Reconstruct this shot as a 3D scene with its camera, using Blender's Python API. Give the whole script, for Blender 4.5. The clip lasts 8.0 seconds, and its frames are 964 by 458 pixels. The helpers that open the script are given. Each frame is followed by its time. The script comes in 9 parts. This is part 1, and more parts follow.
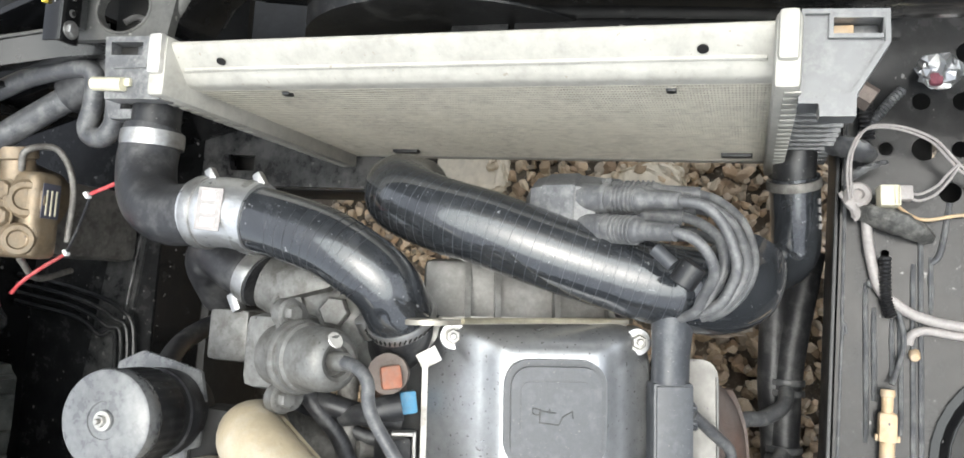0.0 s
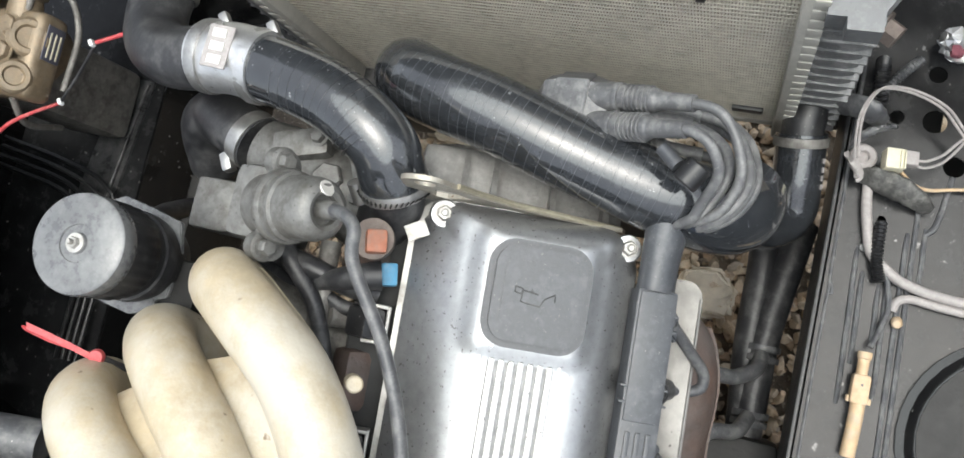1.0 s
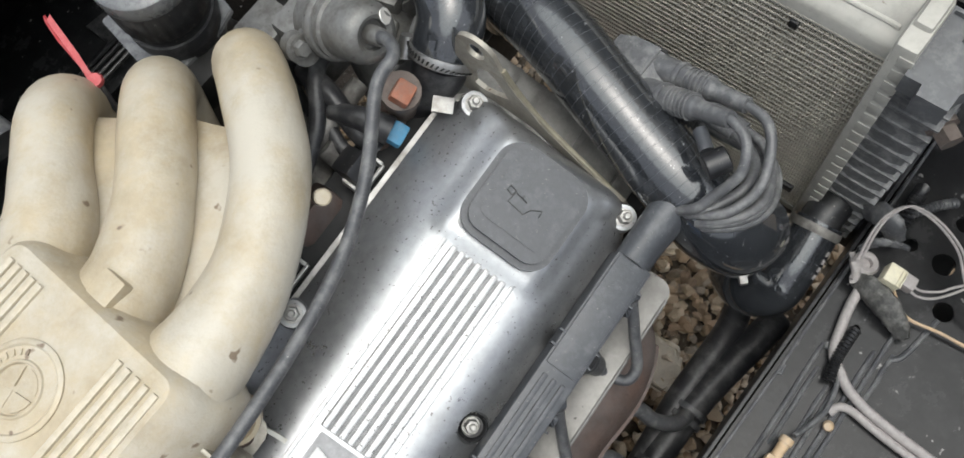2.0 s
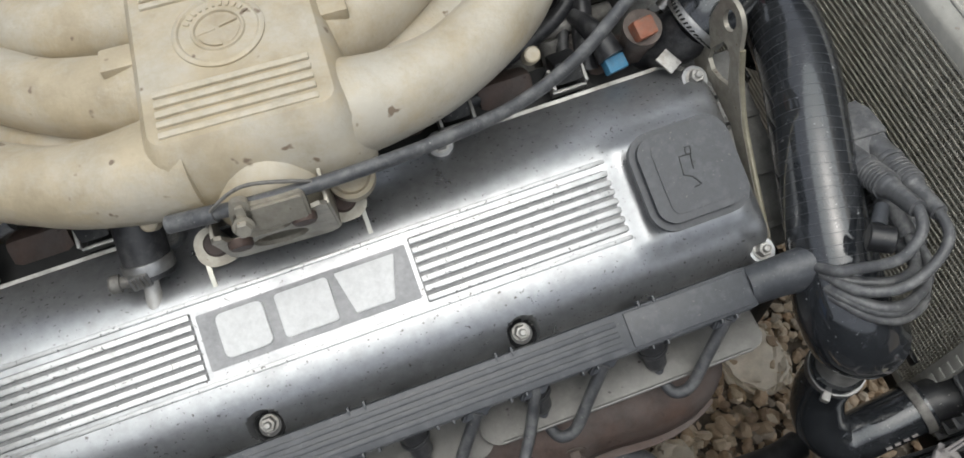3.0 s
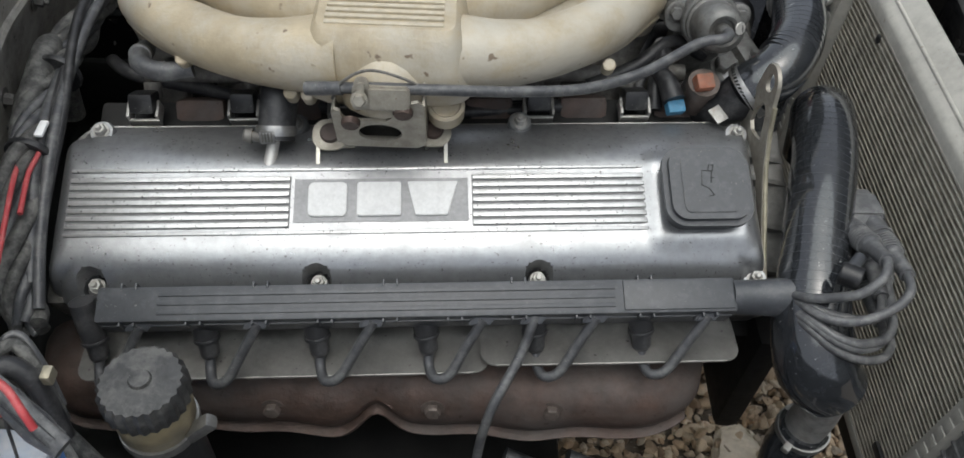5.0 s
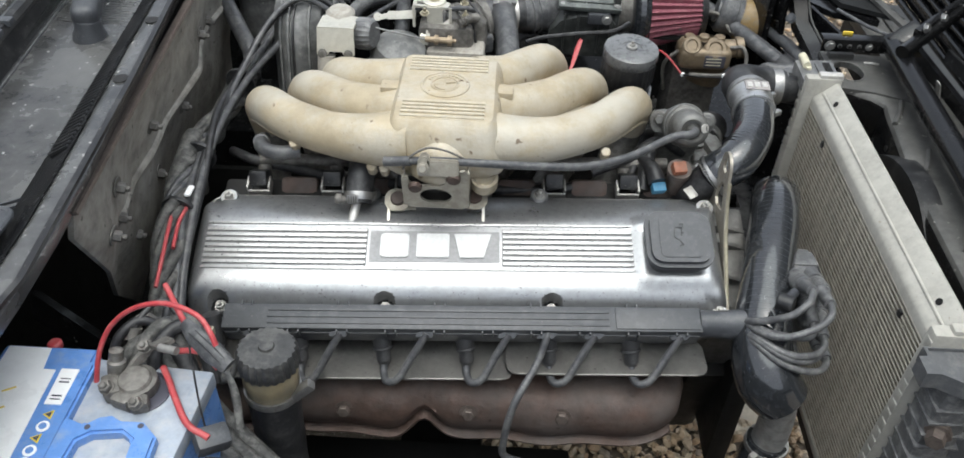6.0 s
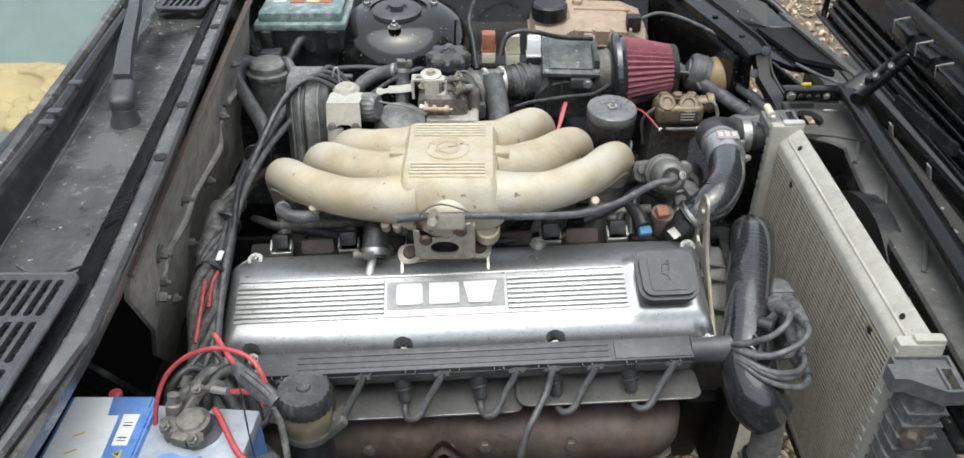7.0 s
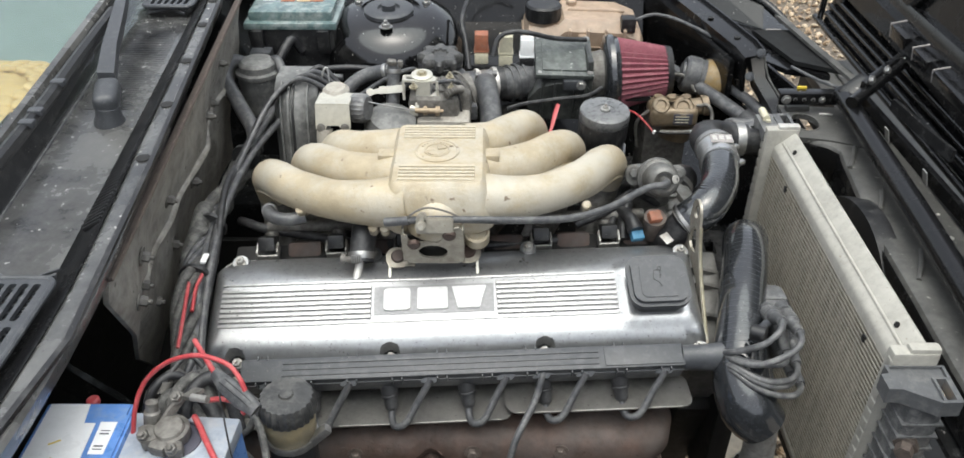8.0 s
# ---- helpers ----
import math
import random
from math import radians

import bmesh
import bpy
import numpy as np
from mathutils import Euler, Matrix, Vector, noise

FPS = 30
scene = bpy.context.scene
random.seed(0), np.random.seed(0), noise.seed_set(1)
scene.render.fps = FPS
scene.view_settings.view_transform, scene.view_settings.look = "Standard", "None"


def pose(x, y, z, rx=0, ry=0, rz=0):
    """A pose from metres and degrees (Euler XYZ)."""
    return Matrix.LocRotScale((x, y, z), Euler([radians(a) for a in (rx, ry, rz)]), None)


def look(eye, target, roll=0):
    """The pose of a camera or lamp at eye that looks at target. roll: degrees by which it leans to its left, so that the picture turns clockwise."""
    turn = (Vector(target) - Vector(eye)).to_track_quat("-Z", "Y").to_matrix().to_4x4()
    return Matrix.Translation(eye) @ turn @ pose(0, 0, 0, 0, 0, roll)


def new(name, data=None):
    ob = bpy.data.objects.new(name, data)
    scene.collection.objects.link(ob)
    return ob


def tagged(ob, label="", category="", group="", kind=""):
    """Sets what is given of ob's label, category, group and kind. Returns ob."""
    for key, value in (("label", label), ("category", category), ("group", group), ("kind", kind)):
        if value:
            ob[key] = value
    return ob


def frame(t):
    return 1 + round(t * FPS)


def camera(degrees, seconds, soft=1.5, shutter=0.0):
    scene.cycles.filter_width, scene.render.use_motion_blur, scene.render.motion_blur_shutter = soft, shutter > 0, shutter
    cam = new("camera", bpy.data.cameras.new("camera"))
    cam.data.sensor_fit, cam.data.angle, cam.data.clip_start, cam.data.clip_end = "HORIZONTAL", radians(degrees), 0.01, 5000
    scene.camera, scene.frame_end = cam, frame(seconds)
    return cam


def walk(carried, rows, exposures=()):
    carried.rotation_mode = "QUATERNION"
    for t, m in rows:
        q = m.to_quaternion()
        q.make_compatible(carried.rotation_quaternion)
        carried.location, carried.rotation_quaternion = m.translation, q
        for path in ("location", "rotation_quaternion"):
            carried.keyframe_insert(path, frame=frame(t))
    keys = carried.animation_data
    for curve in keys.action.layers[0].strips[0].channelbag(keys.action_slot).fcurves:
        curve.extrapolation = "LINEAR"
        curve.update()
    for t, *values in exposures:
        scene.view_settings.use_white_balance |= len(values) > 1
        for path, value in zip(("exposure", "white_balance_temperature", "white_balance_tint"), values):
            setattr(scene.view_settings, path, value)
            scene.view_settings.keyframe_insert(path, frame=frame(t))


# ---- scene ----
cam = camera(60.8, 8.0, soft=1.6)
# seconds, eye x y z, turn x y z
ROWS = [
    (0.0, 0.3750, -0.1389, 1.3666, 5.87, 17.82, -85.83),
    (0.5, 0.3276, -0.1388, 1.3648, 7.23, 17.36, -83.84),
    (1.0, 0.2749, -0.1363, 1.3477, 9.09, 15.62, -77.04),
    (1.2, 0.2545, -0.1428, 1.3455, 9.91, 14.94, -73.60),
    (2.3, 0.1361, -0.1997, 1.3066, 21.92, 5.67, -40.53),
    (2.5, 0.1161, -0.2226, 1.2992, 23.90, 4.14, -33.04),
    (3.0, 0.0732, -0.2719, 1.2836, 27.78, 2.34, -17.26),
    (3.5, 0.0683, -0.3187, 1.2702, 32.44, -0.15, -7.97),
    (4.0, 0.0704, -0.3572, 1.2665, 35.52, -1.19, -3.84),
    (4.5, 0.0699, -0.4126, 1.2684, 37.83, -1.63, -1.93),
    (4.7, 0.0661, -0.4441, 1.2744, 37.97, -2.22, -1.07),
    (5.8, 0.0928, -0.7101, 1.3899, 47.88, -1.86, 2.85),
    (6.0, 0.0746, -0.7552, 1.4036, 49.48, -1.66, 2.78),
    (6.5, 0.0488, -0.8269, 1.4274, 52.86, -0.02, 1.28),
    (7.0, 0.0578, -0.8523, 1.4502, 54.17, 0.36, 0.33),
    (7.5, 0.0655, -0.8455, 1.4470, 54.18, 0.21, 0.23),
    (8.0, 0.0672, -0.8343, 1.4445, 54.14, -0.07, 0.34),
]
# the clip's own exposure falls as the bright cover fills the view
walk(cam, [(t, pose(x, y, z, a, b, c)) for t, x, y, z, a, b, c in ROWS],
     exposures=((0.0, 1.43, 6560, 8), (1.2, 1.12, 6580, 8), (2.3, 0.48, 6540, 9), (3.5, 0.22, 6540, 9), (4.7, 0.18, 6520, 9), (5.8, 0.62, 6460, 8), (7.0, 0.84, 6540, 8), (8.0, 0.86, 6640, 8)))

# ---- light: bright overcast sky, soft sun ----
SUN_ELEV, SUN_TURN = 81.0, 180.0
world = bpy.data.worlds.new("overcast_sky")
scene.world = world
world.use_nodes = True
wt = world.node_tree
sky = wt.nodes.new("ShaderNodeTexSky")
sky.sky_type, sky.sun_disc = "NISHITA", False
sky.sun_elevation, sky.sun_rotation = radians(SUN_ELEV), radians(SUN_TURN)
sky.air_density, sky.dust_density, sky.ozone_density = 1.0, 4.0, 1.0
grey = wt.nodes.new("ShaderNodeHueSaturation")
grey.inputs["Saturation"].default_value = 0.42
wt.links.new(sky.outputs[0], grey.inputs["Color"])
wt.links.new(grey.outputs[0], wt.nodes["Background"].inputs[0])
wt.nodes["Background"].inputs[1].default_value = 0.15
sun = new("sun", bpy.data.lights.new("sun", "SUN"))
sun.data.energy, sun.data.angle, sun.data.color = 1.1, radians(75), (0.90, 1.0, 0.985)
sun.matrix_world = look((0, 0, 0), (-math.sin(radians(SUN_TURN)) * math.cos(radians(SUN_ELEV)), -math.cos(radians(SUN_TURN)) * math.cos(radians(SUN_ELEV)), -math.sin(radians(SUN_ELEV))))

# ---- materials ----
def mat(name, base, rough=0.5, metal=0.0, vary=0.18, scale=60.0, bump=0.15, bump_scale=None, dust=0.0, dust_col=(0.30, 0.27, 0.23), dust_scale=9.0, coat=0.0, fleck=0.0, fleck_col=(0.5, 0.45, 0.38), stretch=(1, 1, 1), piece=0.0, gloss=0.5, coat_rough=0.2, soft=0.0):
    """A worn surface: grain, large patches of dust, small flecks, fine relief."""
    m = bpy.data.materials.new(name)
    m.use_nodes = True
    nt = m.node_tree
    bsdf = nt.nodes["Principled BSDF"]
    link = nt.links.new

    def node(kind, **values):
        n = nt.nodes.new(kind)
        for key, value in values.items():
            n.inputs[key].default_value = value
        return n

    def ramp(source, low, high):
        n = nt.nodes.new("ShaderNodeMapRange")
        n.inputs[1].default_value, n.inputs[2].default_value = low, high
        link(source, n.inputs[0])
        return n.outputs[0]

    def mix(factor, a, b):
        n = nt.nodes.new("ShaderNodeMix")
        n.data_type = "RGBA"
        link(factor, n.inputs[0])
        for socket, value in ((n.inputs[6], a), (n.inputs[7], b)):
            if isinstance(value, tuple):
                socket.default_value = (*value, 1)
            else:
                link(value, socket)
        return n.outputs[2]

    coord = nt.nodes.new("ShaderNodeTexCoord")
    mapping = node("ShaderNodeMapping", Scale=stretch)
    link(coord.outputs["Object"], mapping.inputs[0])
    grain = node("ShaderNodeTexNoise", Scale=scale, Detail=6.0, Roughness=0.65)
    link(mapping.outputs[0], grain.inputs["Vector"])
    colour = mix(ramp(grain.outputs[0], 0.3, 0.7), tuple(c * (1 - vary) for c in base), tuple(min(1, c * (1 + vary)) for c in base))
    patch = node("ShaderNodeTexNoise", Scale=dust_scale * 2.6, Detail=9.0, Roughness=0.72)
    link(coord.outputs["Object"], patch.inputs["Vector"])
    if dust:
        amount = ramp(patch.outputs[0], 0.60 - 0.24 * dust - soft, 0.76 - 0.24 * dust + soft)
        scaled = nt.nodes.new("ShaderNodeMath")
        scaled.operation = "MULTIPLY"
        scaled.inputs[1].default_value = min(1, 0.35 + dust * 0.6)
        link(amount, scaled.inputs[0])
        colour = mix(scaled.outputs[0], colour, dust_col)
    if fleck:
        spots = node("ShaderNodeTexNoise", Scale=scale * 3.1, Detail=2.0, Roughness=0.5)
        link(coord.outputs["Object"], spots.inputs["Vector"])
        colour = mix(ramp(spots.outputs[0], 0.72 - 0.2 * fleck, 0.74 - 0.2 * fleck + 0.03), colour, fleck_col)
    if piece:
        info = nt.nodes.new("ShaderNodeObjectInfo")
        hue = node("ShaderNodeHueSaturation")
        link(ramp(info.outputs["Random"], 0, 1), hue.inputs["Value"])
        hue.inputs["Value"].default_value = 1
        spread = nt.nodes.new("ShaderNodeMapRange")
        spread.inputs[3].default_value, spread.inputs[4].default_value = 1 - piece, 1 + piece
        link(info.outputs["Random"], spread.inputs[0])
        link(spread.outputs[0], hue.inputs["Value"])
        link(colour, hue.inputs["Color"])
        colour = hue.outputs[0]
    link(colour, bsdf.inputs["Base Color"])
    bsdf.inputs["Metallic"].default_value = metal
    bsdf.inputs["Specular IOR Level"].default_value = gloss
    rough_map = nt.nodes.new("ShaderNodeMapRange")
    rough_map.inputs[1].default_value, rough_map.inputs[2].default_value = 0.3, 0.7
    rough_map.inputs[3].default_value, rough_map.inputs[4].default_value = max(0.04, rough - 0.09), min(1, rough + 0.12)
    link(patch.outputs[0], rough_map.inputs[0])
    link(rough_map.outputs[0], bsdf.inputs["Roughness"])
    if coat:
        bsdf.inputs["Coat Weight"].default_value, bsdf.inputs["Coat Roughness"].default_value = coat, coat_rough
    if bump:
        relief = node("ShaderNodeTexNoise", Scale=bump_scale or scale * 2.2, Detail=5.0, Roughness=0.6)
        link(mapping.outputs[0], relief.inputs["Vector"])
        b = node("ShaderNodeBump", Strength=bump, Distance=0.002)
        link(relief.outputs[0], b.inputs["Height"])
        link(b.outputs[0], bsdf.inputs["Normal"])
    return m


def glass(name, tint=(0.8, 0.9, 0.85), rough=0.02, solid=False):
    m = bpy.data.materials.new(name)
    m.use_nodes = True
    b = m.node_tree.nodes["Principled BSDF"]
    b.inputs["Base Color"].default_value = (*tint, 1)
    b.inputs["Roughness"].default_value = rough
    b.inputs["Transmission Weight"].default_value = 1.0
    b.inputs["IOR"].default_value = 1.45
    return m


M_COVER = mat("cast_silver_lacquer", (0.362, 0.367, 0.375), 0.330, 0.77, vary=0.12, scale=110, bump=0.08, dust=0.34, dust_col=(0.285, 0.285, 0.282), dust_scale=14, fleck=0.28, fleck_col=(0.14, 0.13, 0.125))
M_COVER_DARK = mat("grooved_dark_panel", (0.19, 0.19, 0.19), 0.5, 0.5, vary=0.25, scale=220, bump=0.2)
M_BRIGHT = mat("polished_aluminium_ridge", (0.50, 0.50, 0.498), 0.38, 0.78, vary=0.14, scale=120, bump=0.1, dust=0.3, dust_col=(0.36, 0.355, 0.35), dust_scale=34, fleck=0.36, fleck_col=(0.13, 0.125, 0.12))
M_BRACKET = mat("dull_stained_steel", (0.365, 0.338, 0.285), 0.45, 0.55, vary=0.2, scale=90, bump=0.2, dust=0.5, dust_col=(0.27, 0.24, 0.20), dust_scale=24, fleck=0.08, fleck_col=(0.16, 0.10, 0.07))
M_AMBER_DARK = mat("dark_amber_plastic", (0.24, 0.155, 0.055), 0.4, vary=0.3, scale=60, dust=0.6, dust_col=(0.19, 0.165, 0.12), dust_scale=24)
M_LIDTOP = mat("pale_worn_grey_lid", (0.115, 0.117, 0.120), 0.28, 0.0, vary=0.2, scale=40, bump=0.06, dust=0.55, dust_col=(0.21, 0.21, 0.207), dust_scale=22, coat=0.3)
M_TUBE = mat("beige_dusted_radiator_tube", (0.52, 0.49, 0.42), 0.5, 0.2, vary=0.2, scale=80, bump=0.2, dust=0.6, dust_col=(0.62, 0.585, 0.50), dust_scale=9)
M_BADGE = mat("dull_silver_panel", (0.26, 0.26, 0.265), 0.5, 0.5, vary=0.15, scale=200, bump=0.15)
M_REGULATOR = mat("dull_grey_zinc", (0.165, 0.163, 0.155), 0.45, 0.35, vary=0.25, scale=90, bump=0.2, dust=0.6, dust_col=(0.088, 0.082, 0.072), dust_scale=30, fleck=0.12, fleck_col=(0.05, 0.045, 0.04))
M_LETTER = mat("white_metal_relief", (0.61, 0.61, 0.605), 0.5, 0.1, vary=0.1, scale=200, bump=0.14, dust=0.3, dust_col=(0.50, 0.50, 0.495), dust_scale=40)
M_TAN = mat("aged_tan_lacquer", (0.420, 0.350, 0.240), 0.42, 0.05, vary=0.18, scale=26, bump=0.35, bump_scale=220, dust=0.66, dust_col=(0.500, 0.472, 0.408), dust_scale=3.6, fleck=0.10, fleck_col=(0.20, 0.15, 0.105), coat=0.10)
M_TANRIB = mat("worn_tan_rib_edge", (0.48, 0.42, 0.315), 0.45, 0.05, vary=0.15, scale=120, bump=0.2, dust=0.5, dust_col=(0.54, 0.50, 0.42), dust_scale=30)
M_SILICONE = mat("black_silicone_hose", (0.023, 0.025, 0.028), 0.10, 0.0, vary=0.35, scale=90, bump=0.02, dust=0.36, dust_col=(0.052, 0.054, 0.058), dust_scale=14, fleck=0.07, fleck_col=(0.25, 0.25, 0.25), coat=1.0, coat_rough=0.07)
M_RUBBER = mat("dull_black_rubber", (0.020, 0.020, 0.022), 0.42, 0.0, vary=0.2, scale=120, bump=0.15, dust=0.52, dust_col=(0.090, 0.089, 0.088), dust_scale=20)
M_RUBBER_GREY = mat("dusty_grey_rubber", (0.062, 0.063, 0.067), 0.38, 0.0, vary=0.2, scale=150, bump=0.1, dust=0.6, dust_col=(0.165, 0.165, 0.162), dust_scale=24, fleck=0.04, fleck_col=(0.3, 0.29, 0.28))
M_PLASTIC = mat("dark_grey_plastic", (0.052, 0.055, 0.061), 0.38, 0.0, vary=0.14, scale=200, bump=0.1, dust=0.42, dust_col=(0.118, 0.121, 0.128), dust_scale=24, fleck=0.08, fleck_col=(0.3, 0.29, 0.27))
M_PLASTIC_BLACK = mat("black_plastic", (0.013, 0.013, 0.014), 0.38, 0.0, vary=0.2, scale=120, bump=0.12, dust=0.42, dust_col=(0.075, 0.074, 0.071), dust_scale=16, fleck=0.1, fleck_col=(0.25, 0.24, 0.22))
M_BODY = mat("black_body_paint", (0.006, 0.006, 0.0062), 0.20, 0.0, vary=0.25, scale=40, bump=0.12, bump_scale=18, dust=0.26, dust_col=(0.026, 0.0258, 0.0245), dust_scale=10, coat=0.30, coat_rough=0.05, gloss=0.34, fleck=0.08, fleck_col=(0.22, 0.21, 0.2))
M_BODY_GREY = mat("dusty_grey_black_sheet", (0.016, 0.016, 0.0165), 0.22, 0.0, vary=0.3, scale=30, bump=0.14, dust=0.36, dust_col=(0.050, 0.0505, 0.051), dust_scale=9, soft=0.04, fleck=0.09, fleck_col=(0.25, 0.24, 0.23), gloss=0.22)
M_FIREWALL = mat("dirty_brown_grey_sheet", (0.255, 0.238, 0.208), 0.6, 0.1, vary=0.5, scale=30, bump=0.8, bump_scale=40, dust=0.55, dust_col=(0.47, 0.45, 0.41), dust_scale=8, soft=0.04, fleck=0.16, fleck_col=(0.05, 0.045, 0.04))
M_LID = mat("pale_dusty_grey_plastic", (0.105, 0.108, 0.112), 0.34, 0.0, vary=0.15, scale=60, bump=0.06, coat=0.35, dust=0.5, dust_col=(0.20, 0.20, 0.197), dust_scale=26)
M_COWL = mat("dusty_black_cowl_plastic", (0.020, 0.020, 0.0205), 0.24, 0.0, vary=0.5, scale=34, bump=0.35, bump_scale=60, dust=0.60, dust_col=(0.225, 0.223, 0.215), dust_scale=3.0, soft=0.12, coat=0.3, coat_rough=0.12, fleck=0.16, fleck_col=(0.42, 0.41, 0.39), stretch=(1, 0.5, 1))
M_ALU = mat("dull_cast_aluminium", (0.44, 0.43, 0.41), 0.48, 0.7, vary=0.18, scale=110, bump=0.25, dust=0.5, dust_col=(0.26, 0.24, 0.21), dust_scale=20)
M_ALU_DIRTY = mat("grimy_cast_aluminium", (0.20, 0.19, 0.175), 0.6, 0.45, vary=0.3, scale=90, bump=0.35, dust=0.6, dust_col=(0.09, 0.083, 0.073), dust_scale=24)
M_RAD = mat("radiator_aluminium", (0.385, 0.370, 0.330), 0.60, 0.08, vary=0.16, scale=70, bump=0.15, dust=0.6, dust_col=(0.465, 0.450, 0.405), dust_scale=9, fleck=0.12, fleck_col=(0.30, 0.27, 0.225))
M_FIN = mat("dusty_radiator_fin", (0.37, 0.335, 0.270), 0.65, 0.1, vary=0.4, scale=160, bump=0.3, dust=0.6, dust_col=(0.50, 0.465, 0.385), dust_scale=7)
M_STEEL = mat("zinc_plated_steel", (0.38, 0.375, 0.365), 0.36, 0.85, vary=0.15, scale=150, bump=0.15, dust=0.35, dust_col=(0.24, 0.22, 0.20), dust_scale=40)
M_BRASSY = mat("yellow_passivated_steel", (0.42, 0.38, 0.28), 0.45, 0.7, vary=0.2, scale=120, bump=0.2, dust=0.45, dust_col=(0.33, 0.30, 0.24), dust_scale=28)
M_RUST = mat("rusty_brown_cast_iron", (0.086, 0.056, 0.045), 0.58, 0.2, vary=0.40, scale=40, bump=0.7, bump_scale=90, dust=0.56, dust_col=(0.118, 0.105, 0.098), dust_scale=5, soft=0.03, fleck=0.14, fleck_col=(0.055, 0.036, 0.030))
M_RUST_DARK = mat("dull_rusty_bolt", (0.13, 0.105, 0.092), 0.6, 0.4, vary=0.3, scale=120, bump=0.3, dust=0.5, dust_col=(0.19, 0.16, 0.14), dust_scale=40)
M_SHIELD = mat("dull_heat_shield_sheet", (0.185, 0.180, 0.170), 0.42, 0.6, vary=0.2, scale=60, bump=0.15, dust=0.5, dust_col=(0.135, 0.130, 0.122), dust_scale=12, fleck=0.14, fleck_col=(0.06, 0.056, 0.052))
M_ORANGE = mat("orange_connector_plastic", (0.33, 0.115, 0.062), 0.55, vary=0.3, scale=120, dust=0.55, dust_col=(0.22, 0.135, 0.10), dust_scale=30)
M_BLUE = mat("blue_connector_plastic", (0.06, 0.22, 0.36), 0.5, vary=0.2, scale=120, dust=0.35, dust_col=(0.2, 0.25, 0.28), dust_scale=30)
M_CREAM = mat("cream_plastic", (0.60, 0.56, 0.42), 0.5, vary=0.12, scale=120, dust=0.4, dust_col=(0.44, 0.41, 0.33), dust_scale=40)
M_AMBER = mat("amber_sensor_plastic", (0.50, 0.355, 0.215), 0.55, vary=0.2, scale=90, dust=0.6, dust_col=(0.42, 0.345, 0.26), dust_scale=30)
M_RED = mat("red_cable_jacket", (0.44, 0.055, 0.062), 0.42, vary=0.15, scale=90, dust=0.45, dust_col=(0.46, 0.165, 0.155), dust_scale=36)
M_WIRE = mat("pale_wire_jacket", (0.31, 0.285, 0.275), 0.55, vary=0.2, scale=200, dust=0.4, dust_col=(0.24, 0.23, 0.22), dust_scale=40)
M_BATT = mat("blue_battery_case", (0.12, 0.26, 0.58), 0.30, vary=0.1, scale=60, bump=0.08, dust=0.4, dust_col=(0.32, 0.38, 0.48), dust_scale=12)
M_BATT_TOP = mat("dusty_battery_lid", (0.33, 0.37, 0.43), 0.42, vary=0.15, scale=60, bump=0.12, dust=0.6, dust_col=(0.46, 0.465, 0.465), dust_scale=12, fleck=0.08)
M_LABEL = mat("white_label_paper", (0.93, 0.93, 0.92), 0.30, vary=0.03, scale=60, bump=0.02, dust=0.15, dust_col=(0.80, 0.79, 0.76), coat=0.6)
M_INK = mat("dark_print", (0.06, 0.06, 0.08), 0.5, vary=0.1)
M_YELLOW = mat("yellow_print", (0.75, 0.55, 0.06), 0.5, vary=0.05)
M_PINK = mat("red_pleated_gauze", (0.235, 0.070, 0.092), 0.75, vary=0.25, scale=300, bump=0.4, dust=0.45, dust_col=(0.34, 0.155, 0.17), dust_scale=26)
M_YELLOWED = mat("yellowed_bottle_plastic", (0.25, 0.205, 0.125), 0.35, vary=0.25, scale=40, bump=0.1, dust=0.5, dust_col=(0.20, 0.178, 0.135), dust_scale=18)
M_TANK = mat("yellowed_tank_plastic", (0.40, 0.295, 0.215), 0.40, vary=0.25, scale=25, bump=0.15, dust=0.6, dust_col=(0.31, 0.25, 0.195), dust_scale=11, fleck=0.1, fleck_col=(0.25, 0.21, 0.16))
M_BROWNABS = mat("bronze_brown_casting", (0.205, 0.155, 0.100), 0.42, 0.3, vary=0.3, scale=70, bump=0.3, dust=0.6, dust_col=(0.225, 0.185, 0.135), dust_scale=30, fleck=0.14, fleck_col=(0.11, 0.09, 0.07))
M_GOLD = mat("gold_ornament", (0.55, 0.375, 0.165), 0.55, 0.10, vary=0.15, scale=40, bump=0.1, dust=0.4, dust_col=(0.46, 0.33, 0.165), dust_scale=12)
M_DASH = mat("grey_green_dashboard", (0.16, 0.20, 0.19), 0.6, vary=0.1, scale=20)


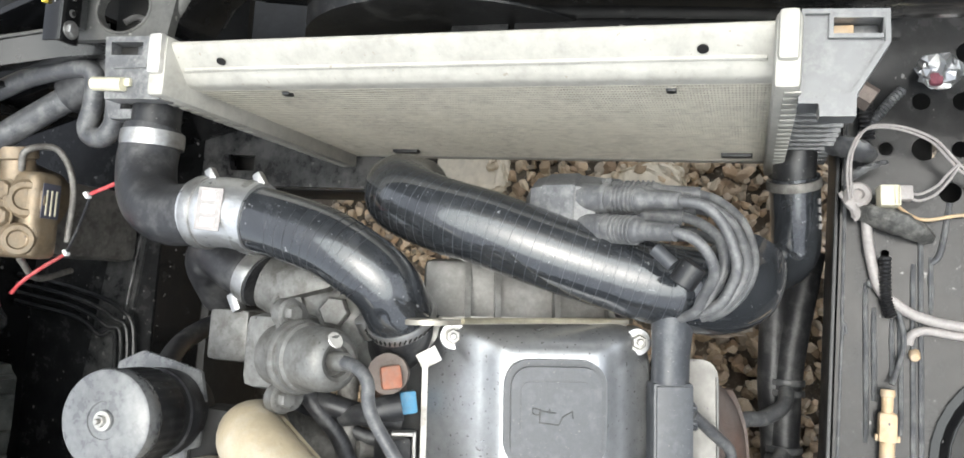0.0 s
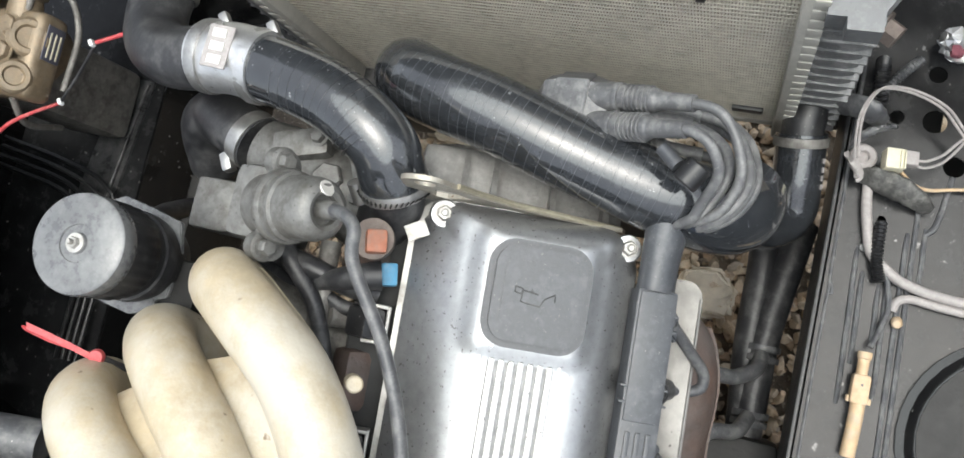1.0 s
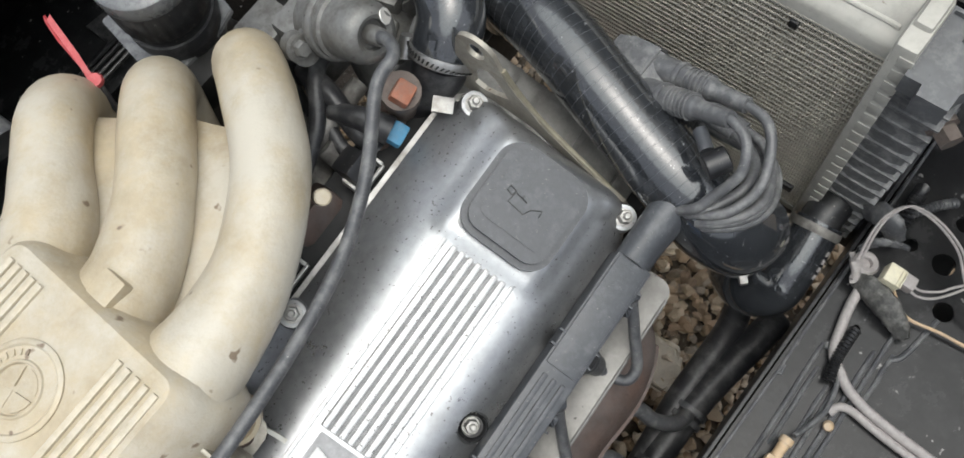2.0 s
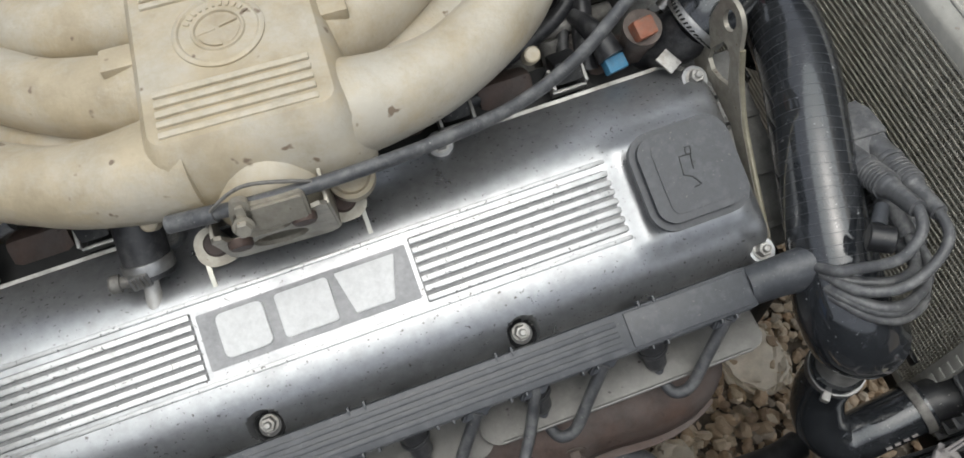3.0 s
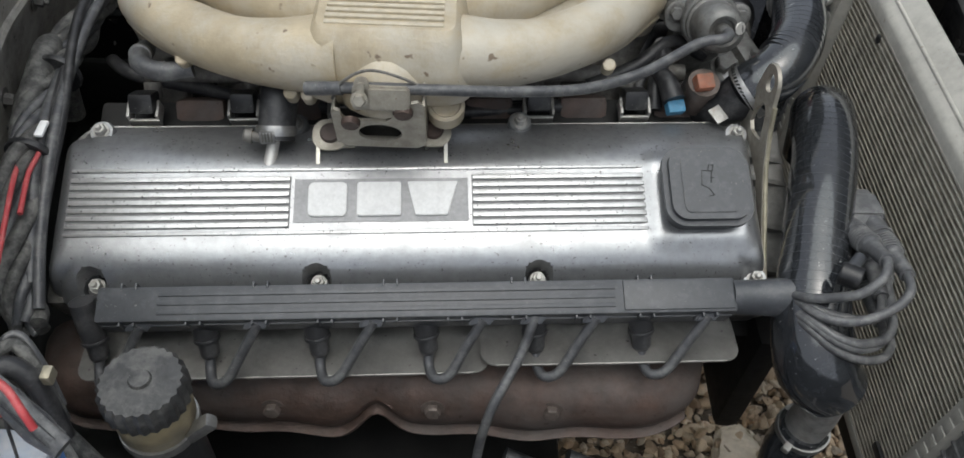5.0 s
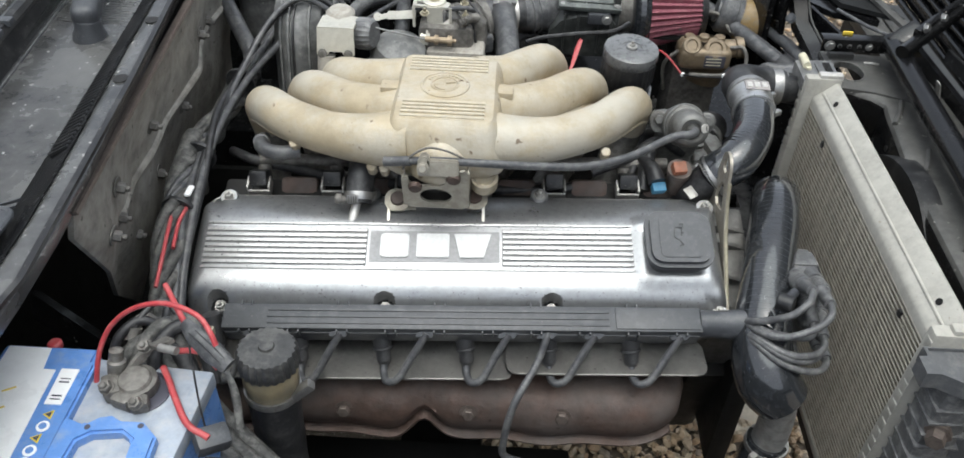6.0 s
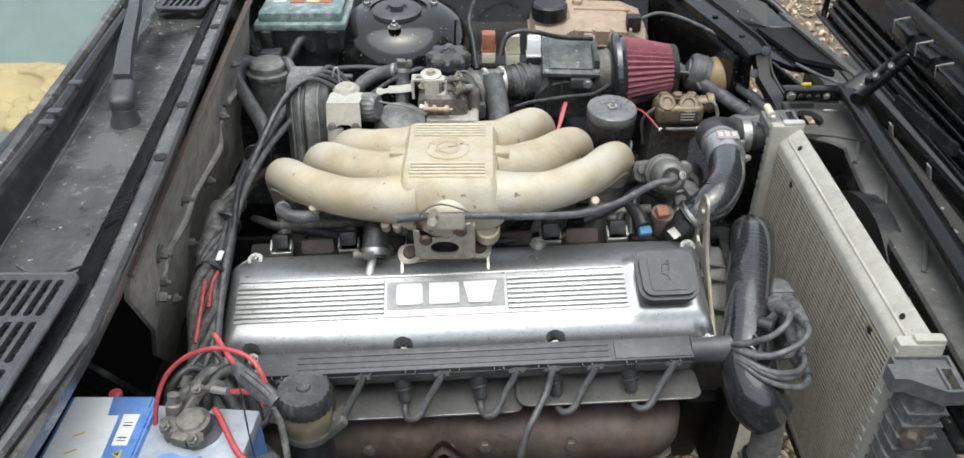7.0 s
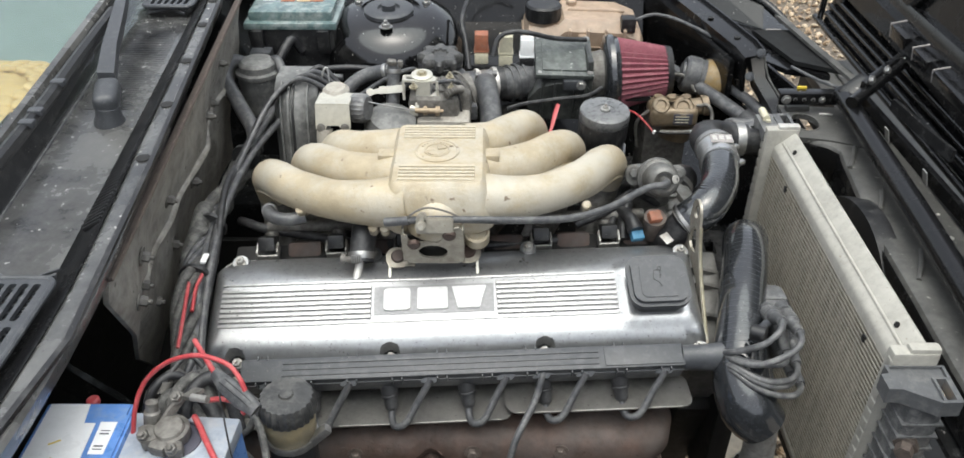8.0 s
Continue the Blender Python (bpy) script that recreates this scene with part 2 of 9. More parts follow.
def stone_material(name, single):
    """Stones in browns, tans, greys and near-white: each takes one tone, by object or by island."""
    m = mat(name, (0.37, 0.325, 0.265), 0.8, vary=0.28, scale=70, bump=0.6)
    nt = m.node_tree
    bsdf = nt.nodes["Principled BSDF"]
    old = bsdf.inputs["Base Color"].links[0].from_socket
    pick = nt.nodes.new("ShaderNodeObjectInfo" if single else "ShaderNodeNewGeometry")
    tones = nt.nodes.new("ShaderNodeValToRGB")
    tones.color_ramp.interpolation = "LINEAR"
    for k, (at, c) in enumerate(((0.0, (0.36, 0.27, 0.20)), (0.18, (0.78, 0.66, 0.52)), (0.36, (0.48, 0.45, 0.42)), (0.56, (0.98, 0.90, 0.78)), (0.78, (0.66, 0.50, 0.36)), (1.0, (1.12, 1.06, 0.98)))):
        e = tones.color_ramp.elements[k] if k < 2 else tones.color_ramp.elements.new(at)
        e.position, e.color = at, (*c, 1)
    nt.links.new(pick.outputs["Random" if single else "Random Per Island"], tones.inputs[0])
    mul = nt.nodes.new("ShaderNodeMix")
    mul.data_type, mul.blend_type = "RGBA", "MULTIPLY"
    mul.inputs[0].default_value = 1.0
    nt.links.new(old, mul.inputs[6])
    nt.links.new(tones.outputs[0], mul.inputs[7])
    gain = nt.nodes.new("ShaderNodeMix")
    gain.data_type, gain.blend_type = "RGBA", "ADD"
    gain.inputs[0].default_value = 0.5
    nt.links.new(mul.outputs[2], gain.inputs[6])
    nt.links.new(mul.outputs[2], gain.inputs[7])
    nt.links.new(gain.outputs[2], bsdf.inputs["Base Color"])
    return m


M_STONE = stone_material("pale_gravel_stone", True)
M_GRAVEL = stone_material("pale_gravel_mass", False)
M_SOIL = mat("stony_brown_soil", (0.105, 0.083, 0.062), 0.9, vary=0.5, scale=45, bump=1.0, bump_scale=60, dust=0.5, dust_col=(0.20, 0.165, 0.125), dust_scale=14, fleck=0.6, fleck_col=(0.30, 0.26, 0.21))
M_ROCK = mat("pale_sandstone", (0.58, 0.51, 0.40), 0.85, vary=0.2, scale=30, bump=0.6, dust=0.5, dust_col=(0.45, 0.38, 0.29), dust_scale=14)
M_TIMING = mat("dull_grey_timing_casting", (0.205, 0.20, 0.19), 0.55, 0.35, vary=0.2, scale=110, bump=0.3, dust=0.6, dust_col=(0.135, 0.128, 0.118), dust_scale=18)
# near-black base also carries the shade of recesses and the deep bay
M_DARKVOID = mat("black_metal_with_shade", (0.009, 0.0085, 0.008), 0.6, vary=0.4, scale=40, bump=0.3, dust=0.25, dust_col=(0.028, 0.025, 0.022), dust_scale=15)
M_GREEN_LID = mat("clear_green_lid", (0.11, 0.165, 0.165), 0.15, vary=0.5, scale=36, bump=0.05, dust=0.66, dust_col=(0.33, 0.37, 0.355), dust_scale=16, coat=0.6)
M_FOIL = mat("crumpled_silver_foil", (0.60, 0.60, 0.60), 0.32, 0.85, vary=0.12, scale=60, bump=0.9, bump_scale=70, dust=0.4, dust_col=(0.5, 0.5, 0.48), dust_scale=30)
M_TAPE = mat("grey_black_cloth_tape", (0.058, 0.057, 0.054), 0.55, vary=0.4, scale=220, bump=0.6, dust=0.6, dust_col=(0.215, 0.21, 0.195), dust_scale=32)
G_SCREEN = glass("windscreen_glass", (0.84, 0.90, 0.88))
M_ENDTANK = mat("dusty_ribbed_tank_plastic", (0.105, 0.106, 0.108), 0.38, 0.0, vary=0.2, scale=150, bump=0.1, dust=0.6, dust_col=(0.27, 0.268, 0.26), dust_scale=24, fleck=0.1, fleck_col=(0.34, 0.33, 0.31))
M_CORNER = mat("dusty_black_corner_sheet", (0.026, 0.026, 0.027), 0.3, 0.0, vary=0.3, scale=30, bump=0.12, dust=0.66, dust_col=(0.115, 0.113, 0.110), dust_scale=14, fleck=0.1, fleck_col=(0.16, 0.155, 0.15))
M_HOOD = mat("black_hood_inner_paint", (0.006, 0.006, 0.0065), 0.22, 0.0, vary=0.3, scale=30, bump=0.08, dust=0.22, dust_col=(0.014, 0.014, 0.0135), dust_scale=8, coat=0.32, coat_rough=0.06, gloss=0.32)
M_PALESTEEL = mat("pale_plated_steel", (0.58, 0.56, 0.49), 0.38, 0.45, vary=0.10, scale=60, bump=0.10, dust=0.4, dust_col=(0.47, 0.445, 0.38), dust_scale=30, fleck=0.06, fleck_col=(0.22, 0.18, 0.13))
M_BRASSTINT = mat("dull_brass", (0.36, 0.28, 0.19), 0.5, 0.35, vary=0.2, scale=120, bump=0.2, dust=0.4, dust_col=(0.36, 0.28, 0.19), dust_scale=40)
M_CASTPALE = mat("pale_grimy_casting", (0.40, 0.375, 0.33), 0.6, 0.1, vary=0.25, scale=60, bump=0.3, dust=0.6, dust_col=(0.26, 0.235, 0.20), dust_scale=22)
M_DUSTLID = mat("dusty_grey_green_lid", (0.070, 0.078, 0.074), 0.42, 0.0, vary=0.4, scale=40, bump=0.2, dust=0.6, dust_col=(0.150, 0.162, 0.152), dust_scale=26, fleck=0.18, fleck_col=(0.36, 0.37, 0.35))
M_GLOSSBLACK = mat("glossy_black_dome_paint", (0.005, 0.005, 0.0052), 0.10, 0.0, vary=0.3, scale=40, bump=0.5, bump_scale=9, dust=0.30, dust_col=(0.040, 0.040, 0.039), dust_scale=14, coat=0.5, coat_rough=0.03, gloss=0.5, fleck=0.08, fleck_col=(0.25, 0.25, 0.24))
M_PALEDUST = mat("thickly_dusted_grey_plastic", (0.115, 0.116, 0.114), 0.45, 0.0, vary=0.25, scale=60, bump=0.2, dust=0.62, dust_col=(0.25, 0.248, 0.238), dust_scale=18, fleck=0.08, fleck_col=(0.36, 0.35, 0.33))
M_BOOT = mat("dark_boot_rubber", (0.040, 0.040, 0.042), 0.40, 0.0, vary=0.2, scale=120, bump=0.12, dust=0.5, dust_col=(0.115, 0.113, 0.110), dust_scale=22)
M_MATT = mat("matt_black_panel", (0.016, 0.0165, 0.0165), 0.55, 0.0, vary=0.12, scale=20, bump=0.05, dust=0.2, dust_col=(0.03, 0.03, 0.029), dust_scale=7, gloss=0.15)
M_GREYSHEET = mat("dust_greyed_black_sheet", (0.060, 0.059, 0.056), 0.45, 0.0, vary=0.3, scale=34, bump=0.15, dust=0.62, dust_col=(0.155, 0.152, 0.142), dust_scale=9, soft=0.08, fleck=0.14, fleck_col=(0.25, 0.24, 0.22), gloss=0.3)
M_DUSTBOX = mat("dust_covered_black_plastic", (0.030, 0.032, 0.031), 0.34, 0.0, vary=0.25, scale=90, bump=0.2, dust=0.62, dust_col=(0.085, 0.090, 0.084), dust_scale=14, fleck=0.08, fleck_col=(0.20, 0.19, 0.17))
M_CAPDUST = mat("dusty_black_cap_plastic", (0.045, 0.045, 0.045), 0.4, 0.0, vary=0.3, scale=90, bump=0.3, dust=0.62, dust_col=(0.13, 0.127, 0.12), dust_scale=22)
M_LEAD = mat("pale_dusty_lead_rubber", (0.088, 0.089, 0.092), 0.40, 0.0, vary=0.2, scale=150, bump=0.1, dust=0.6, dust_col=(0.215, 0.213, 0.208), dust_scale=24, fleck=0.05, fleck_col=(0.32, 0.31, 0.30))
M_ALU_LIGHT = mat("pale_cast_aluminium", (0.62, 0.60, 0.565), 0.42, 0.5, vary=0.12, scale=120, bump=0.2, dust=0.4, dust_col=(0.40, 0.37, 0.32), dust_scale=24)


def fin_relief(m):
    """Fine upright louvres between the radiator's tubes."""
    nt = m.node_tree
    coord, wave = nt.nodes.new("ShaderNodeTexCoord"), nt.nodes.new("ShaderNodeTexWave")
    wave.bands_direction = "Y"
    wave.inputs["Scale"].default_value, wave.inputs["Distortion"].default_value = 130.0, 0.6
    nt.links.new(coord.outputs["Object"], wave.inputs["Vector"])
    b = nt.nodes.new("ShaderNodeBump")
    b.inputs["Strength"].default_value, b.inputs["Distance"].default_value = 0.9, 0.003
    nt.links.new(wave.outputs["Fac"], b.inputs["Height"])
    nt.links.new(b.outputs[0], nt.nodes["Principled BSDF"].inputs["Normal"])


fin_relief(M_FIN)

# ---- shapes ----
WORLD = Matrix()
PH, BE = radians(20), radians(2.8)
_v0 = Vector((0, math.cos(PH), math.sin(PH)))
_u = Vector((math.cos(BE), 0, 0)) + math.sin(BE) * _v0
_v = math.cos(BE) * _v0 - Vector((math.sin(BE), 0, 0))
_w = Vector((0, -math.sin(PH), math.cos(PH)))
ENG = Matrix(((_u.x, _v.x, _w.x, 0.0), (_u.y, _v.y, _w.y, -0.01), (_u.z, _v.z, _w.z, 0.735), (0, 0, 0, 1)))  # the engine leans 20 degrees


def thing(name, at, label, category, group="", kind=""):
    """An empty at a place, to carry parts whose vertices are given in the world or in the engine's axes."""
    ob = new(name)
    ob.empty_display_size = 0.02
    ob.matrix_world = Matrix.Translation(at)
    ob["base"] = tuple(at)
    return tagged(ob, label, category, group, kind)


def part(name, bm, material, parent, label="", frame=WORLD, smooth=True, kind=""):
    """Links a bmesh as one mesh under a thing or a part."""
    base = Vector(parent["base"])
    bm.transform(Matrix.Translation(-base) @ frame)
    bmesh.ops.recalc_face_normals(bm, faces=bm.faces)
    me = bpy.data.meshes.new(name)
    bm.to_mesh(me)
    bm.free()
    me.materials.append(material)
    if smooth:
        me.polygons.foreach_set("use_smooth", [True] * len(me.polygons))
        me.set_sharp_from_angle(angle=radians(38))
    ob = new(name, me)
    ob.parent = parent
    ob["base"] = tuple(base)
    return tagged(ob, label, kind=kind)


def box(bm, c, s, bevel=0.0, rot=None, seg=2):
    """A box with rounded edges at centre c of size s."""
    m = Matrix.Translation(c) @ (rot.to_4x4() if rot else Matrix()) @ Matrix.Diagonal((*s, 1))
    got = bmesh.ops.create_cube(bm, size=1.0, matrix=m)
    if bevel:
        edges = {e for v in got["verts"] for e in v.link_edges}
        bmesh.ops.bevel(bm, geom=list(edges), offset=min(bevel, 0.49 * min(s)), segments=seg, profile=0.6, affect="EDGES")
    return bm


def boxes(*items):
    bm = bmesh.new()
    for it in items:
        box(bm, *it)
    return bm


def one(c, s, bevel=0.002, rot=None, seg=2):
    return box(bmesh.new(), c, s, bevel, rot, seg)


def turn_to(way):
    return Vector(way).normalized().to_track_quat("Z", "Y").to_matrix()


def lathe(bm, profile, at=(0, 0, 0), axis=(0, 0, 1), seg=28, wave=0.0, teeth=0, half=False):
    """Turns (radius, height) pairs round an axis; wave and teeth give a knurled rim."""
    m = Matrix.Translation(at) @ turn_to(axis).to_4x4()
    n = seg
    rings = []
    for r, h in profile:
        ring = []
        for k in range(n):
            a = 2 * math.pi * k / n
            rr = r * (1 + (wave * math.cos(teeth * a) if teeth else 0))
            ring.append(bm.verts.new(m @ Vector((rr * math.cos(a), rr * math.sin(a), h))))
        rings.append(ring)
    for a, b in zip(rings, rings[1:]):
        for k in range(n):
            bm.faces.new((a[k], a[(k + 1) % n], b[(k + 1) % n], b[k]))
    bm.faces.new(rings[0][::-1])
    bm.faces.new(rings[-1])
    return bm


def turned(profile, at=(0, 0, 0), axis=(0, 0, 1), seg=28, wave=0.0, teeth=0):
    return lathe(bmesh.new(), profile, at, axis, seg, wave, teeth)


def glide(points, steps=8):
    """A smooth curve through points (Catmull-Rom)."""
    pts = [Vector(p) for p in points]
    ext = [2 * pts[0] - pts[1]] + pts + [2 * pts[-1] - pts[-2]]
    out = []
    for i in range(1, len(ext) - 2):
        a, b, c, d = ext[i - 1 : i + 3]
        for k in range(steps):
            t = k / steps
            out.append(0.5 * (2 * b + (c - a) * t + (2 * a - 5 * b + 4 * c - d) * t * t + (3 * b - a - 3 * c + d) * t ** 3))
    out.append(pts[-1])
    return out


def tube(bm, points, radius, seg=12, steps=8, flat=1.0, ridge=0.0, pitch=0, straight=False, wall=0.0):
    """A pipe along a smooth line; radius a number or one for each given point; ridge and pitch give rings."""
    line = [Vector(p) for p in points] if straight else glide(points, steps)
    n = len(line)
    if isinstance(radius, (int, float)):
        radii = [radius] * n
    else:
        radii = [float(np.interp(i / (n - 1) * (len(radius) - 1), range(len(radius)), radius)) for i in range(n)]
    side = None
    rings = []
    for i, p in enumerate(line):
        way = (line[min(i + 1, n - 1)] - line[max(i - 1, 0)]).normalized()
        if side is None:
            side = way.orthogonal().normalized()
        side = (side - way * side.dot(way)).normalized()
        up = way.cross(side)
        r = radii[i]
        if ridge and pitch:
            r += ridge * (1 if (i // pitch) % 2 else -1)
        rings.append([bm.verts.new(p + r * (math.cos(2 * math.pi * k / seg) * side + flat * math.sin(2 * math.pi * k / seg) * up)) for k in range(seg)])
    for a, b in zip(rings, rings[1:]):
        for k in range(seg):
            bm.faces.new((a[k], a[(k + 1) % seg], b[(k + 1) % seg], b[k]))
    bm.faces.new(rings[0][::-1])
    bm.faces.new(rings[-1])
    return bm


def pipe(points, radius, seg=12, steps=8, flat=1.0, ridge=0.0, pitch=0, straight=False):
    return tube(bmesh.new(), points, radius, seg, steps, flat, ridge, pitch, straight)


def band(at, way, radius, width, proud=0.0012, seg=28):
    """A hose clamp: a thin ring round a hose."""
    r = radius + proud
    return turned([(radius - 0.001, -width / 2), (r, -width / 2), (r + 0.0004, -width / 4), (r + 0.0004, width / 4), (r, width / 2), (radius - 0.001, width / 2)], at, way, seg)


def prism(outline, low, high, bevel=0.0, holes=()):
    """An outline in x and y, raised from low to high, with rounded edges; holes: outlines cut through (no bevel then)."""
    bm = bmesh.new()
    if holes:
        edges = []
        for ring in (outline, *holes):
            vs = [bm.verts.new((x, y, low)) for x, y in ring]
            edges += [bm.edges.new((vs[i], vs[(i + 1) % len(vs)])) for i in range(len(vs))]
        bmesh.ops.triangle_fill(bm, edges=edges, use_beauty=True, use_dissolve=False)
    else:
        bm.faces.new([bm.verts.new((x, y, low)) for x, y in outline])
    got = bmesh.ops.extrude_face_region(bm, geom=list(bm.faces))
    top = [v for v in got["geom"] if isinstance(v, bmesh.types.BMVert)]
    bmesh.ops.translate(bm, verts=top, vec=(0, 0, high - low))
    if bevel:
        edges = [e for e in bm.edges if len(e.link_faces) == 2 and e.calc_face_angle(0) > 0.9]
        bmesh.ops.bevel(bm, geom=edges, offset=bevel, segments=2, affect="EDGES")
    return bm


def rounded(x0, x1, y0, y1, r, n=5):
    """The outline of a rectangle with round corners."""
    out = []
    for cx, cy, a in ((x1 - r, y1 - r, 0), (x0 + r, y1 - r, 90), (x0 + r, y0 + r, 180), (x1 - r, y0 + r, 270)):
        for k in range(n + 1):
            t = radians(a + 90 * k / n)
            out.append((cx + r * math.cos(t), cy + r * math.sin(t)))
    return out


def circle(x, y, rx, ry=None, n=18):
    return [(x + rx * math.cos(2 * math.pi * k / n), y + (ry or rx) * math.sin(2 * math.pi * k / n)) for k in range(n)]


def loft(rings, close=True):
    """Skins a row of closed rings of points."""
    bm = bmesh.new()
    made = [[bm.verts.new(p) for p in ring] for ring in rings]
    n = len(made[0])
    for a, b in zip(made, made[1:]):
        for k in range(n):
            bm.faces.new((a[k], a[(k + 1) % n], b[(k + 1) % n], b[k]))
    if close:
        bm.faces.new(made[0][::-1])
        bm.faces.new(made[-1])
    return bm


def bolt(bm, at, way=(0, 0, 1), r=0.006, h=0.005, washer=1.5, stud=0.0):
    """A hexagon nut or screw head on a washer."""
    lathe(bm, [(r * washer, 0), (r * washer, 0.0014)], at, way, 20)
    lathe(bm, [(r, 0.001), (r, h * 0.85), (r * 0.86, h)], at, way, 6)
    if stud:
        lathe(bm, [(r * 0.5, h * 0.8), (r * 0.5, h + stud), (r * 0.35, h + stud + 0.001)], at, way, 10)
    return bm


def slab(corners, thick, bevel=0.0):
    """A sheet through four or more corners in space, with thickness along its normal."""
    bm = bmesh.new()
    vs = [bm.verts.new(p) for p in corners]
    f = bm.faces.new(vs)
    f.normal_update()
    shift = -f.normal * thick
    got = bmesh.ops.extrude_face_region(bm, geom=[f])
    bmesh.ops.translate(bm, verts=[v for v in got["geom"] if isinstance(v, bmesh.types.BMVert)], vec=shift)
    if bevel:
        bmesh.ops.bevel(bm, geom=list(bm.edges), offset=bevel, segments=2, affect="EDGES")
    return bm


def arm(points, across, thick, wide):
    """A bent flat strip along points; across: the direction of its width."""
    bm = bmesh.new()
    a = Vector(across).normalized()
    line = [Vector(p) for p in points]
    rings = []
    for i, p in enumerate(line):
        way = (line[min(i + 1, len(line) - 1)] - line[max(i - 1, 0)]).normalized()
        nrm = way.cross(a).normalized()
        rings.append([p + a * wide / 2 * sx + nrm * thick / 2 * sy for sx, sy in ((1, 1), (-1, 1), (-1, -1), (1, -1))])
    bm.free()
    return loft(rings)

# ---- ground ----
rng = random.Random(7)
bm = bmesh.new()
bmesh.ops.create_grid(bm, x_segments=60, y_segments=60, size=300.0)
ground = new("ground", bpy.data.meshes.new("ground"))
bm.to_mesh(ground.data)
bm.free()
ground.data.materials.append(M_SOIL)
ground["base"] = (0, 0, 0)
tagged(ground, "brown stony soil strewn with pale gravel", "ground", kind="structure")

# ---- car body: sheet metal round the engine ----
body = thing("car_body", (0.0, 0.0, 0.3), "black-painted dusty engine bay of an old saloon car, open hood", "car")


def holes_plate(parent, name, label, outline, z, thick, holes, material):
    return part(name, prism(outline, z - thick, z, holes=holes), material, parent, label)


# apron beside the exhaust: a flat pressed sheet with holes, its inner edge folded down
holes = [circle(x, y, r, n=14) for x, y, r in ((0.592, -0.291, 0.0085), (0.503, -0.318, 0.010), (0.545, -0.295, 0.0115), (0.545, -0.326, 0.008), (0.592, -0.327, 0.009), (0.545, -0.261, 0.007), (0.442, -0.263, 0.004), (0.64, -0.33, 0.010))]
apron = holes_plate(body, "inner_fender", "grey-black pressed inner fender sheet with holes", [(-0.75, -0.62), (0.78, -0.62), (0.78, -0.222), (-0.75, -0.222)], 0.49, 0.003, holes, M_BODY_GREY)
part("edge_flange", one((0.0, -0.2185, 0.445), (1.55, 0.004, 0.088), 0.0015), M_PLASTIC_BLACK, apron)
part("frame_rail", one((0.0, -0.27, 0.37), (1.55, 0.09, 0.12), 0.012), M_DARKVOID, body)
for x0, x1, y0, y1 in ((0.26, 0.413, -0.251, -0.247), (0.300, 0.389, -0.257, -0.255), (0.325, 0.379, -0.272, -0.271), (0.27, 0.391, -0.281, -0.278), (0.20, 0.433, -0.293, -0.288), (0.20, 0.463, -0.300, -0.294), (0.387, 0.440, -0.304, -0.303)):
    part("bead", pipe([(x0, y0, 0.4885), (x0 + 0.02, y0, 0.4900), ((x0 + x1) / 2, (y0 + y1) / 2, 0.4905), (x1 - 0.02, y1, 0.4900), (x1, y1, 0.4885)], 0.0026, 8, 6), M_RUBBER_GREY, apron)
part("bead", pipe([(0.434, -0.303, 0.489), (0.446, -0.311, 0.4902), (0.493, -0.318, 0.4890)], 0.003, 8, 6), M_RUBBER_GREY, apron)
part("edge_roll", pipe([(0.70, -0.224, 0.4895), (0.46, -0.226, 0.4900), (0.372, -0.227, 0.4900), (0.362, -0.231, 0.4900), (0.352, -0.227, 0.4900), (0.10, -0.227, 0.4895)], 0.0016, 8, 6), M_RUBBER_GREY, apron)
part("wheel_arch_cup", turned([(0.105, -0.002), (0.105, 0.004), (0.098, 0.006), (0.092, 0.003), (0.088, 0.001)], (0.25, -0.410, 0.49), (0, 0, 1), 36), M_BODY, apron)
# flat near-black disc: the recess's shade is painted, the sheet isn't sunk
part("arch_recess", turned([(0.087, 0), (0.087, 0.0015)], (0.25, -0.410, 0.490), (0, 0, 1), 32), M_DARKVOID, apron)

# apron beside the intake
holes = [circle(x, y, r, n=12) for x, y, r in ((0.50, 0.62, 0.008), (0.53, 0.66, 0.008), (0.47, 0.64, 0.006), (0.56, 0.60, 0.007), (0.45, 0.70, 0.008))]
apron2 = holes_plate(body, "inner_fender", "black pressed inner fender sheet with holes", [(-0.75, 0.60), (0.78, 0.60), (0.78, 0.98), (-0.75, 0.98)], 0.47, 0.003, holes, M_BODY_GREY)
part("apron_strip", prism([(0.22, 0.640), (0.470, 0.612), (0.470, 0.664), (0.22, 0.700)], 0.4705, 0.4745, holes=[circle(0.415, 0.652, 0.004, n=12)]), M_CORNER, apron2, "dusty grey reinforcing strip", smooth=False)
part("strip_bead", pipe([(0.23, 0.648, 0.4745), (0.35, 0.634, 0.4765), (0.465, 0.620, 0.4745)], 0.003, 8), M_CORNER, apron2)
part("edge_flange", slab([(-0.75, 0.598, 0.47), (0.62, 0.598, 0.47), (0.62, 0.57, 0.36), (-0.75, 0.57, 0.36)], 0.003), M_BODY, apron2)
part("frame_rail", one((0.0, 0.61, 0.33), (1.5, 0.09, 0.14), 0.012), M_DARKVOID, body)
part("fender_wall", one((-0.20, 0.985, 0.425), (1.3, 0.006, 0.85), 0.002), M_BODY, body)
part("fender_wall", one((0.0, -0.66, 0.64), (1.7, 0.006, 0.42), 0.002), M_BODY, body)

# added near-black plates, in place of the shade seen through the apron holes
part("underside", one((0.0, -0.46, 0.42), (1.5, 0.28, 0.008), 0.002), M_DARKVOID, body)
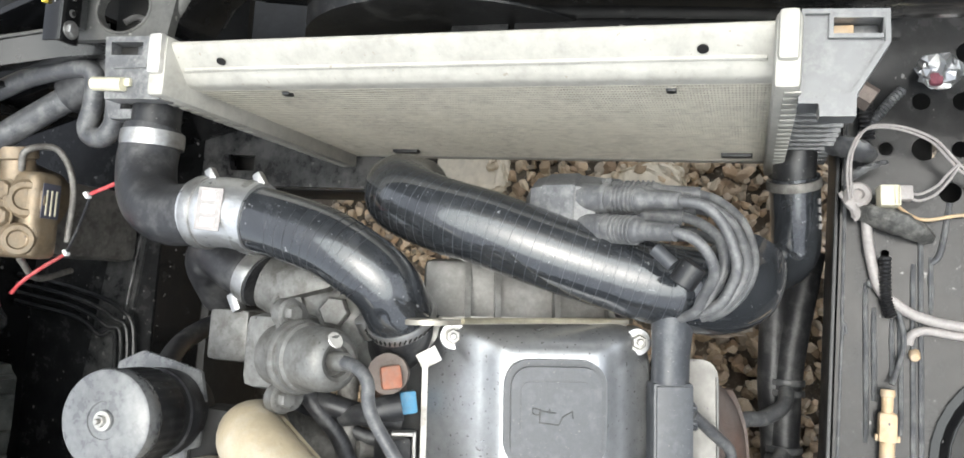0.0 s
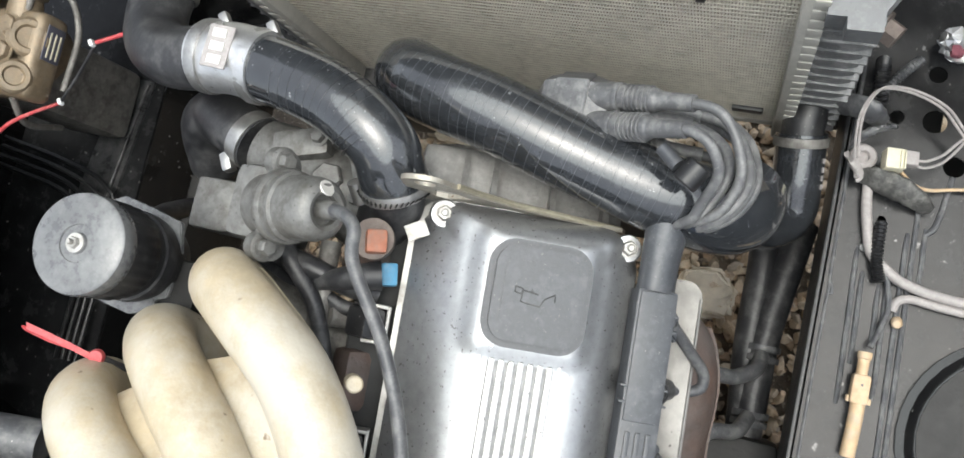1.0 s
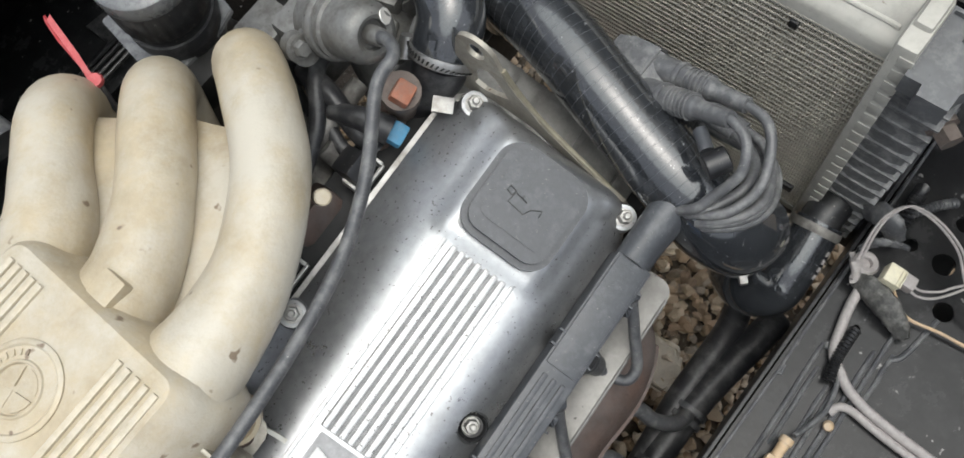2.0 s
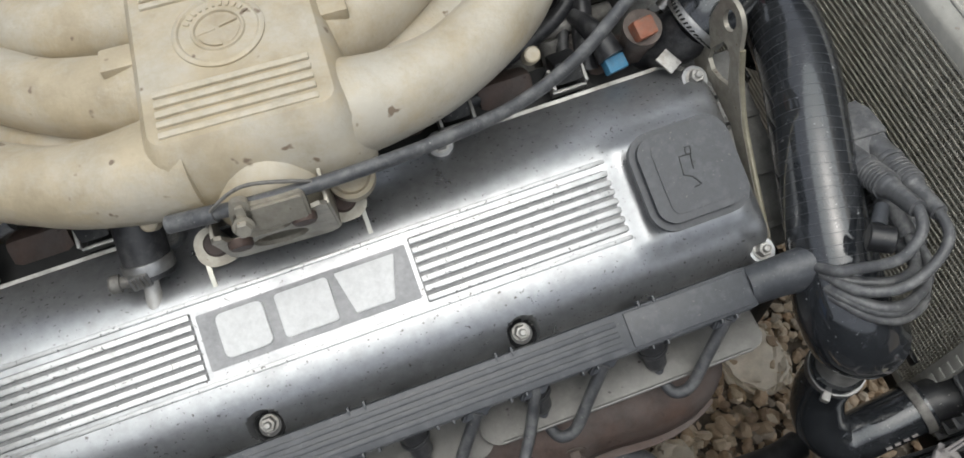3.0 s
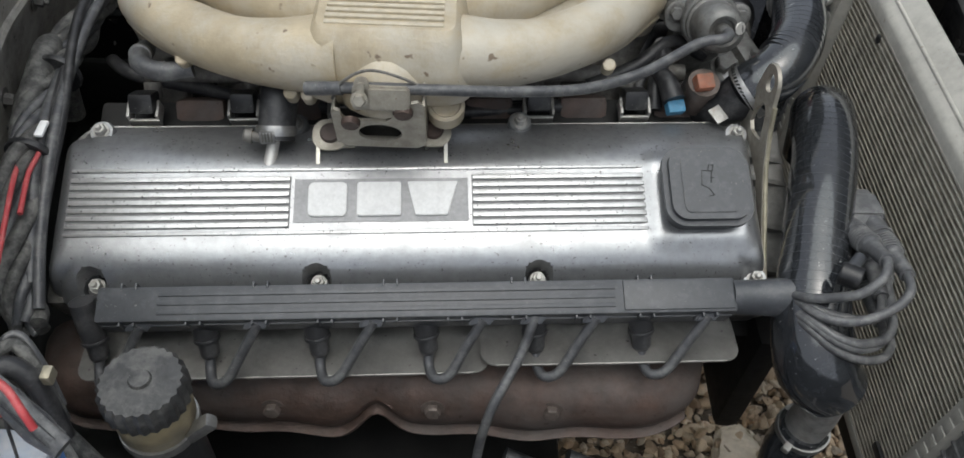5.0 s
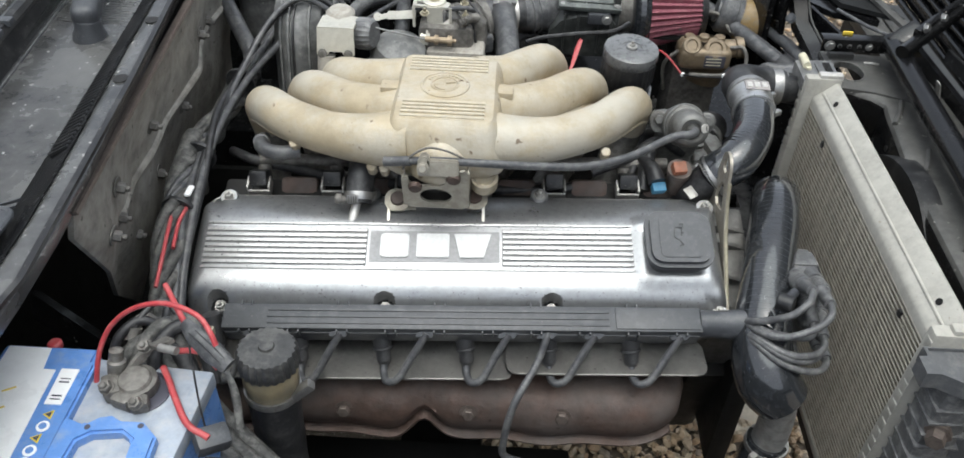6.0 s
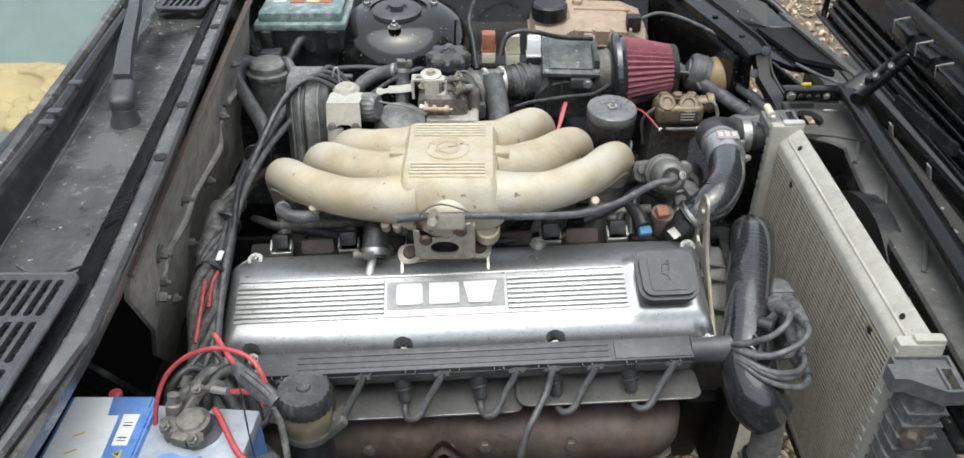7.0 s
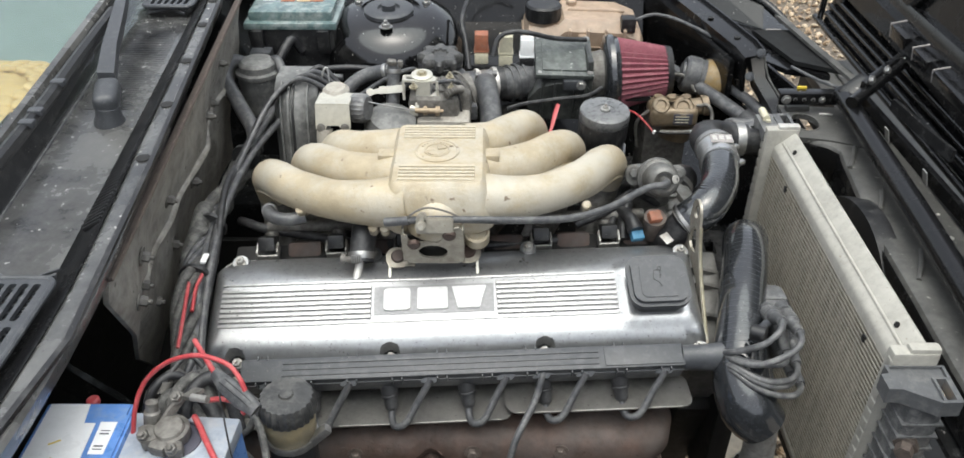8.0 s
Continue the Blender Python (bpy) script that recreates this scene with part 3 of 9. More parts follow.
part("underside", one((0.0, 0.80, 0.40), (1.5, 0.28, 0.008), 0.002), M_DARKVOID, body)

# firewall plate, leaning, with bolts
FW = [(-0.185 + 0.0671 * k) for k in range(13)]


def wall_x(y, z):
    """The firewall's leaning face, bulging softly between its fixings."""
    return -0.319 - 0.0783 * (y + 0.185) + 0.233 * (z - 0.905) + min(1.0, (0.905 - z) / 0.08) * (0.008 * math.sin(17 * y + 0.6) * math.sin(22 * (z - 0.60)) + 0.005 * math.sin(31 * y - 9 * z))


rings = []
for y in FW:
    low = max(0.58, 0.86 - 1.6 * (y + 0.175)) if y < 0.0 else 0.58
    face = [Vector((wall_x(y, z), y, z)) for z in np.linspace(0.905, low, 9)]
    rings.append(face + [p + Vector((-0.006, 0, 0)) for p in reversed(face)])
plate = part("firewall", loft(rings), M_FIREWALL, body, "dirty brown-grey bulging sheet metal firewall panel with bolts")
part("firewall_lip", arm([(wall_x(y, 0.905) - 0.001, y, 0.9075) for y in FW], (1, 0, 0.3), 0.004, 0.012), M_RUST_DARK, plate, "brown stained folded edge")
part("firewall_bead", pipe([(wall_x(y, 0.79), y, 0.79) for y in FW[2:-1]], 0.006, 8), M_FIREWALL, plate)
for y, z in ((-0.115, 0.82), (-0.05, 0.79), (0.08, 0.83), (0.10, 0.74), (0.22, 0.77), (0.30, 0.84), (0.42, 0.80), (0.0, 0.72), (0.45, 0.86), (-0.07, 0.85)):
    x = wall_x(y, z)
    part("bolt", bolt(bmesh.new(), (x - 0.001, y, z), (1, 0.08, -0.23), 0.0065, 0.010, 1.8, 0.004), M_ALU_DIRTY, plate)
# the deep bay's shade is in the near-black colour of bulkhead and floor
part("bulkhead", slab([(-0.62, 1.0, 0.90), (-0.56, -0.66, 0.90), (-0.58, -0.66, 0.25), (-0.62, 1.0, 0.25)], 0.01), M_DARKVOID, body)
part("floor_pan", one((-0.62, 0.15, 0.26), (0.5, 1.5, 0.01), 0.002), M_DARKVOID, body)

# ---- engine block under the cover ----
engine = thing("engine_block", ENG @ Vector((0, 0, -0.3)), "grimy cast-iron six-cylinder engine block and alloy head", "engine")
part("cylinder_head", one((0.02, 0.0, -0.105), (0.655, 0.165, 0.13), 0.008), M_ALU_DIRTY, engine, "oily cast alloy cylinder head", ENG)
# block, pan and lower case: shade is put into their near-black colour
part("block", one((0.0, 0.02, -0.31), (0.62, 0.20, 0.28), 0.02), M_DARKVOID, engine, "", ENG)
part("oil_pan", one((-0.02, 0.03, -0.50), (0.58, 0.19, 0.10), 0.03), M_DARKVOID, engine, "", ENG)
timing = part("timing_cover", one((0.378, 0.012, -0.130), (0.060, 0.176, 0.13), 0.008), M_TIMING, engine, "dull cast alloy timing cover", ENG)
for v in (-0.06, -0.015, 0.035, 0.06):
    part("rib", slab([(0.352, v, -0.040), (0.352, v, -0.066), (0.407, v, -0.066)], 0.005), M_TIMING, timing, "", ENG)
part("lower_timing_case", one((0.374, -0.012, -0.315), (0.062, 0.165, 0.245), 0.014), M_DARKVOID, engine, "near-black lower timing case", ENG)
for v, w in ((-0.070, -0.215), (-0.070, -0.285), (-0.062, -0.36)):
    part("case_lug", boxes(((0.392, v, w), (0.036, 0.022, 0.030), 0.004), ((0.408, v + 0.012, w - 0.016), (0.016, 0.034, 0.012), 0.003)), M_ALU_DIRTY, engine, "grimy cast lug", ENG)
part("belt_cover", one((0.4135, 0.035, 0.455), (0.032, 0.150, 0.200), 0.012), M_DARKVOID, engine, "near-black belt cover")
part("water_pump", turned([(0.055, 0), (0.055, 0.02), (0.03, 0.028), (0.03, 0.05), (0.045, 0.052), (0.045, 0.062)], (0.375, 0.05, -0.25), (1, 0, 0), 28), M_ALU_DIRTY, engine, "", ENG)
part("crank_pulley", turned([(0.07, 0), (0.075, 0.004), (0.068, 0.012), (0.075, 0.02), (0.07, 0.024), (0.03, 0.026)], (0.375, 0.02, -0.42), (1, 0, 0), 32), M_DARKVOID, engine, "", ENG)

# near-black cradle boxes stand in for the shade under the engine
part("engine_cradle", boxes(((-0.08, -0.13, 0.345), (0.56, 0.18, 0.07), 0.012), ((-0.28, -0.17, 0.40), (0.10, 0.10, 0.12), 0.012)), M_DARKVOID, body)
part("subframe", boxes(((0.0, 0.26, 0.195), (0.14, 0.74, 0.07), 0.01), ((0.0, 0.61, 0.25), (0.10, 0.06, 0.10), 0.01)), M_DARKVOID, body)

# ---- valve cover ----
U0, U1, V0, V1 = -0.303, 0.357, -0.088, 0.094
cover = thing("valve_cover", ENG @ Vector((0, 0, -0.04)), "brushed silver alloy valve cover with ribbed panels and dark filler cap", "engine cover")


def cover_height(u, v):
    def drop(d, reach, depth, power=2.6):
        if d >= reach:
            return 0.0
        k = 1 - d / reach
        return depth * (k ** power)
    intake = drop(V1 - v, 0.064, 0.038, 1.8)
    exhaust = drop(v - V0, 0.056, 0.040)
    front = drop(U1 - u, 0.024, 0.030)
    rear = drop(u - U0, 0.030, 0.034)
    h = -(intake ** 3 + exhaust ** 3 + front ** 3 + rear ** 3) ** (1 / 3)
    du, dv = max(0.256 - u, u - 0.328, 0.0), max(-0.0365 - v, v - 0.0320, 0.0)
    k = min(1.0, math.hypot(du, dv) / 0.020)
    return h + 0.0045 * (1 - k * k * (3 - 2 * k))


us = [U0 + (U1 - U0) * k / 264 for k in range(265)]
vs_ = [V0 + (V1 - V0) * k / 72 for k in range(73)]
bm = bmesh.new()


def corner_squeeze(u, v):
    """Rounds the outline's corners in plan."""
    r = 0.035
    cu = min(max(u, U0 + r), U1 - r)
    cv = min(max(v, V0 + r), V1 - r)
    du, dv = u - cu, v - cv
    if du and dv:
        big, length = max(abs(du), abs(dv)), math.hypot(du, dv)
        return cu + du * big / length, cv + dv * big / length
    return u, v


POCKET = 0.0132


def cover_point(u, v):
    """A point of the shell; round pockets are sunk where the exhaust-side nuts sit."""
    h = cover_height(u, v)
    u, v = corner_squeeze(u, v)
    for bu in (-0.256, -0.058, 0.142):
        du, dv = u - bu, v + 0.071
        d = math.hypot(du, dv)
        if d < POCKET - 0.0014:
            h = min(h, -0.0300)
        elif d < POCKET + 0.0014:
            u, v = bu + du / d * POCKET, -0.071 + dv / d * POCKET
            h = cover_height(u, v)
    return u, v, h


grid = [[bm.verts.new(cover_point(u, v)) for v in vs_] for u in us]
for a, b in zip(grid, grid[1:]):
    for k in range(len(vs_) - 1):
        bm.faces.new((a[k], b[k], b[k + 1], a[k + 1]))
rim = [e for e in bm.edges if len(e.link_faces) == 1]
got = bmesh.ops.extrude_edge_only(bm, edges=rim)
for v in [g for g in got["geom"] if isinstance(g, bmesh.types.BMVert)]:
    v.co.z = -0.048
part("shell", bm, M_COVER, cover, "", ENG)
part("gasket_flange", prism(rounded(U0 - 0.003, U1 + 0.003, V0 + 0.004, V1 + 0.005, 0.03), -0.052, -0.044, 0.0015), M_ALU, cover, "", ENG)


def stripes(u0, u1, parent):
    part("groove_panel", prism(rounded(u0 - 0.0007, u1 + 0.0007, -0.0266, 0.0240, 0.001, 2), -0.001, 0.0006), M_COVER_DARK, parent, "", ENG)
    for k in range(7):
        v = 0.0208 - k * 0.0074
        part("ridge", one(((u0 + u1) / 2, v, 0.001), (u1 - u0, 0.0046, 0.0040), 0.0009), M_BRIGHT, parent, "", ENG)


stripes(0.083, 0.242, cover)
stripes(-0.279, -0.083, cover)
part("badge_panel", prism(rounded(-0.079, 0.079, -0.0215, 0.0205, 0.001, 2), -0.001, 0.0007), M_BADGE, cover, "", ENG)
for v in (0.0305, -0.0310):
    part("border_ridge", one((-0.0185, v, 0.0005), (0.523, 0.0034, 0.003), 0.001), M_BRIGHT, cover, "", ENG)
# the maker's name as plain raised blocks
for pts in (rounded(-0.066, -0.031, -0.0165, 0.0165, 0.005, 3), rounded(-0.022, 0.018, -0.0165, 0.0165, 0.003, 3), ((0.031, -0.0165), (0.060, -0.0165), (0.0695, 0.0165), (0.0235, 0.0165))):
    part("raised_block", prism(pts, 0.0, 0.0034, 0.0007), M_LETTER, cover, "plain white raised block", ENG)
cap = part("filler_cap", prism(rounded(0.2525, 0.3315, -0.0400, 0.0362, 0.019, 7), 0.0170, 0.0340, 0.0050), M_PLASTIC, cover, "square dark grey rubber oil filler cap", ENG)
part("cap_face", prism(rounded(0.2675, 0.3165, -0.0295, 0.0245, 0.007, 5), 0.0340, 0.0351, 0.0005), M_PLASTIC, cap, "", ENG)
part("cap_neck", prism(rounded(0.2585, 0.3255, -0.0350, 0.0310, 0.016, 6), 0.002, 0.020, 0.001), M_PLASTIC_BLACK, cap, "", ENG)
# an oil-can symbol in thin lines
for pts in (((0.2955, 0.0080), (0.2965, 0.0130), (0.3005, 0.0130), (0.2995, 0.0075), (0.2955, 0.0080)), ((0.2985, 0.0072), (0.2900, 0.0080), (0.2885, -0.0060), (0.2945, -0.0090), (0.2985, -0.0160), (0.2935, -0.0165)), ((0.2985, 0.0072), (0.2970, -0.0040)), ((0.2970, 0.0005), (0.3000, 0.0010))):
    part("can_symbol", pipe([(u - 0.0035, v + 0.0025, 0.0352) for u, v in pts], 0.0005, 6, straight=True), M_PLASTIC_BLACK, cap, "", ENG)
for bu, bv in ((-0.256, -0.071), (-0.058, -0.071), (0.142, -0.071)):
    part("pocket_rim", turned([(0.0122, 0.0), (0.0122, 0.0030), (0.0112, 0.0045), (0.0096, 0.0036), (0.0084, 0.001)], (bu, bv, -0.0303), (0, 0, 1), 28), M_PLASTIC_BLACK, cover, "black rubber ring", ENG)
    part("nut", bolt(bmesh.new(), (bu, bv + 0.0015, -0.0285), (0, -0.1, 1), 0.0058, 0.008, 1.2, 0.003), M_ALU, cover, "dull bright hexagon nut", ENG)
for bu, bv in ((-0.269, 0.082), (-0.085, 0.088), (0.132, 0.089), (0.345, 0.074), (0.343, -0.074)):
    part("lug", turned([(0.0125, -0.02), (0.0115, 0.0), (0.0105, 0.002)], (bu, bv, -0.024), (0, 0, 1), 20), M_COVER, cover, "", ENG)
    part("nut", bolt(bmesh.new(), (bu, bv, -0.0225), (0, 0, 1), 0.0060, 0.008, 1.25, 0.003), M_ALU, cover, "dull hexagon nut", ENG)
part("tab", one((0.328, 0.093, -0.018), (0.013, 0.017, 0.0025), 0.0006, Euler((0, 0, 0.5)).to_matrix()), M_ALU, cover, "", ENG)
# breather outlet on the intake side
part("breather_spout", turned([(0.0075, -0.004), (0.0062, 0.004), (0.0056, 0.016), (0.0060, 0.028)], (-0.104, 0.039, -0.006), (0.20, 0.86, 0.47), 20), M_ALU_LIGHT, cover, "bright worn spout", ENG)

breather = thing("breather_hose", ENG @ Vector((-0.12, 0.075, 0.01)), "short black rubber breather hose with steel clamp", "hose")
part("hose", pipe([(-0.097, 0.058, 0.005), (-0.0965, 0.066, 0.009), (-0.095, 0.080, 0.015), (-0.093, 0.100, 0.021), (-0.092, 0.125, 0.020), (-0.094, 0.150, 0.0)], [0.0165, 0.0168, 0.0172, 0.0172, 0.017, 0.017], 24), M_RUBBER, breather, "", ENG)
part("clamp", band((-0.0965, 0.066, 0.009), (0.03, 0.88, 0.47), 0.0170, 0.0095), M_STEEL, breather, "worm-drive steel clamp", ENG)
part("clamp_housing", one((-0.102, 0.054, 0.020), (0.014, 0.012, 0.006), 0.0015, Euler((0.9, 0, 0)).to_matrix()), M_STEEL, breather, "", ENG)
for k in range(4):
    part("clamp_notch", one((-0.106 + 0.0028 * k, 0.0525, 0.0225), (0.0011, 0.009, 0.003), 0.0003, Euler((0.9, 0, 0)).to_matrix()), M_ALU_DIRTY, breather, "", ENG)
part("clamp_screw", turned([(0.0045, -0.010), (0.0045, 0.0), (0.0068, 0.0), (0.0068, 0.006), (0.005, 0.008), (0.001, 0.008)], (-0.117, 0.058, 0.014), (-1, 0.1, 0.1), 16), M_ALU_DIRTY, breather, "", ENG)

# ---- ignition cable rail ----
RAIL = ENG @ Matrix.Translation((0, -0.006, 0.019))
rail = thing("cable_rail", RAIL @ Vector((0.05, -0.088, -0.03)), "long dark grey plastic ignition cable duct along the valve cover", "cable duct")
part("duct", one((0.036, -0.0898, -0.026), (0.555, 0.0315, 0.026), 0.003), M_PLASTIC, rail, "", RAIL)
part("duct_skirt", one((0.036, -0.105, -0.034), (0.55, 0.004, 0.022), 0.001), M_PLASTIC, rail, "", RAIL)
for v in (-0.0815, -0.0895, -0.0975):
    part("rib", one((0.008, v, -0.0126), (0.395, 0.0042, 0.0022), 0.0008), M_PLASTIC, rail, "", RAIL)
part("end_block", one((0.262, -0.0895, -0.0135), (0.098, 0.0265, 0.004), 0.0012), M_PLASTIC, rail, "", RAIL)
for k in range(10):
    u = -0.215 + k * 0.056
    for d in (-0.006, 0.006):
        part("clip", one((u + d, -0.1065, -0.022), (0.0018, 0.004, 0.014), 0.0005), M_PLASTIC, rail, "", RAIL)
        if k % 2 == 0:
            part("clip", one((u + d, -0.0742, -0.018), (0.0018, 0.006, 0.012), 0.0005), M_PLASTIC, rail, "", RAIL)
part("sleeve", pipe([(0.312, -0.090, -0.025), (0.335, -0.0905, -0.025), (0.350, -0.091, -0.024), (0.366, -0.092, -0.023), (0.380, -0.093, -0.022)], [0.0165, 0.0168, 0.0178, 0.0192, 0.0195], 22, flat=0.85), M_PLASTIC, rail, "dark rubber end sleeve", RAIL)

# spark plug boots and cable loops
PLUGS = [-0.2525 + 0.0983 * k for k in range(6)]
for k, u in enumerate(PLUGS):
    lead = thing("spark_plug_lead", ENG @ Vector((u, -0.115, -0.05)), "dark grey rubber spark plug lead looping from the duct", "ignition lead", "spark plug leads")
    far = 0.0475 + 0.0015 * (k % 3)
    part("boot", pipe([(u - 0.008, -0.088, -0.010), (u - 0.006, -0.100, -0.022), (u - 0.0035, -0.1135, -0.034), (u - 0.0028, -0.1190, -0.0385), (u - 0.0015, -0.1290, -0.0465), (u - 0.0005, -0.1330, -0.0490)], [0.0112, 0.0114, 0.0110, 0.0094, 0.0086, 0.0056], 18, 6), M_BOOT, lead, "thick dark rubber boot", ENG)
    part("boot_collar", band((u - 0.0030, -0.1170, -0.0368), (0.14, -0.72, -0.62), 0.0106, 0.0034, 0.0010, 20), M_BOOT, lead, "", ENG)
    part("cable", pipe([(u - 0.0015, -0.1290, -0.0465), (u - 0.0015, -0.143, -0.051), (u + 0.004, -0.1560, -0.046), (u + 0.017, -0.1540, -0.040), (u + 0.66 * far, -0.134, -0.023), (u + far, -0.112, -0.003)], 0.0047, 12), M_RUBBER_GREY, lead, "", ENG)
    part("grommet", prism([(-0.016, -0.005), (0.004, -0.007), (0.016, 0.004), (-0.005, 0.007)], -0.004, 0.004, 0.0015), M_PLASTIC, lead, "", ENG @ Matrix.Translation((u + far + 0.001, -0.1100, -0.004)) @ Euler((0.45, 0, 0.1)).to_matrix().to_4x4())
    part("plug_seat", one((u + 0.045, -0.090, -0.050), (0.048, 0.012, 0.018), 0.004), M_ALU_DIRTY, lead, "grimy cast boss on the head", ENG)

# ---- heat shield and exhaust manifold ----
shield = thing("heat_shield", ENG @ Vector((0.05, -0.125, -0.07)), "dull grey sheet-metal heat shield under the spark plugs", "heat shield")
LEVEL = Euler((radians(-20), 0, 0)).to_matrix().to_4x4()
for u0, u1, v, w, deep in ((0.088, 0.328, -0.146, -0.043, 0.056), (-0.275, 0.096, -0.151, -0.0495, 0.062)):
    sheet = part("shield_sheet", prism(rounded(u0, u1, 0.0, deep, 0.014), -0.0022, 0.0, 0.0006), M_SHIELD, shield, "", ENG @ Matrix.Translation((0, v, w)) @ LEVEL)
    part("shield_edge", pipe([(u0 + 0.014, 0.001, -0.001), ((u0 + u1) / 2, 0.0006, -0.001), (u1 - 0.014, 0.001, -0.001)], 0.0016, 8), M_SHIELD, sheet, "bright rolled edge", ENG @ Matrix.Translation((0, v, w)) @ LEVEL)

exhaust = thing("exhaust_manifold", (0.05, -0.12, 0.55), "rusty brown pressed exhaust manifold cover with bolts", "exhaust manifold")
SHELL = [(-0.060, 0.608), (-0.100, 0.608), (-0.122, 0.603), (-0.136, 0.592), (-0.143, 0.577), (-0.144, 0.562), (-0.141, 0.550), (-0.134, 0.542), (-0.100, 0.537), (-0.060, 0.537)]
C0, C1 = -0.330, 0.318
ring = []
for i in range(90):
    x = C0 + (C1 - C0) * i / 89
    end = math.sqrt(max(0.0, 1 - (1 - min((x - C0) / 0.05, (C1 - x) / 0.062, 1.0)) ** 2))
    valley = math.exp(-((x + 0.004) / 0.020) ** 2)
    lump = 0.0022 * math.sin(31 * x) + 0.0018 * math.sin(67 * x + 1.3) + 0.010 * valley
    ring.append([Vector((x, -0.080 + (y + 0.080) * (0.12 + 0.88 * end) + (lump if 1 < j < 8 else 0), 0.586 + (z - 0.586) * (0.25 + 0.75 * end) + 0.016 * x + (0.022 * valley if z < 0.57 else 0))) for j, (y, z) in enumerate(SHELL)])
shell = part("shell", loft(ring), M_RUST, exhaust, "rusty pressed shell with two lobes")
part("shell_flange", arm([r[7] + Vector((0, -0.003, -0.003)) for r in ring[2:-2]], (0, 1, 0.25), 0.003, 0.018), M_RUST, shell, "rolled flange along the lower edge")
for x, z in ((0.052, 0.583), (-0.101, 0.576), (0.165, 0.586)):
    part("bolt", bolt(bmesh.new(), (x, -0.1395, z), (0, -1, 0.22), 0.0080, 0.008, 1.45), M_RUST_DARK, exhaust)
part("downpipe", pipe([(-0.16, -0.13, -0.19), (-0.19, -0.10, -0.28), (-0.24, -0.05, -0.40)], 0.03, 18), M_RUST, exhaust, "", ENG)

# ---- intake manifold ----
manifold = thing("intake_manifold", (0.0, 0.12, 0.80), "large tan-lacquered cast intake manifold with six curved runners", "intake manifold")


def slice_box(x0, x1, y0, y1, z, r):
    return [Vector((x, y, z)) for x, y in rounded(x0, x1, y0, y1, r, 6)]


MID = 0.003
part("plenum", loft([slice_box(MID - 0.064, MID + 0.064, 0.044, 0.222, 0.800, 0.02), slice_box(MID - 0.071, MID + 0.076, 0.033, 0.226, 0.814, 0.02),
                     slice_box(MID - 0.071, MID + 0.076, 0.031, 0.226, 0.826, 0.02), slice_box(MID - 0.067, MID + 0.072, 0.035, 0.220, 0.843, 0.022),
                     slice_box(MID - 0.064, MID + 0.068, 0.041, 0.214, 0.862, 0.018), slice_box(MID - 0.061, MID + 0.064, 0.049, 0.210, 0.872, 0.014), slice_box(MID - 0.057, MID + 0.060, 0.054, 0.206, 0.8762, 0.010)]), M_TAN, manifold, "tan cast plenum box")
for y0, pitch in ((0.0605, 0.0079), (0.1690, 0.0072)):
    for k in range(5):
        part("rib", one((MID, y0 + k * pitch, 0.8768 - (0.0008 if y0 + k * pitch < 0.063 else 0)), (0.100, 0.0046, 0.0036), 0.0010), M_TANRIB, manifold)
part("badge_ring", turned([(0.0305, 0), (0.0305, 0.0016), (0.0290, 0.0026), (0.0272, 0.0026), (0.0260, 0.0012), (0.0180, 0.0012), (0.0172, 0.0024), (0.0160, 0.0024), (0.0152, 0.0008), (0.001, 0.0008)], (MID - 0.002, 0.133, 0.8760), (0, 0, 1), 40), M_TAN, manifold, "plain round cast badge")
for a in (0.25, 1.82):
    for turn in (0, math.pi):
        part("badge_block", prism([(0.002 * math.cos(a + turn + 0.75), 0.002 * math.sin(a + turn + 0.75))] + [(0.0140 * math.cos(a + turn + d), 0.0140 * math.sin(a + turn + d)) for d in (0.1, 0.4, 0.75, 1.1, 1.4)], 0.8766, 0.8784 if a < 1 else 0.8773), M_TAN, manifold, frame=Matrix.Translation((MID - 0.002, 0.133, 0.0)), smooth=False)
for k in range(11):
    a = 0.5 + 0.215 * k
    part("badge_block", one((MID - 0.002 + 0.0222 * math.cos(a), 0.133 + 0.0222 * math.sin(a), 0.8775), (0.0040, 0.0022, 0.0018), 0.0004, Euler((0, 0, a)).to_matrix()), M_TAN, manifold)
for sx in (-1, 1):
    part("lug", one((MID + sx * 0.070, 0.138, 0.864), (0.026, 0.020, 0.015), 0.003), M_TAN, manifold)
part("hump", loft([[Vector((MID + rx * math.cos(t), y + ry * math.sin(t), z)) for t in [2 * math.pi * k / 28 for k in range(28)]] for rx, ry, y, z in ((0.026, 0.014, 0.034, 0.806), (0.036, 0.022, 0.036, 0.814), (0.038, 0.024, 0.038, 0.826), (0.031, 0.023, 0.042, 0.838), (0.024, 0.020, 0.047, 0.847), (0.016, 0.015, 0.052, 0.854), (0.008, 0.008, 0.058, 0.859), (0.002, 0.003, 0.062, 0.861))]), M_TAN, manifold)
R = 0.0268
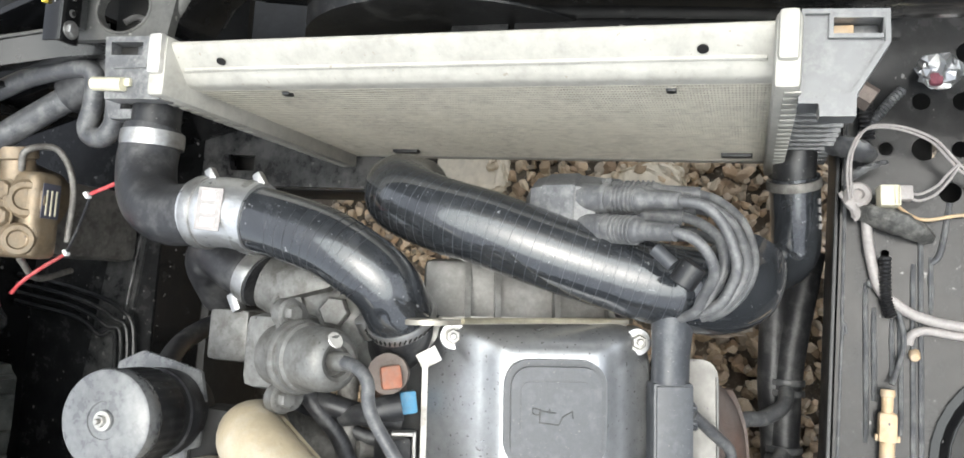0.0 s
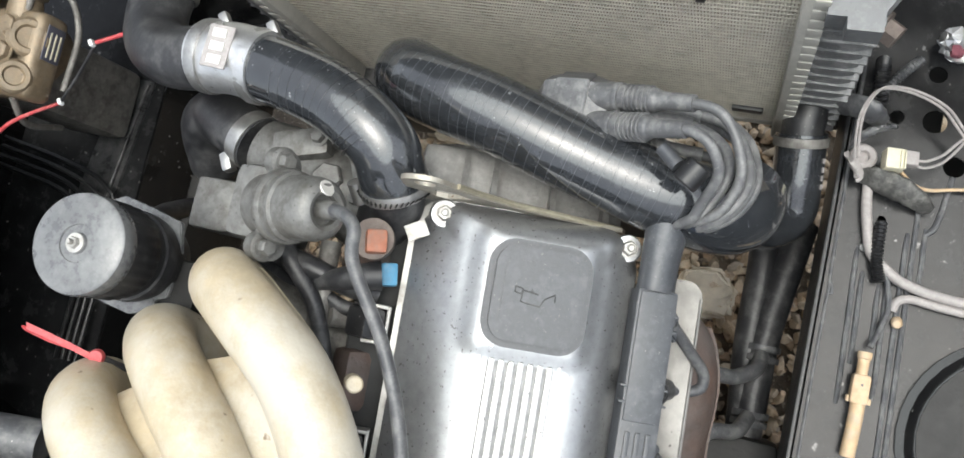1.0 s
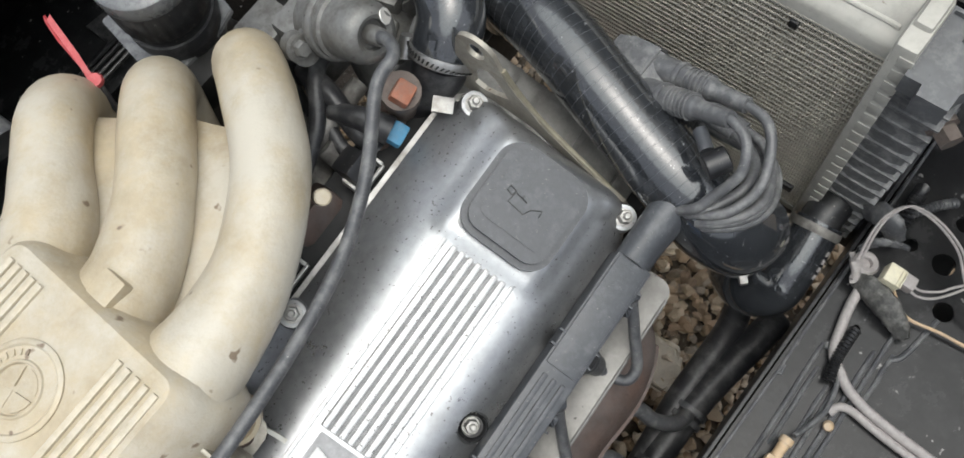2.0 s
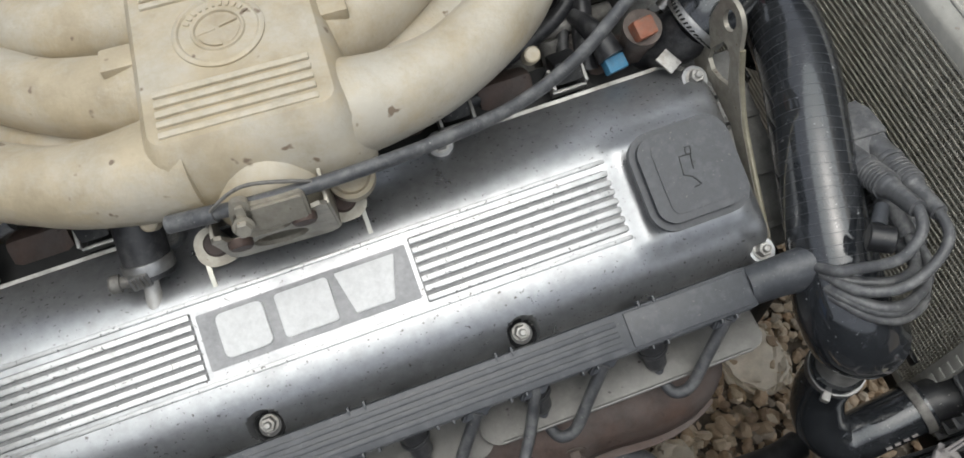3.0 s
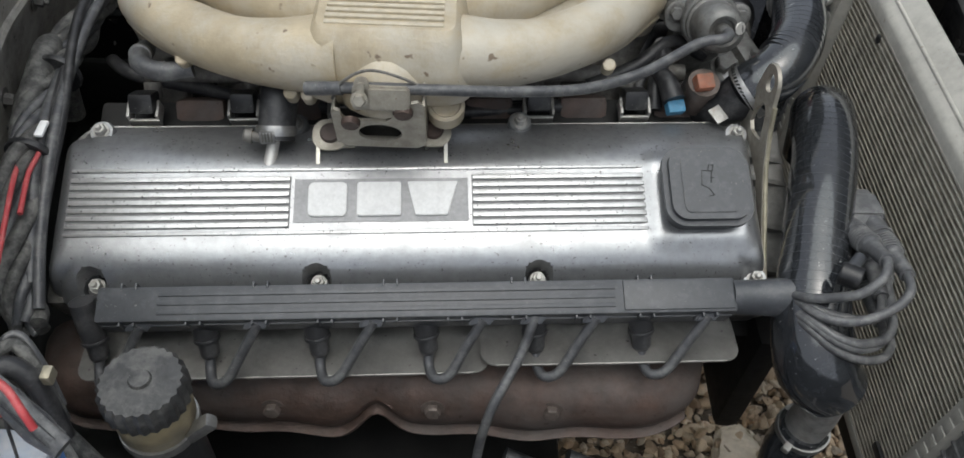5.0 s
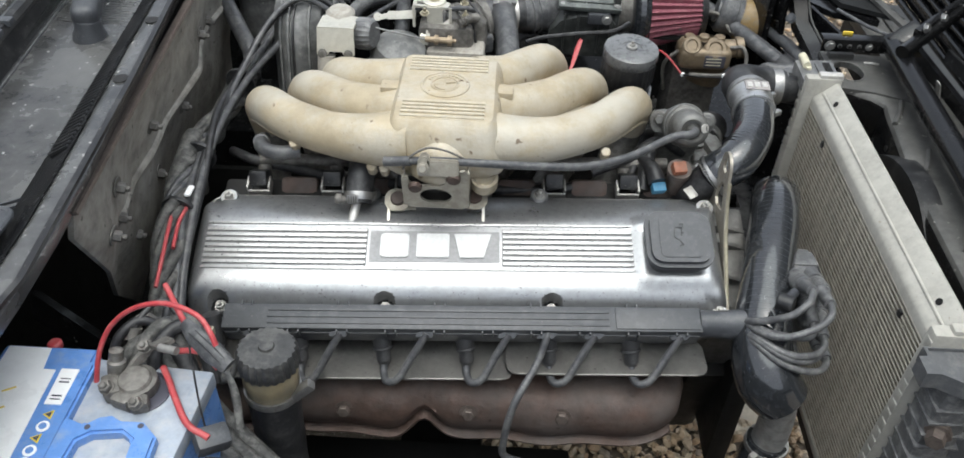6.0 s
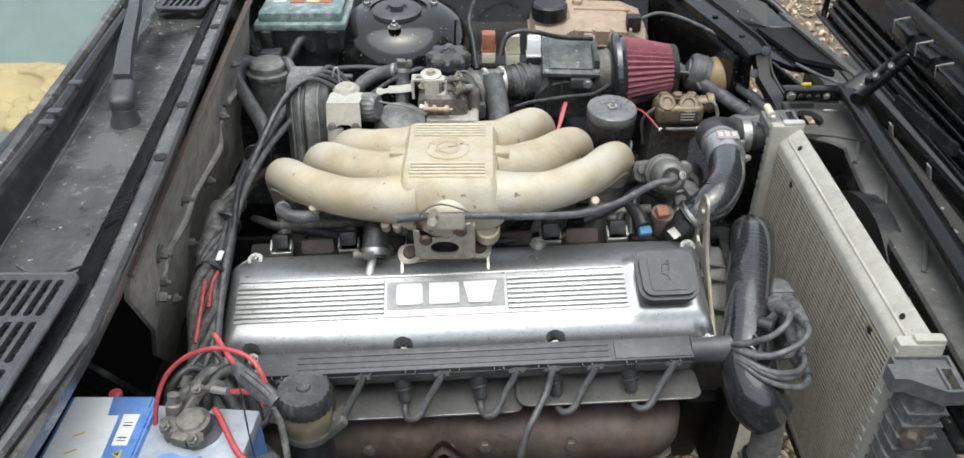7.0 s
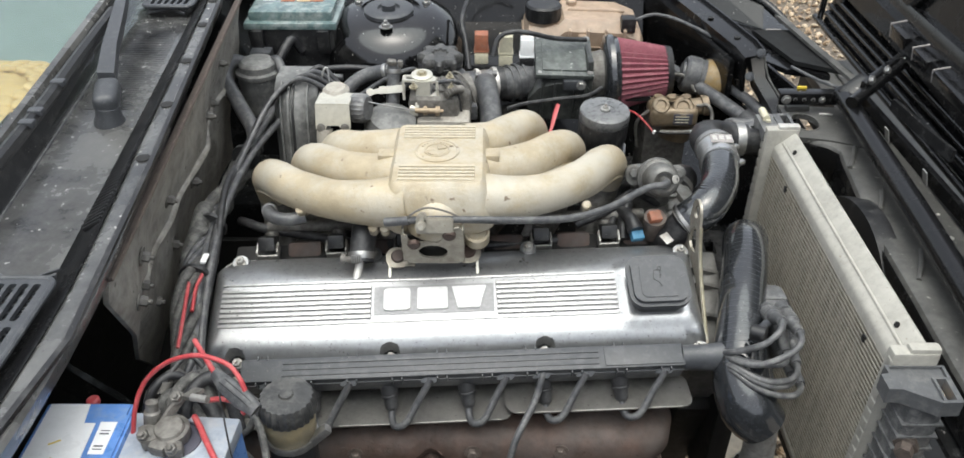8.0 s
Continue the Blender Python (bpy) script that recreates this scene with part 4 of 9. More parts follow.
RUNS = {
    "near_front": [(0.040, 0.074, 0.838), (0.100, 0.076, 0.838), (0.150, 0.090, 0.838), (0.206, 0.128, 0.837), (0.244, 0.180, 0.830), (0.262, 0.222, 0.806), (0.262, 0.240, 0.766), (0.250, 0.225, 0.725), (0.235, 0.17, 0.70), (0.23, 0.12, 0.69)],
    "mid_front": [(0.040, 0.140, 0.838), (0.090, 0.150, 0.838), (0.140, 0.180, 0.838), (0.182, 0.224, 0.832), (0.207, 0.264, 0.808), (0.210, 0.288, 0.766), (0.195, 0.27, 0.72), (0.16, 0.19, 0.70), (0.137, 0.12, 0.69)],
    "far_front": [(0.040, 0.205, 0.838), (0.080, 0.228, 0.838), (0.112, 0.262, 0.838), (0.140, 0.298, 0.828), (0.156, 0.326, 0.800), (0.155, 0.335, 0.76), (0.13, 0.29, 0.72), (0.07, 0.19, 0.70), (0.04, 0.12, 0.69)],
    "near_rear": [(-0.034, 0.066, 0.838), (-0.095, 0.070, 0.838), (-0.145, 0.084, 0.838), (-0.205, 0.118, 0.837), (-0.245, 0.160, 0.830), (-0.268, 0.200, 0.806), (-0.270, 0.215, 0.766), (-0.265, 0.20, 0.725), (-0.26, 0.15, 0.70), (-0.255, 0.10, 0.69)],
    "mid_rear": [(-0.034, 0.130, 0.838), (-0.085, 0.138, 0.838), (-0.140, 0.160, 0.838), (-0.188, 0.196, 0.834), (-0.216, 0.232, 0.810), (-0.222, 0.252, 0.766), (-0.21, 0.24, 0.72), (-0.18, 0.17, 0.70), (-0.157, 0.11, 0.69)],
    "far_rear": [(-0.034, 0.196, 0.838), (-0.080, 0.206, 0.838), (-0.125, 0.216, 0.838), (-0.160, 0.240, 0.830), (-0.178, 0.270, 0.806), (-0.180, 0.288, 0.766), (-0.16, 0.26, 0.72), (-0.09, 0.18, 0.70), (-0.06, 0.11, 0.69)],
}
DRAW_IN = {"near_front": (-0.010, -0.004), "mid_front": (-0.013, -0.006), "far_front": (-0.015, -0.007), "near_rear": (0.015, -0.018), "mid_rear": (0.015, -0.018), "far_rear": (0.014, -0.016)}
for way, (dx, dz) in DRAW_IN.items():
    RUNS[way] = [(x + dx * min(1.0, i / 4), y, z + dz * min(1.0, i / 4)) for i, (x, y, z) in enumerate(RUNS[way])]
for one_side, next_side in (("near_front", "mid_front"), ("mid_front", "far_front"), ("near_rear", "mid_rear"), ("mid_rear", "far_rear")):
    edge_a, edge_b = glide(RUNS[one_side][:5], 4)[:15], glide(RUNS[next_side][:5], 4)[:15]
    part("runner_web", loft([[a + Vector((0, 0, -0.006)), (a + b) / 2 + Vector((0, 0, -0.013)), b + Vector((0, 0, -0.006)), b + Vector((0, 0, -0.022)), a + Vector((0, 0, -0.022))] for a, b in zip(edge_a, edge_b)]), M_TAN, manifold, "cast web between two runners")
for way, pts in RUNS.items():
    part("runner", pipe(pts[:7], [0.037, 0.0305, R, R, R, R, 0.0245], 26, 9), M_TAN, manifold, "curved tan cast runner")
    # lower legs take a darker casting colour than the tan runners
    part("runner_leg", pipe(pts[5:], [0.0245, 0.0245, 0.024, 0.023, 0.023], 22, 9), M_ALU_DIRTY, manifold, "darker lower runner leg")
# casting seam along the nearest runners and small bosses
for sx, run in ((1, RUNS["near_front"]), (-1, RUNS["near_rear"])):
    part("seam", pipe([(p[0] + sx * 0.0185 * min(1, i / 4), p[1] - 0.0225 + 0.003 * min(i, 4), p[2] - 0.0155) for i, p in enumerate(run[:6])], 0.0032, 8, 8), M_TAN, manifold)
for x, y, z in ((-0.066, 0.046, 0.812), (0.205, 0.095, 0.818), (-0.082, 0.050, 0.810), (-0.185, 0.086, 0.814)):
    part("boss", turned([(0.0062, -0.012), (0.0062, 0.002), (0.005, 0.003)], (x, y, z - 0.004), (0, -0.5, 0.8), 16), M_TAN, manifold)
part("vacuum_port", turned([(0.017, -0.01), (0.017, 0.008), (0.014, 0.010), (0.012, 0.007), (0.004, 0.007)], (0.056, 0.047, 0.798), (0, -0.4, 0.9), 24), M_TAN, manifold)

# bracket between cover and manifold
bracket = thing("support_bracket", ENG @ Vector((0, 0.05, 0.02)), "dull bent steel bracket with an oval hole on the valve cover", "bracket")
LEAN = Matrix.Translation((-0.001, 0.0295, 0.765)) @ Euler((radians(106), 0, 0)).to_matrix().to_4x4()
PLATE = [(-0.037, 0.006), (-0.032, 0.0), (0.033, 0.0), (0.039, 0.006), (0.039, 0.071), (0.035, 0.076), (0.029, 0.074), (0.027, 0.066), (0.014, 0.063), (0.011, 0.050), (0.006, 0.0445), (-0.027, 0.0445), (-0.031, 0.050), (-0.0325, 0.059), (-0.037, 0.061), (-0.040, 0.055)]
part("plate", prism(PLATE, -0.0015, 0.0015, holes=[circle(0.0, 0.0245, 0.0192, 0.0145, 26)]), M_BRACKET, bracket, "", LEAN)
part("side_web", boxes(((0.039, 0.036, -0.014), (0.003, 0.066, 0.028), 0.001), ((-0.039, 0.028, -0.012), (0.003, 0.052, 0.024), 0.001), ((0.0, 0.001, -0.005), (0.070, 0.003, 0.010), 0.001)), M_BRACKET, bracket, "", LEAN)
# added near-black plate gives the oval hole its shade by colour
part("back_plate", one((0.0, 0.025, -0.0095), (0.068, 0.046, 0.002), 0.0006), M_DARKVOID, bracket, "near-black plate standing in for shade behind the oval hole", LEAN)
for a, h in ((-0.024, 0.046), (0.022, 0.065)):
    part("bolt", turned([(0.0085, 0.0015), (0.0085, 0.005), (0.0070, 0.007)], (a, h - 0.002, 0), (0, 0, 1), 18), M_RUST, bracket, "", LEAN)
for sx, w in ((-1, 0.003), (1, 0.009)):
    EAR = ENG @ Matrix.Translation((sx * 0.048, 0.064, w)) @ Euler((radians(8), 0, 0)).to_matrix().to_4x4()
    part("ear", prism([(x, y) for x, y in rounded(-0.0165, 0.0165, -0.015, 0.015, 0.013, 6)], -0.0018, 0.0018, 0.0006), M_BRACKET, bracket, "", EAR)
    part("bolt", turned([(0.0095, 0.001), (0.0095, 0.004), (0.0080, 0.006), (0.002, 0.0065)], (0, 0.001, 0), (0, 0, 1), 22), M_RUST, bracket, "", EAR)
    part("foot", arm([(sx * 0.0590, 0.054, w - 0.002), (sx * 0.0590, 0.046, 0.001), (sx * 0.0590, 0.034, -0.0025)], (1, 0, 0), 0.0025, 0.0034), M_PALESTEEL, bracket, "", ENG)
    part("tie", one((sx * 0.040, 0.062, w - 0.003), (0.030, 0.020, 0.0028), 0.001), M_BRACKET, bracket, "", ENG)
HOLD = Matrix.Translation((0.001, 0.0165, 0.838)) @ Euler((radians(70), 0, 0)).to_matrix().to_4x4()
part("holder", prism(rounded(-0.022, 0.026, -0.012, 0.009, 0.004), -0.004, 0.009, 0.002), M_BRACKET, bracket, "folded hose clip", HOLD)
part("holder_rib", prism(rounded(-0.020, -0.008, -0.009, 0.016, 0.005), 0.0, 0.012, 0.003), M_BRACKET, bracket, "", HOLD)
part("holder_bolt", bolt(bmesh.new(), (-0.014, 0.004, 0.842), (0, -0.9, 0.45), 0.0055, 0.006, 1.3), M_BRACKET, bracket)
part("seam_arc", pipe([(-0.040, 0.022, 0.826), (-0.030, 0.020, 0.846), (-0.008, 0.022, 0.858), (0.020, 0.020, 0.853), (0.045, 0.020, 0.838)], 0.0014, 6), M_ALU_DIRTY, bracket)
vac = thing("vacuum_hose", (0.1, 0.03, 0.83), "thin dark grey rubber vacuum hose draped across the engine", "hose")
part("hose", pipe([(-0.055, 0.026, 0.834), (0.0, 0.018, 0.843), (0.06, 0.022, 0.840), (0.12, 0.033, 0.832), (0.18, 0.050, 0.824), (0.235, 0.076, 0.824), (0.285, 0.108, 0.832), (0.309, 0.112, 0.836), (0.318, 0.124, 0.832), (0.320, 0.142, 0.823)], 0.0049, 12), M_RUBBER_GREY, vac)
part("end_cuff", pipe([(-0.062, 0.027, 0.832), (-0.03, 0.021, 0.839)], 0.0061, 12, straight=True), M_RUBBER_GREY, vac)

# ---- radiator ----
RY0, RY1, RZ0 = -0.152, 0.352, 0.410
radiator = thing("radiator", (0.565, 0.1, RZ0), "dusty aluminium car radiator with black plastic end tanks", "radiator")
part("core", one((0.5615, 0.1, 0.5885), (0.027, RY1 - RY0, 0.347), 0.001), M_FIN, radiator, "dusty louvred aluminium core")
for k in range(44):
    z = 0.4260 + k * 0.00740
    part("tube_fin", one((0.5468, 0.1, z), (0.008, RY1 - RY0 - 0.001, 0.0016), 0), M_TUBE, radiator, smooth=False)
fin_bm = bmesh.new()
for k in range(190):
    y = RY0 + 0.002 + k * (RY1 - RY0 - 0.004) / 189
    box(fin_bm, (0.5474, y, 0.5870), (0.008, 0.0010, 0.330))
part("fin_pack", fin_bm, M_FIN, radiator, "fine upright fins between the tubes", smooth=False, kind="stuff")
top = part("top_rail", loft([[Vector((x, y, z)) for x, z in ((0.543, 0.742), (0.5435, 0.756), (0.5455, 0.7605), (0.5500, 0.7645), (0.5555, 0.7688), (0.5570, 0.7705), (0.5640, 0.7772), (0.5710, 0.7832), (0.5735, 0.7846), (0.5762, 0.7838), (0.578, 0.780), (0.578, 0.745))] for y in (RY0, RY1)]), M_RAD, radiator, "pale stamped aluminium top rail")
part("crease", pipe([(0.5548, RY0 + 0.010, 0.7672), (0.5560, RY0 + 0.030, 0.7690), (0.5560, 0.1, 0.7690), (0.5560, RY1 - 0.030, 0.7690), (0.5548, RY1 - 0.010, 0.7672)], 0.0022, 8), M_RAD, top, "pressed crease along the rail")
part("bottom_rail", one((0.560, 0.1, 0.416), (0.036, RY1 - RY0, 0.014), 0.003), M_RAD, radiator)
for y in (0.303, -0.101):
    part("hole", turned([(0.0042, 0), (0.0042, 0.0012)], (0.5610, y, 0.7755), (-0.85, 0, 0.5), 12), M_DARKVOID, top)
for y, z in ((0.261, 0.733), (-0.076, 0.730)):
    part("clip", one((0.5435, y, z), (0.006, 0.008, 0.010), 0.002), M_PLASTIC_BLACK, radiator)
for y, z in ((-0.121, 0.462), (0.26, 0.464)):
    part("clip", one((0.543, y, z), (0.008, 0.032, 0.012), 0.002), M_PLASTIC_BLACK, radiator, "black plastic clip")
for sy, y in ((-1, RY0), (1, RY1)):
    part("header_plate", one((0.5545, y + sy * 0.006, 0.600), (0.054, 0.018, 0.381), 0.005), M_RAD, radiator, "crimped aluminium header")
    for k in range(21):
        part("crimp", one((0.5274, y + sy * 0.010, 0.430 + k * 0.0172), (0.0014, 0.011, 0.0125), 0.0005), M_RAD, radiator)
    part("cap_block", one((0.564, y + sy * 0.006, 0.786), (0.036, 0.014, 0.020), 0.004), M_ALU_LIGHT if sy > 0 else M_RAD, radiator)
    part("end_tank", one((0.562, y + sy * 0.033, 0.583), (0.044, 0.046, 0.338), 0.012), M_ENDTANK, radiator, "ribbed dusty black plastic end tank")
    for k in range(15):
        part("tank_rib", one((0.562, y + sy * 0.033, 0.434 + k * 0.0205), (0.048 if sy < 0 else 0.040, 0.050, 0.0032), 0.0012), M_ENDTANK, radiator)
OUT = [(0.588, -0.166), (0.586, -0.222), (0.563, -0.223), (0.527, -0.203), (0.512, -0.203), (0.512, -0.180), (0.521, -0.179), (0.521, -0.166)]
SLOT_A, SLOT_B = [(0.581, -0.187), (0.580, -0.218), (0.569, -0.218), (0.570, -0.187)], [(0.5265, -0.183), (0.5265, -0.199), (0.5215, -0.199), (0.5215, -0.183)]
right = part("bracket", prism(OUT, 0.752, 0.7695, holes=[SLOT_A, SLOT_B]), M_LID, radiator, "grey plastic mounting bracket with a raised rim", smooth=False)
part("rim", prism([(x * 1.0, y) for x, y in OUT], 0.7695, 0.7735, holes=[[(0.5845, -0.1685), (0.5827, -0.2186), (0.5640, -0.2195), (0.5280, -0.1995), (0.5285, -0.1830), (0.5245, -0.1820), (0.5245, -0.1685)]]), M_LID, right, smooth=False)
part("slot_rim", prism([(0.584, -0.184), (0.583, -0.2185), (0.566, -0.2185), (0.567, -0.184)], 0.7697, 0.7732, holes=[SLOT_A]), M_LID, right, smooth=False)
part("slot_floor", one((0.575, -0.194, 0.757), (0.010, 0.014, 0.006), 0.001), M_AMBER, right, "dull orange plastic seen in the slot")
part("slot_floor", one((0.575, -0.209, 0.756), (0.010, 0.016, 0.004), 0.001), M_RUBBER_GREY, right)
part("slot_floor", one((0.524, -0.191, 0.756), (0.006, 0.018, 0.004), 0.001), M_DARKVOID, right)
SLOT_C = [(0.579, 0.416), (0.578, 0.381), (0.566, 0.381), (0.567, 0.415)]
left = part("bracket", prism([(0.584, 0.423), (0.583, 0.358), (0.526, 0.358), (0.527, 0.418)], 0.764, 0.783, holes=[SLOT_C]), M_ENDTANK, radiator, "grey plastic mounting bracket with a slot", smooth=False)
part("slot_floor", one((0.572, 0.388, 0.770), (0.012, 0.014, 0.006), 0.001), M_RUBBER_GREY, left)
part("slot_floor", one((0.572, 0.405, 0.768), (0.012, 0.022, 0.004), 0.001), M_DARKVOID, left)
part("step", one((0.556, 0.392, 0.7835), (0.004, 0.036, 0.003), 0.001), M_ENDTANK, left)
part("foot", prism([(0.536, 0.440), (0.536, 0.394), (0.514, 0.394), (0.514, 0.432)], 0.742, 0.760, holes=[[(0.530, 0.420), (0.530, 0.402), (0.523, 0.402), (0.523, 0.420)]]), M_ENDTANK, left, smooth=False)
part("tongue", one((0.541, 0.395, 0.7845), (0.008, 0.013, 0.005), 0.002), M_CREAM, left, "pale plastic tongue")
part("drain_plug", turned([(0.014, 0), (0.014, 0.008), (0.010, 0.009), (0.010, 0.022)], (0.556, -0.205, 0.688), (-0.55, -0.83, 0), 6), M_RUST_DARK, radiator)
part("outlet", pipe([(0.555, 0.388, 0.745), (0.520, 0.388, 0.748), (0.500, 0.386, 0.750)], 0.022, 20), M_PLASTIC_BLACK, radiator)
part("outlet", pipe([(0.565, -0.182, 0.492), (0.530, -0.178, 0.488), (0.500, -0.179, 0.478)], 0.021, 20), M_PLASTIC_BLACK, radiator)
fan = thing("cooling_fan", (0.62, 0.12, 0.45), "black plastic electric fan shroud behind the radiator", "fan")
part("shroud", turned([(0.155, 0), (0.155, 0.03), (0.148, 0.035), (0.04, 0.036)], (0.612, 0.14, 0.615), (1, 0, 0), 40), M_PLASTIC_BLACK, fan)
part("motor", turned([(0.045, 0), (0.045, 0.03), (0.035, 0.04)], (0.648, 0.14, 0.615), (1, 0, 0), 24), M_PLASTIC_BLACK, fan)

# ---- coolant hoses ----
def clamp_screw(at, rot=0.0):
    return one(at, (0.013, 0.008, 0.008), 0.002, Euler((0, 0, rot)).to_matrix())


hose_a = thing("upper_radiator_hose", (0.43, 0.26, 0.78), "glossy black silicone radiator hose with silver joining sleeve", "radiator hose")
part("rubber_elbow", pipe([(0.505, 0.386, 0.752), (0.470, 0.386, 0.757), (0.440, 0.370, 0.768), (0.426, 0.338, 0.780), (0.426, 0.300, 0.787), (0.428, 0.280, 0.790)], 0.0265, 26), M_RUBBER, hose_a, "dull black rubber elbow")
part("clamp", band((0.495, 0.386, 0.753), (1, 0, 0), 0.0268, 0.014), M_STEEL, hose_a, "wide steel clamp")
part("sleeve", pipe([(0.427, 0.300, 0.788), (0.428, 0.270, 0.791), (0.424, 0.238, 0.793)], 0.0290, 28, 10), M_FOIL, hose_a, "silver metal joining sleeve with clamps")
patch = part("sleeve_patch", one((0.4275, 0.267, 0.8215), (0.034, 0.022, 0.002), 0.0008, Euler((0.06, 0, -0.05)).to_matrix()), M_WIRE, hose_a, "greyish worn label patch")
for k in range(3):
    part("print_bar", one((0.417 + 0.0105 * k, 0.267, 0.8228), (0.007, 0.012, 0.001), 0, Euler((0.06, 0, -0.05)).to_matrix()), M_ALU_LIGHT, patch, "plain pale print bar")
for y, x in ((0.292, 0.4275), (0.246, 0.425)):
    part("clamp", band((x, y, 0.790), (0.05, 1, -0.06), 0.0292, 0.010), M_STEEL, hose_a, "steel worm clamp")
    part("clamp_screw", clamp_screw((x + 0.030, y - 0.006, 0.795), 0.6), M_STEEL, hose_a)
part("silicone_bend", pipe([(0.4275, 0.262, 0.791), (0.420, 0.222, 0.794), (0.409, 0.180, 0.796), (0.394, 0.148, 0.795), (0.378, 0.127, 0.788), (0.361, 0.120, 0.777), (0.350, 0.118, 0.766)], 0.0268, 28, 10), M_SILICONE, hose_a, "glossy black silicone bend")
part("clamp", band((0.353, 0.1185, 0.769), (-0.72, -0.1, -0.69), 0.0270, 0.0085), M_STEEL, hose_a, "slotted steel worm clamp")
for k in range(20):
    a = 2.2 + 0.14 * k
    part("clamp_slot", one((0.353 + 0.0285 * 0.69 * math.cos(a), 0.1185 + 0.0285 * math.sin(a), 0.769 - 0.0285 * 0.72 * math.cos(a)), (0.0034, 0.0010, 0.0034), 0.0003, Euler((a, 0.8, 0)).to_matrix()), M_DARKVOID, hose_a)
part("clamp_screw", turned([(0.0065, -0.009), (0.0065, 0.009), (0.0045, 0.010)], (0.343, 0.149, 0.767), (0.7, 0.2, 0.6), 14), M_STEEL, hose_a)

A_LINE = glide([(0.420, 0.222, 0.794), (0.409, 0.180, 0.796), (0.394, 0.148, 0.795), (0.374, 0.129, 0.788)], 10)
for i in range(2, 28, 2):
    part("ring_mark", turned([(0.0258, -0.00022), (0.02688, -0.00018), (0.02688, 0.00018), (0.0258, 0.00022)], A_LINE[i], A_LINE[i + 1] - A_LINE[i - 1], 40), M_RUBBER, hose_a)

hose_b = thing("lower_radiator_hose", (0.40, 0.0, 0.70), "large glossy black silicone coolant hose with ring marks", "radiator hose")
B_LINE = [(0.472, 0.165, 0.640), (0.467, 0.166, 0.682), (0.454, 0.148, 0.715), (0.440, 0.110, 0.731), (0.429, 0.065, 0.733), (0.414, 0.015, 0.727), (0.401, -0.035, 0.715), (0.392, -0.080, 0.700), (0.391, -0.110, 0.680), (0.399, -0.129, 0.660), (0.417, -0.137, 0.640)]
part("hose", pipe(B_LINE, [0.030, 0.0315, 0.032, 0.0315, 0.031, 0.031, 0.031, 0.033, 0.036, 0.037, 0.033], 32, 12), M_SILICONE, hose_b)
ringed = glide(B_LINE, 12)
for i in range(22, 86, 2):
    way = ringed[i + 1] - ringed[i - 1]
    r = float(np.interp(i / (len(ringed) - 1) * 10, range(11), [0.030, 0.0315, 0.032, 0.0315, 0.031, 0.031, 0.031, 0.033, 0.036, 0.037, 0.033]))
    part("ring_mark", turned([(r - 0.001, -0.00022), (r + 0.00006, -0.00018), (r + 0.00006, 0.00018), (r - 0.001, 0.00022)], ringed[i], way, 40), M_PLASTIC, hose_b)
part("joiner_pipe", pipe([(0.416, -0.136, 0.645), (0.424, -0.133, 0.586), (0.424, -0.132, 0.540)], 0.0205, 24), M_ALU, hose_b, "dull scratched metal joining pipe")
part("clamp", band((0.4238, -0.1325, 0.546), (0.02, 0.05, -1), 0.0254, 0.009), M_STEEL, hose_b, "steel worm clamp")
part("clamp_screw", clamp_screw((0.404, -0.152, 0.546), 0.8), M_ALU, hose_b)
part("lower_bend", pipe([(0.424, -0.132, 0.552), (0.418, -0.140, 0.505), (0.421, -0.161, 0.467), (0.441, -0.182, 0.451), (0.474, -0.182, 0.466), (0.518, -0.178, 0.484)], 0.0250, 26, 10), M_SILICONE, hose_b, "glossy black silicone elbow")
part("clamp", band((0.510, -0.1785, 0.482), (1, 0.1, 0.4), 0.0255, 0.009), M_ALU_DIRTY, hose_b, "dull steel clamp")
for k in range(4):
    part("print_bar", one((0.468 + k * 0.008, -0.2045 + 0.0008 * k, 0.4745 + 0.0036 * k), (0.0055, 0.002, 0.005), 0.0004, Euler((0.7, -0.4, 0)).to_matrix()), M_WIRE, hose_b, "plain white print bar")

# ---- front end: crossmember, hood, stays ----
CROSS = ((-0.62, 0.596, 0.664), (-0.16, 0.607, 0.668), (-0.04, 0.613, 0.670), (0.09, 0.618, 0.680), (0.20, 0.628, 0.690), (0.26, 0.636, 0.696), (0.31, 0.642, 0.700), (0.333, 0.647, 0.702), (0.352, 0.634, 0.702), (0.366, 0.610, 0.703), (0.385, 0.600, 0.704))
cross = part("front_crossmember", loft([[Vector((x, y, z)) for x, z in ((xi + 0.012, 0.690), (xi, 0.706), (xi, 0.752), (xi + 0.004, 0.759), (xi + 0.012, 0.762), (xo - 0.012, 0.762), (xo - 0.004, 0.759), (xo, 0.750), (xo, 0.690))] for y, xi, xo in CROSS]), M_GREYSHEET, body, "dusty black painted front crossmember")
part("cross_face", loft([[Vector((xi - 0.0025 + d, y, z)) for d, z in ((0.002, 0.700), (0, 0.704), (0, 0.752), (0.002, 0.7555))] for y, xi, xo in CROSS]), M_HOOD, cross, "cleaner glossy black inner face")
for x, y, r in ((0.6320, 0.255, 0.005), (0.6200, 0.140, 0.004)):
    part("cross_hole", turned([(r, 0), (r, 0.0012)], (x, y, 0.735), (-1, 0, 0), 14), M_DARKVOID, cross)
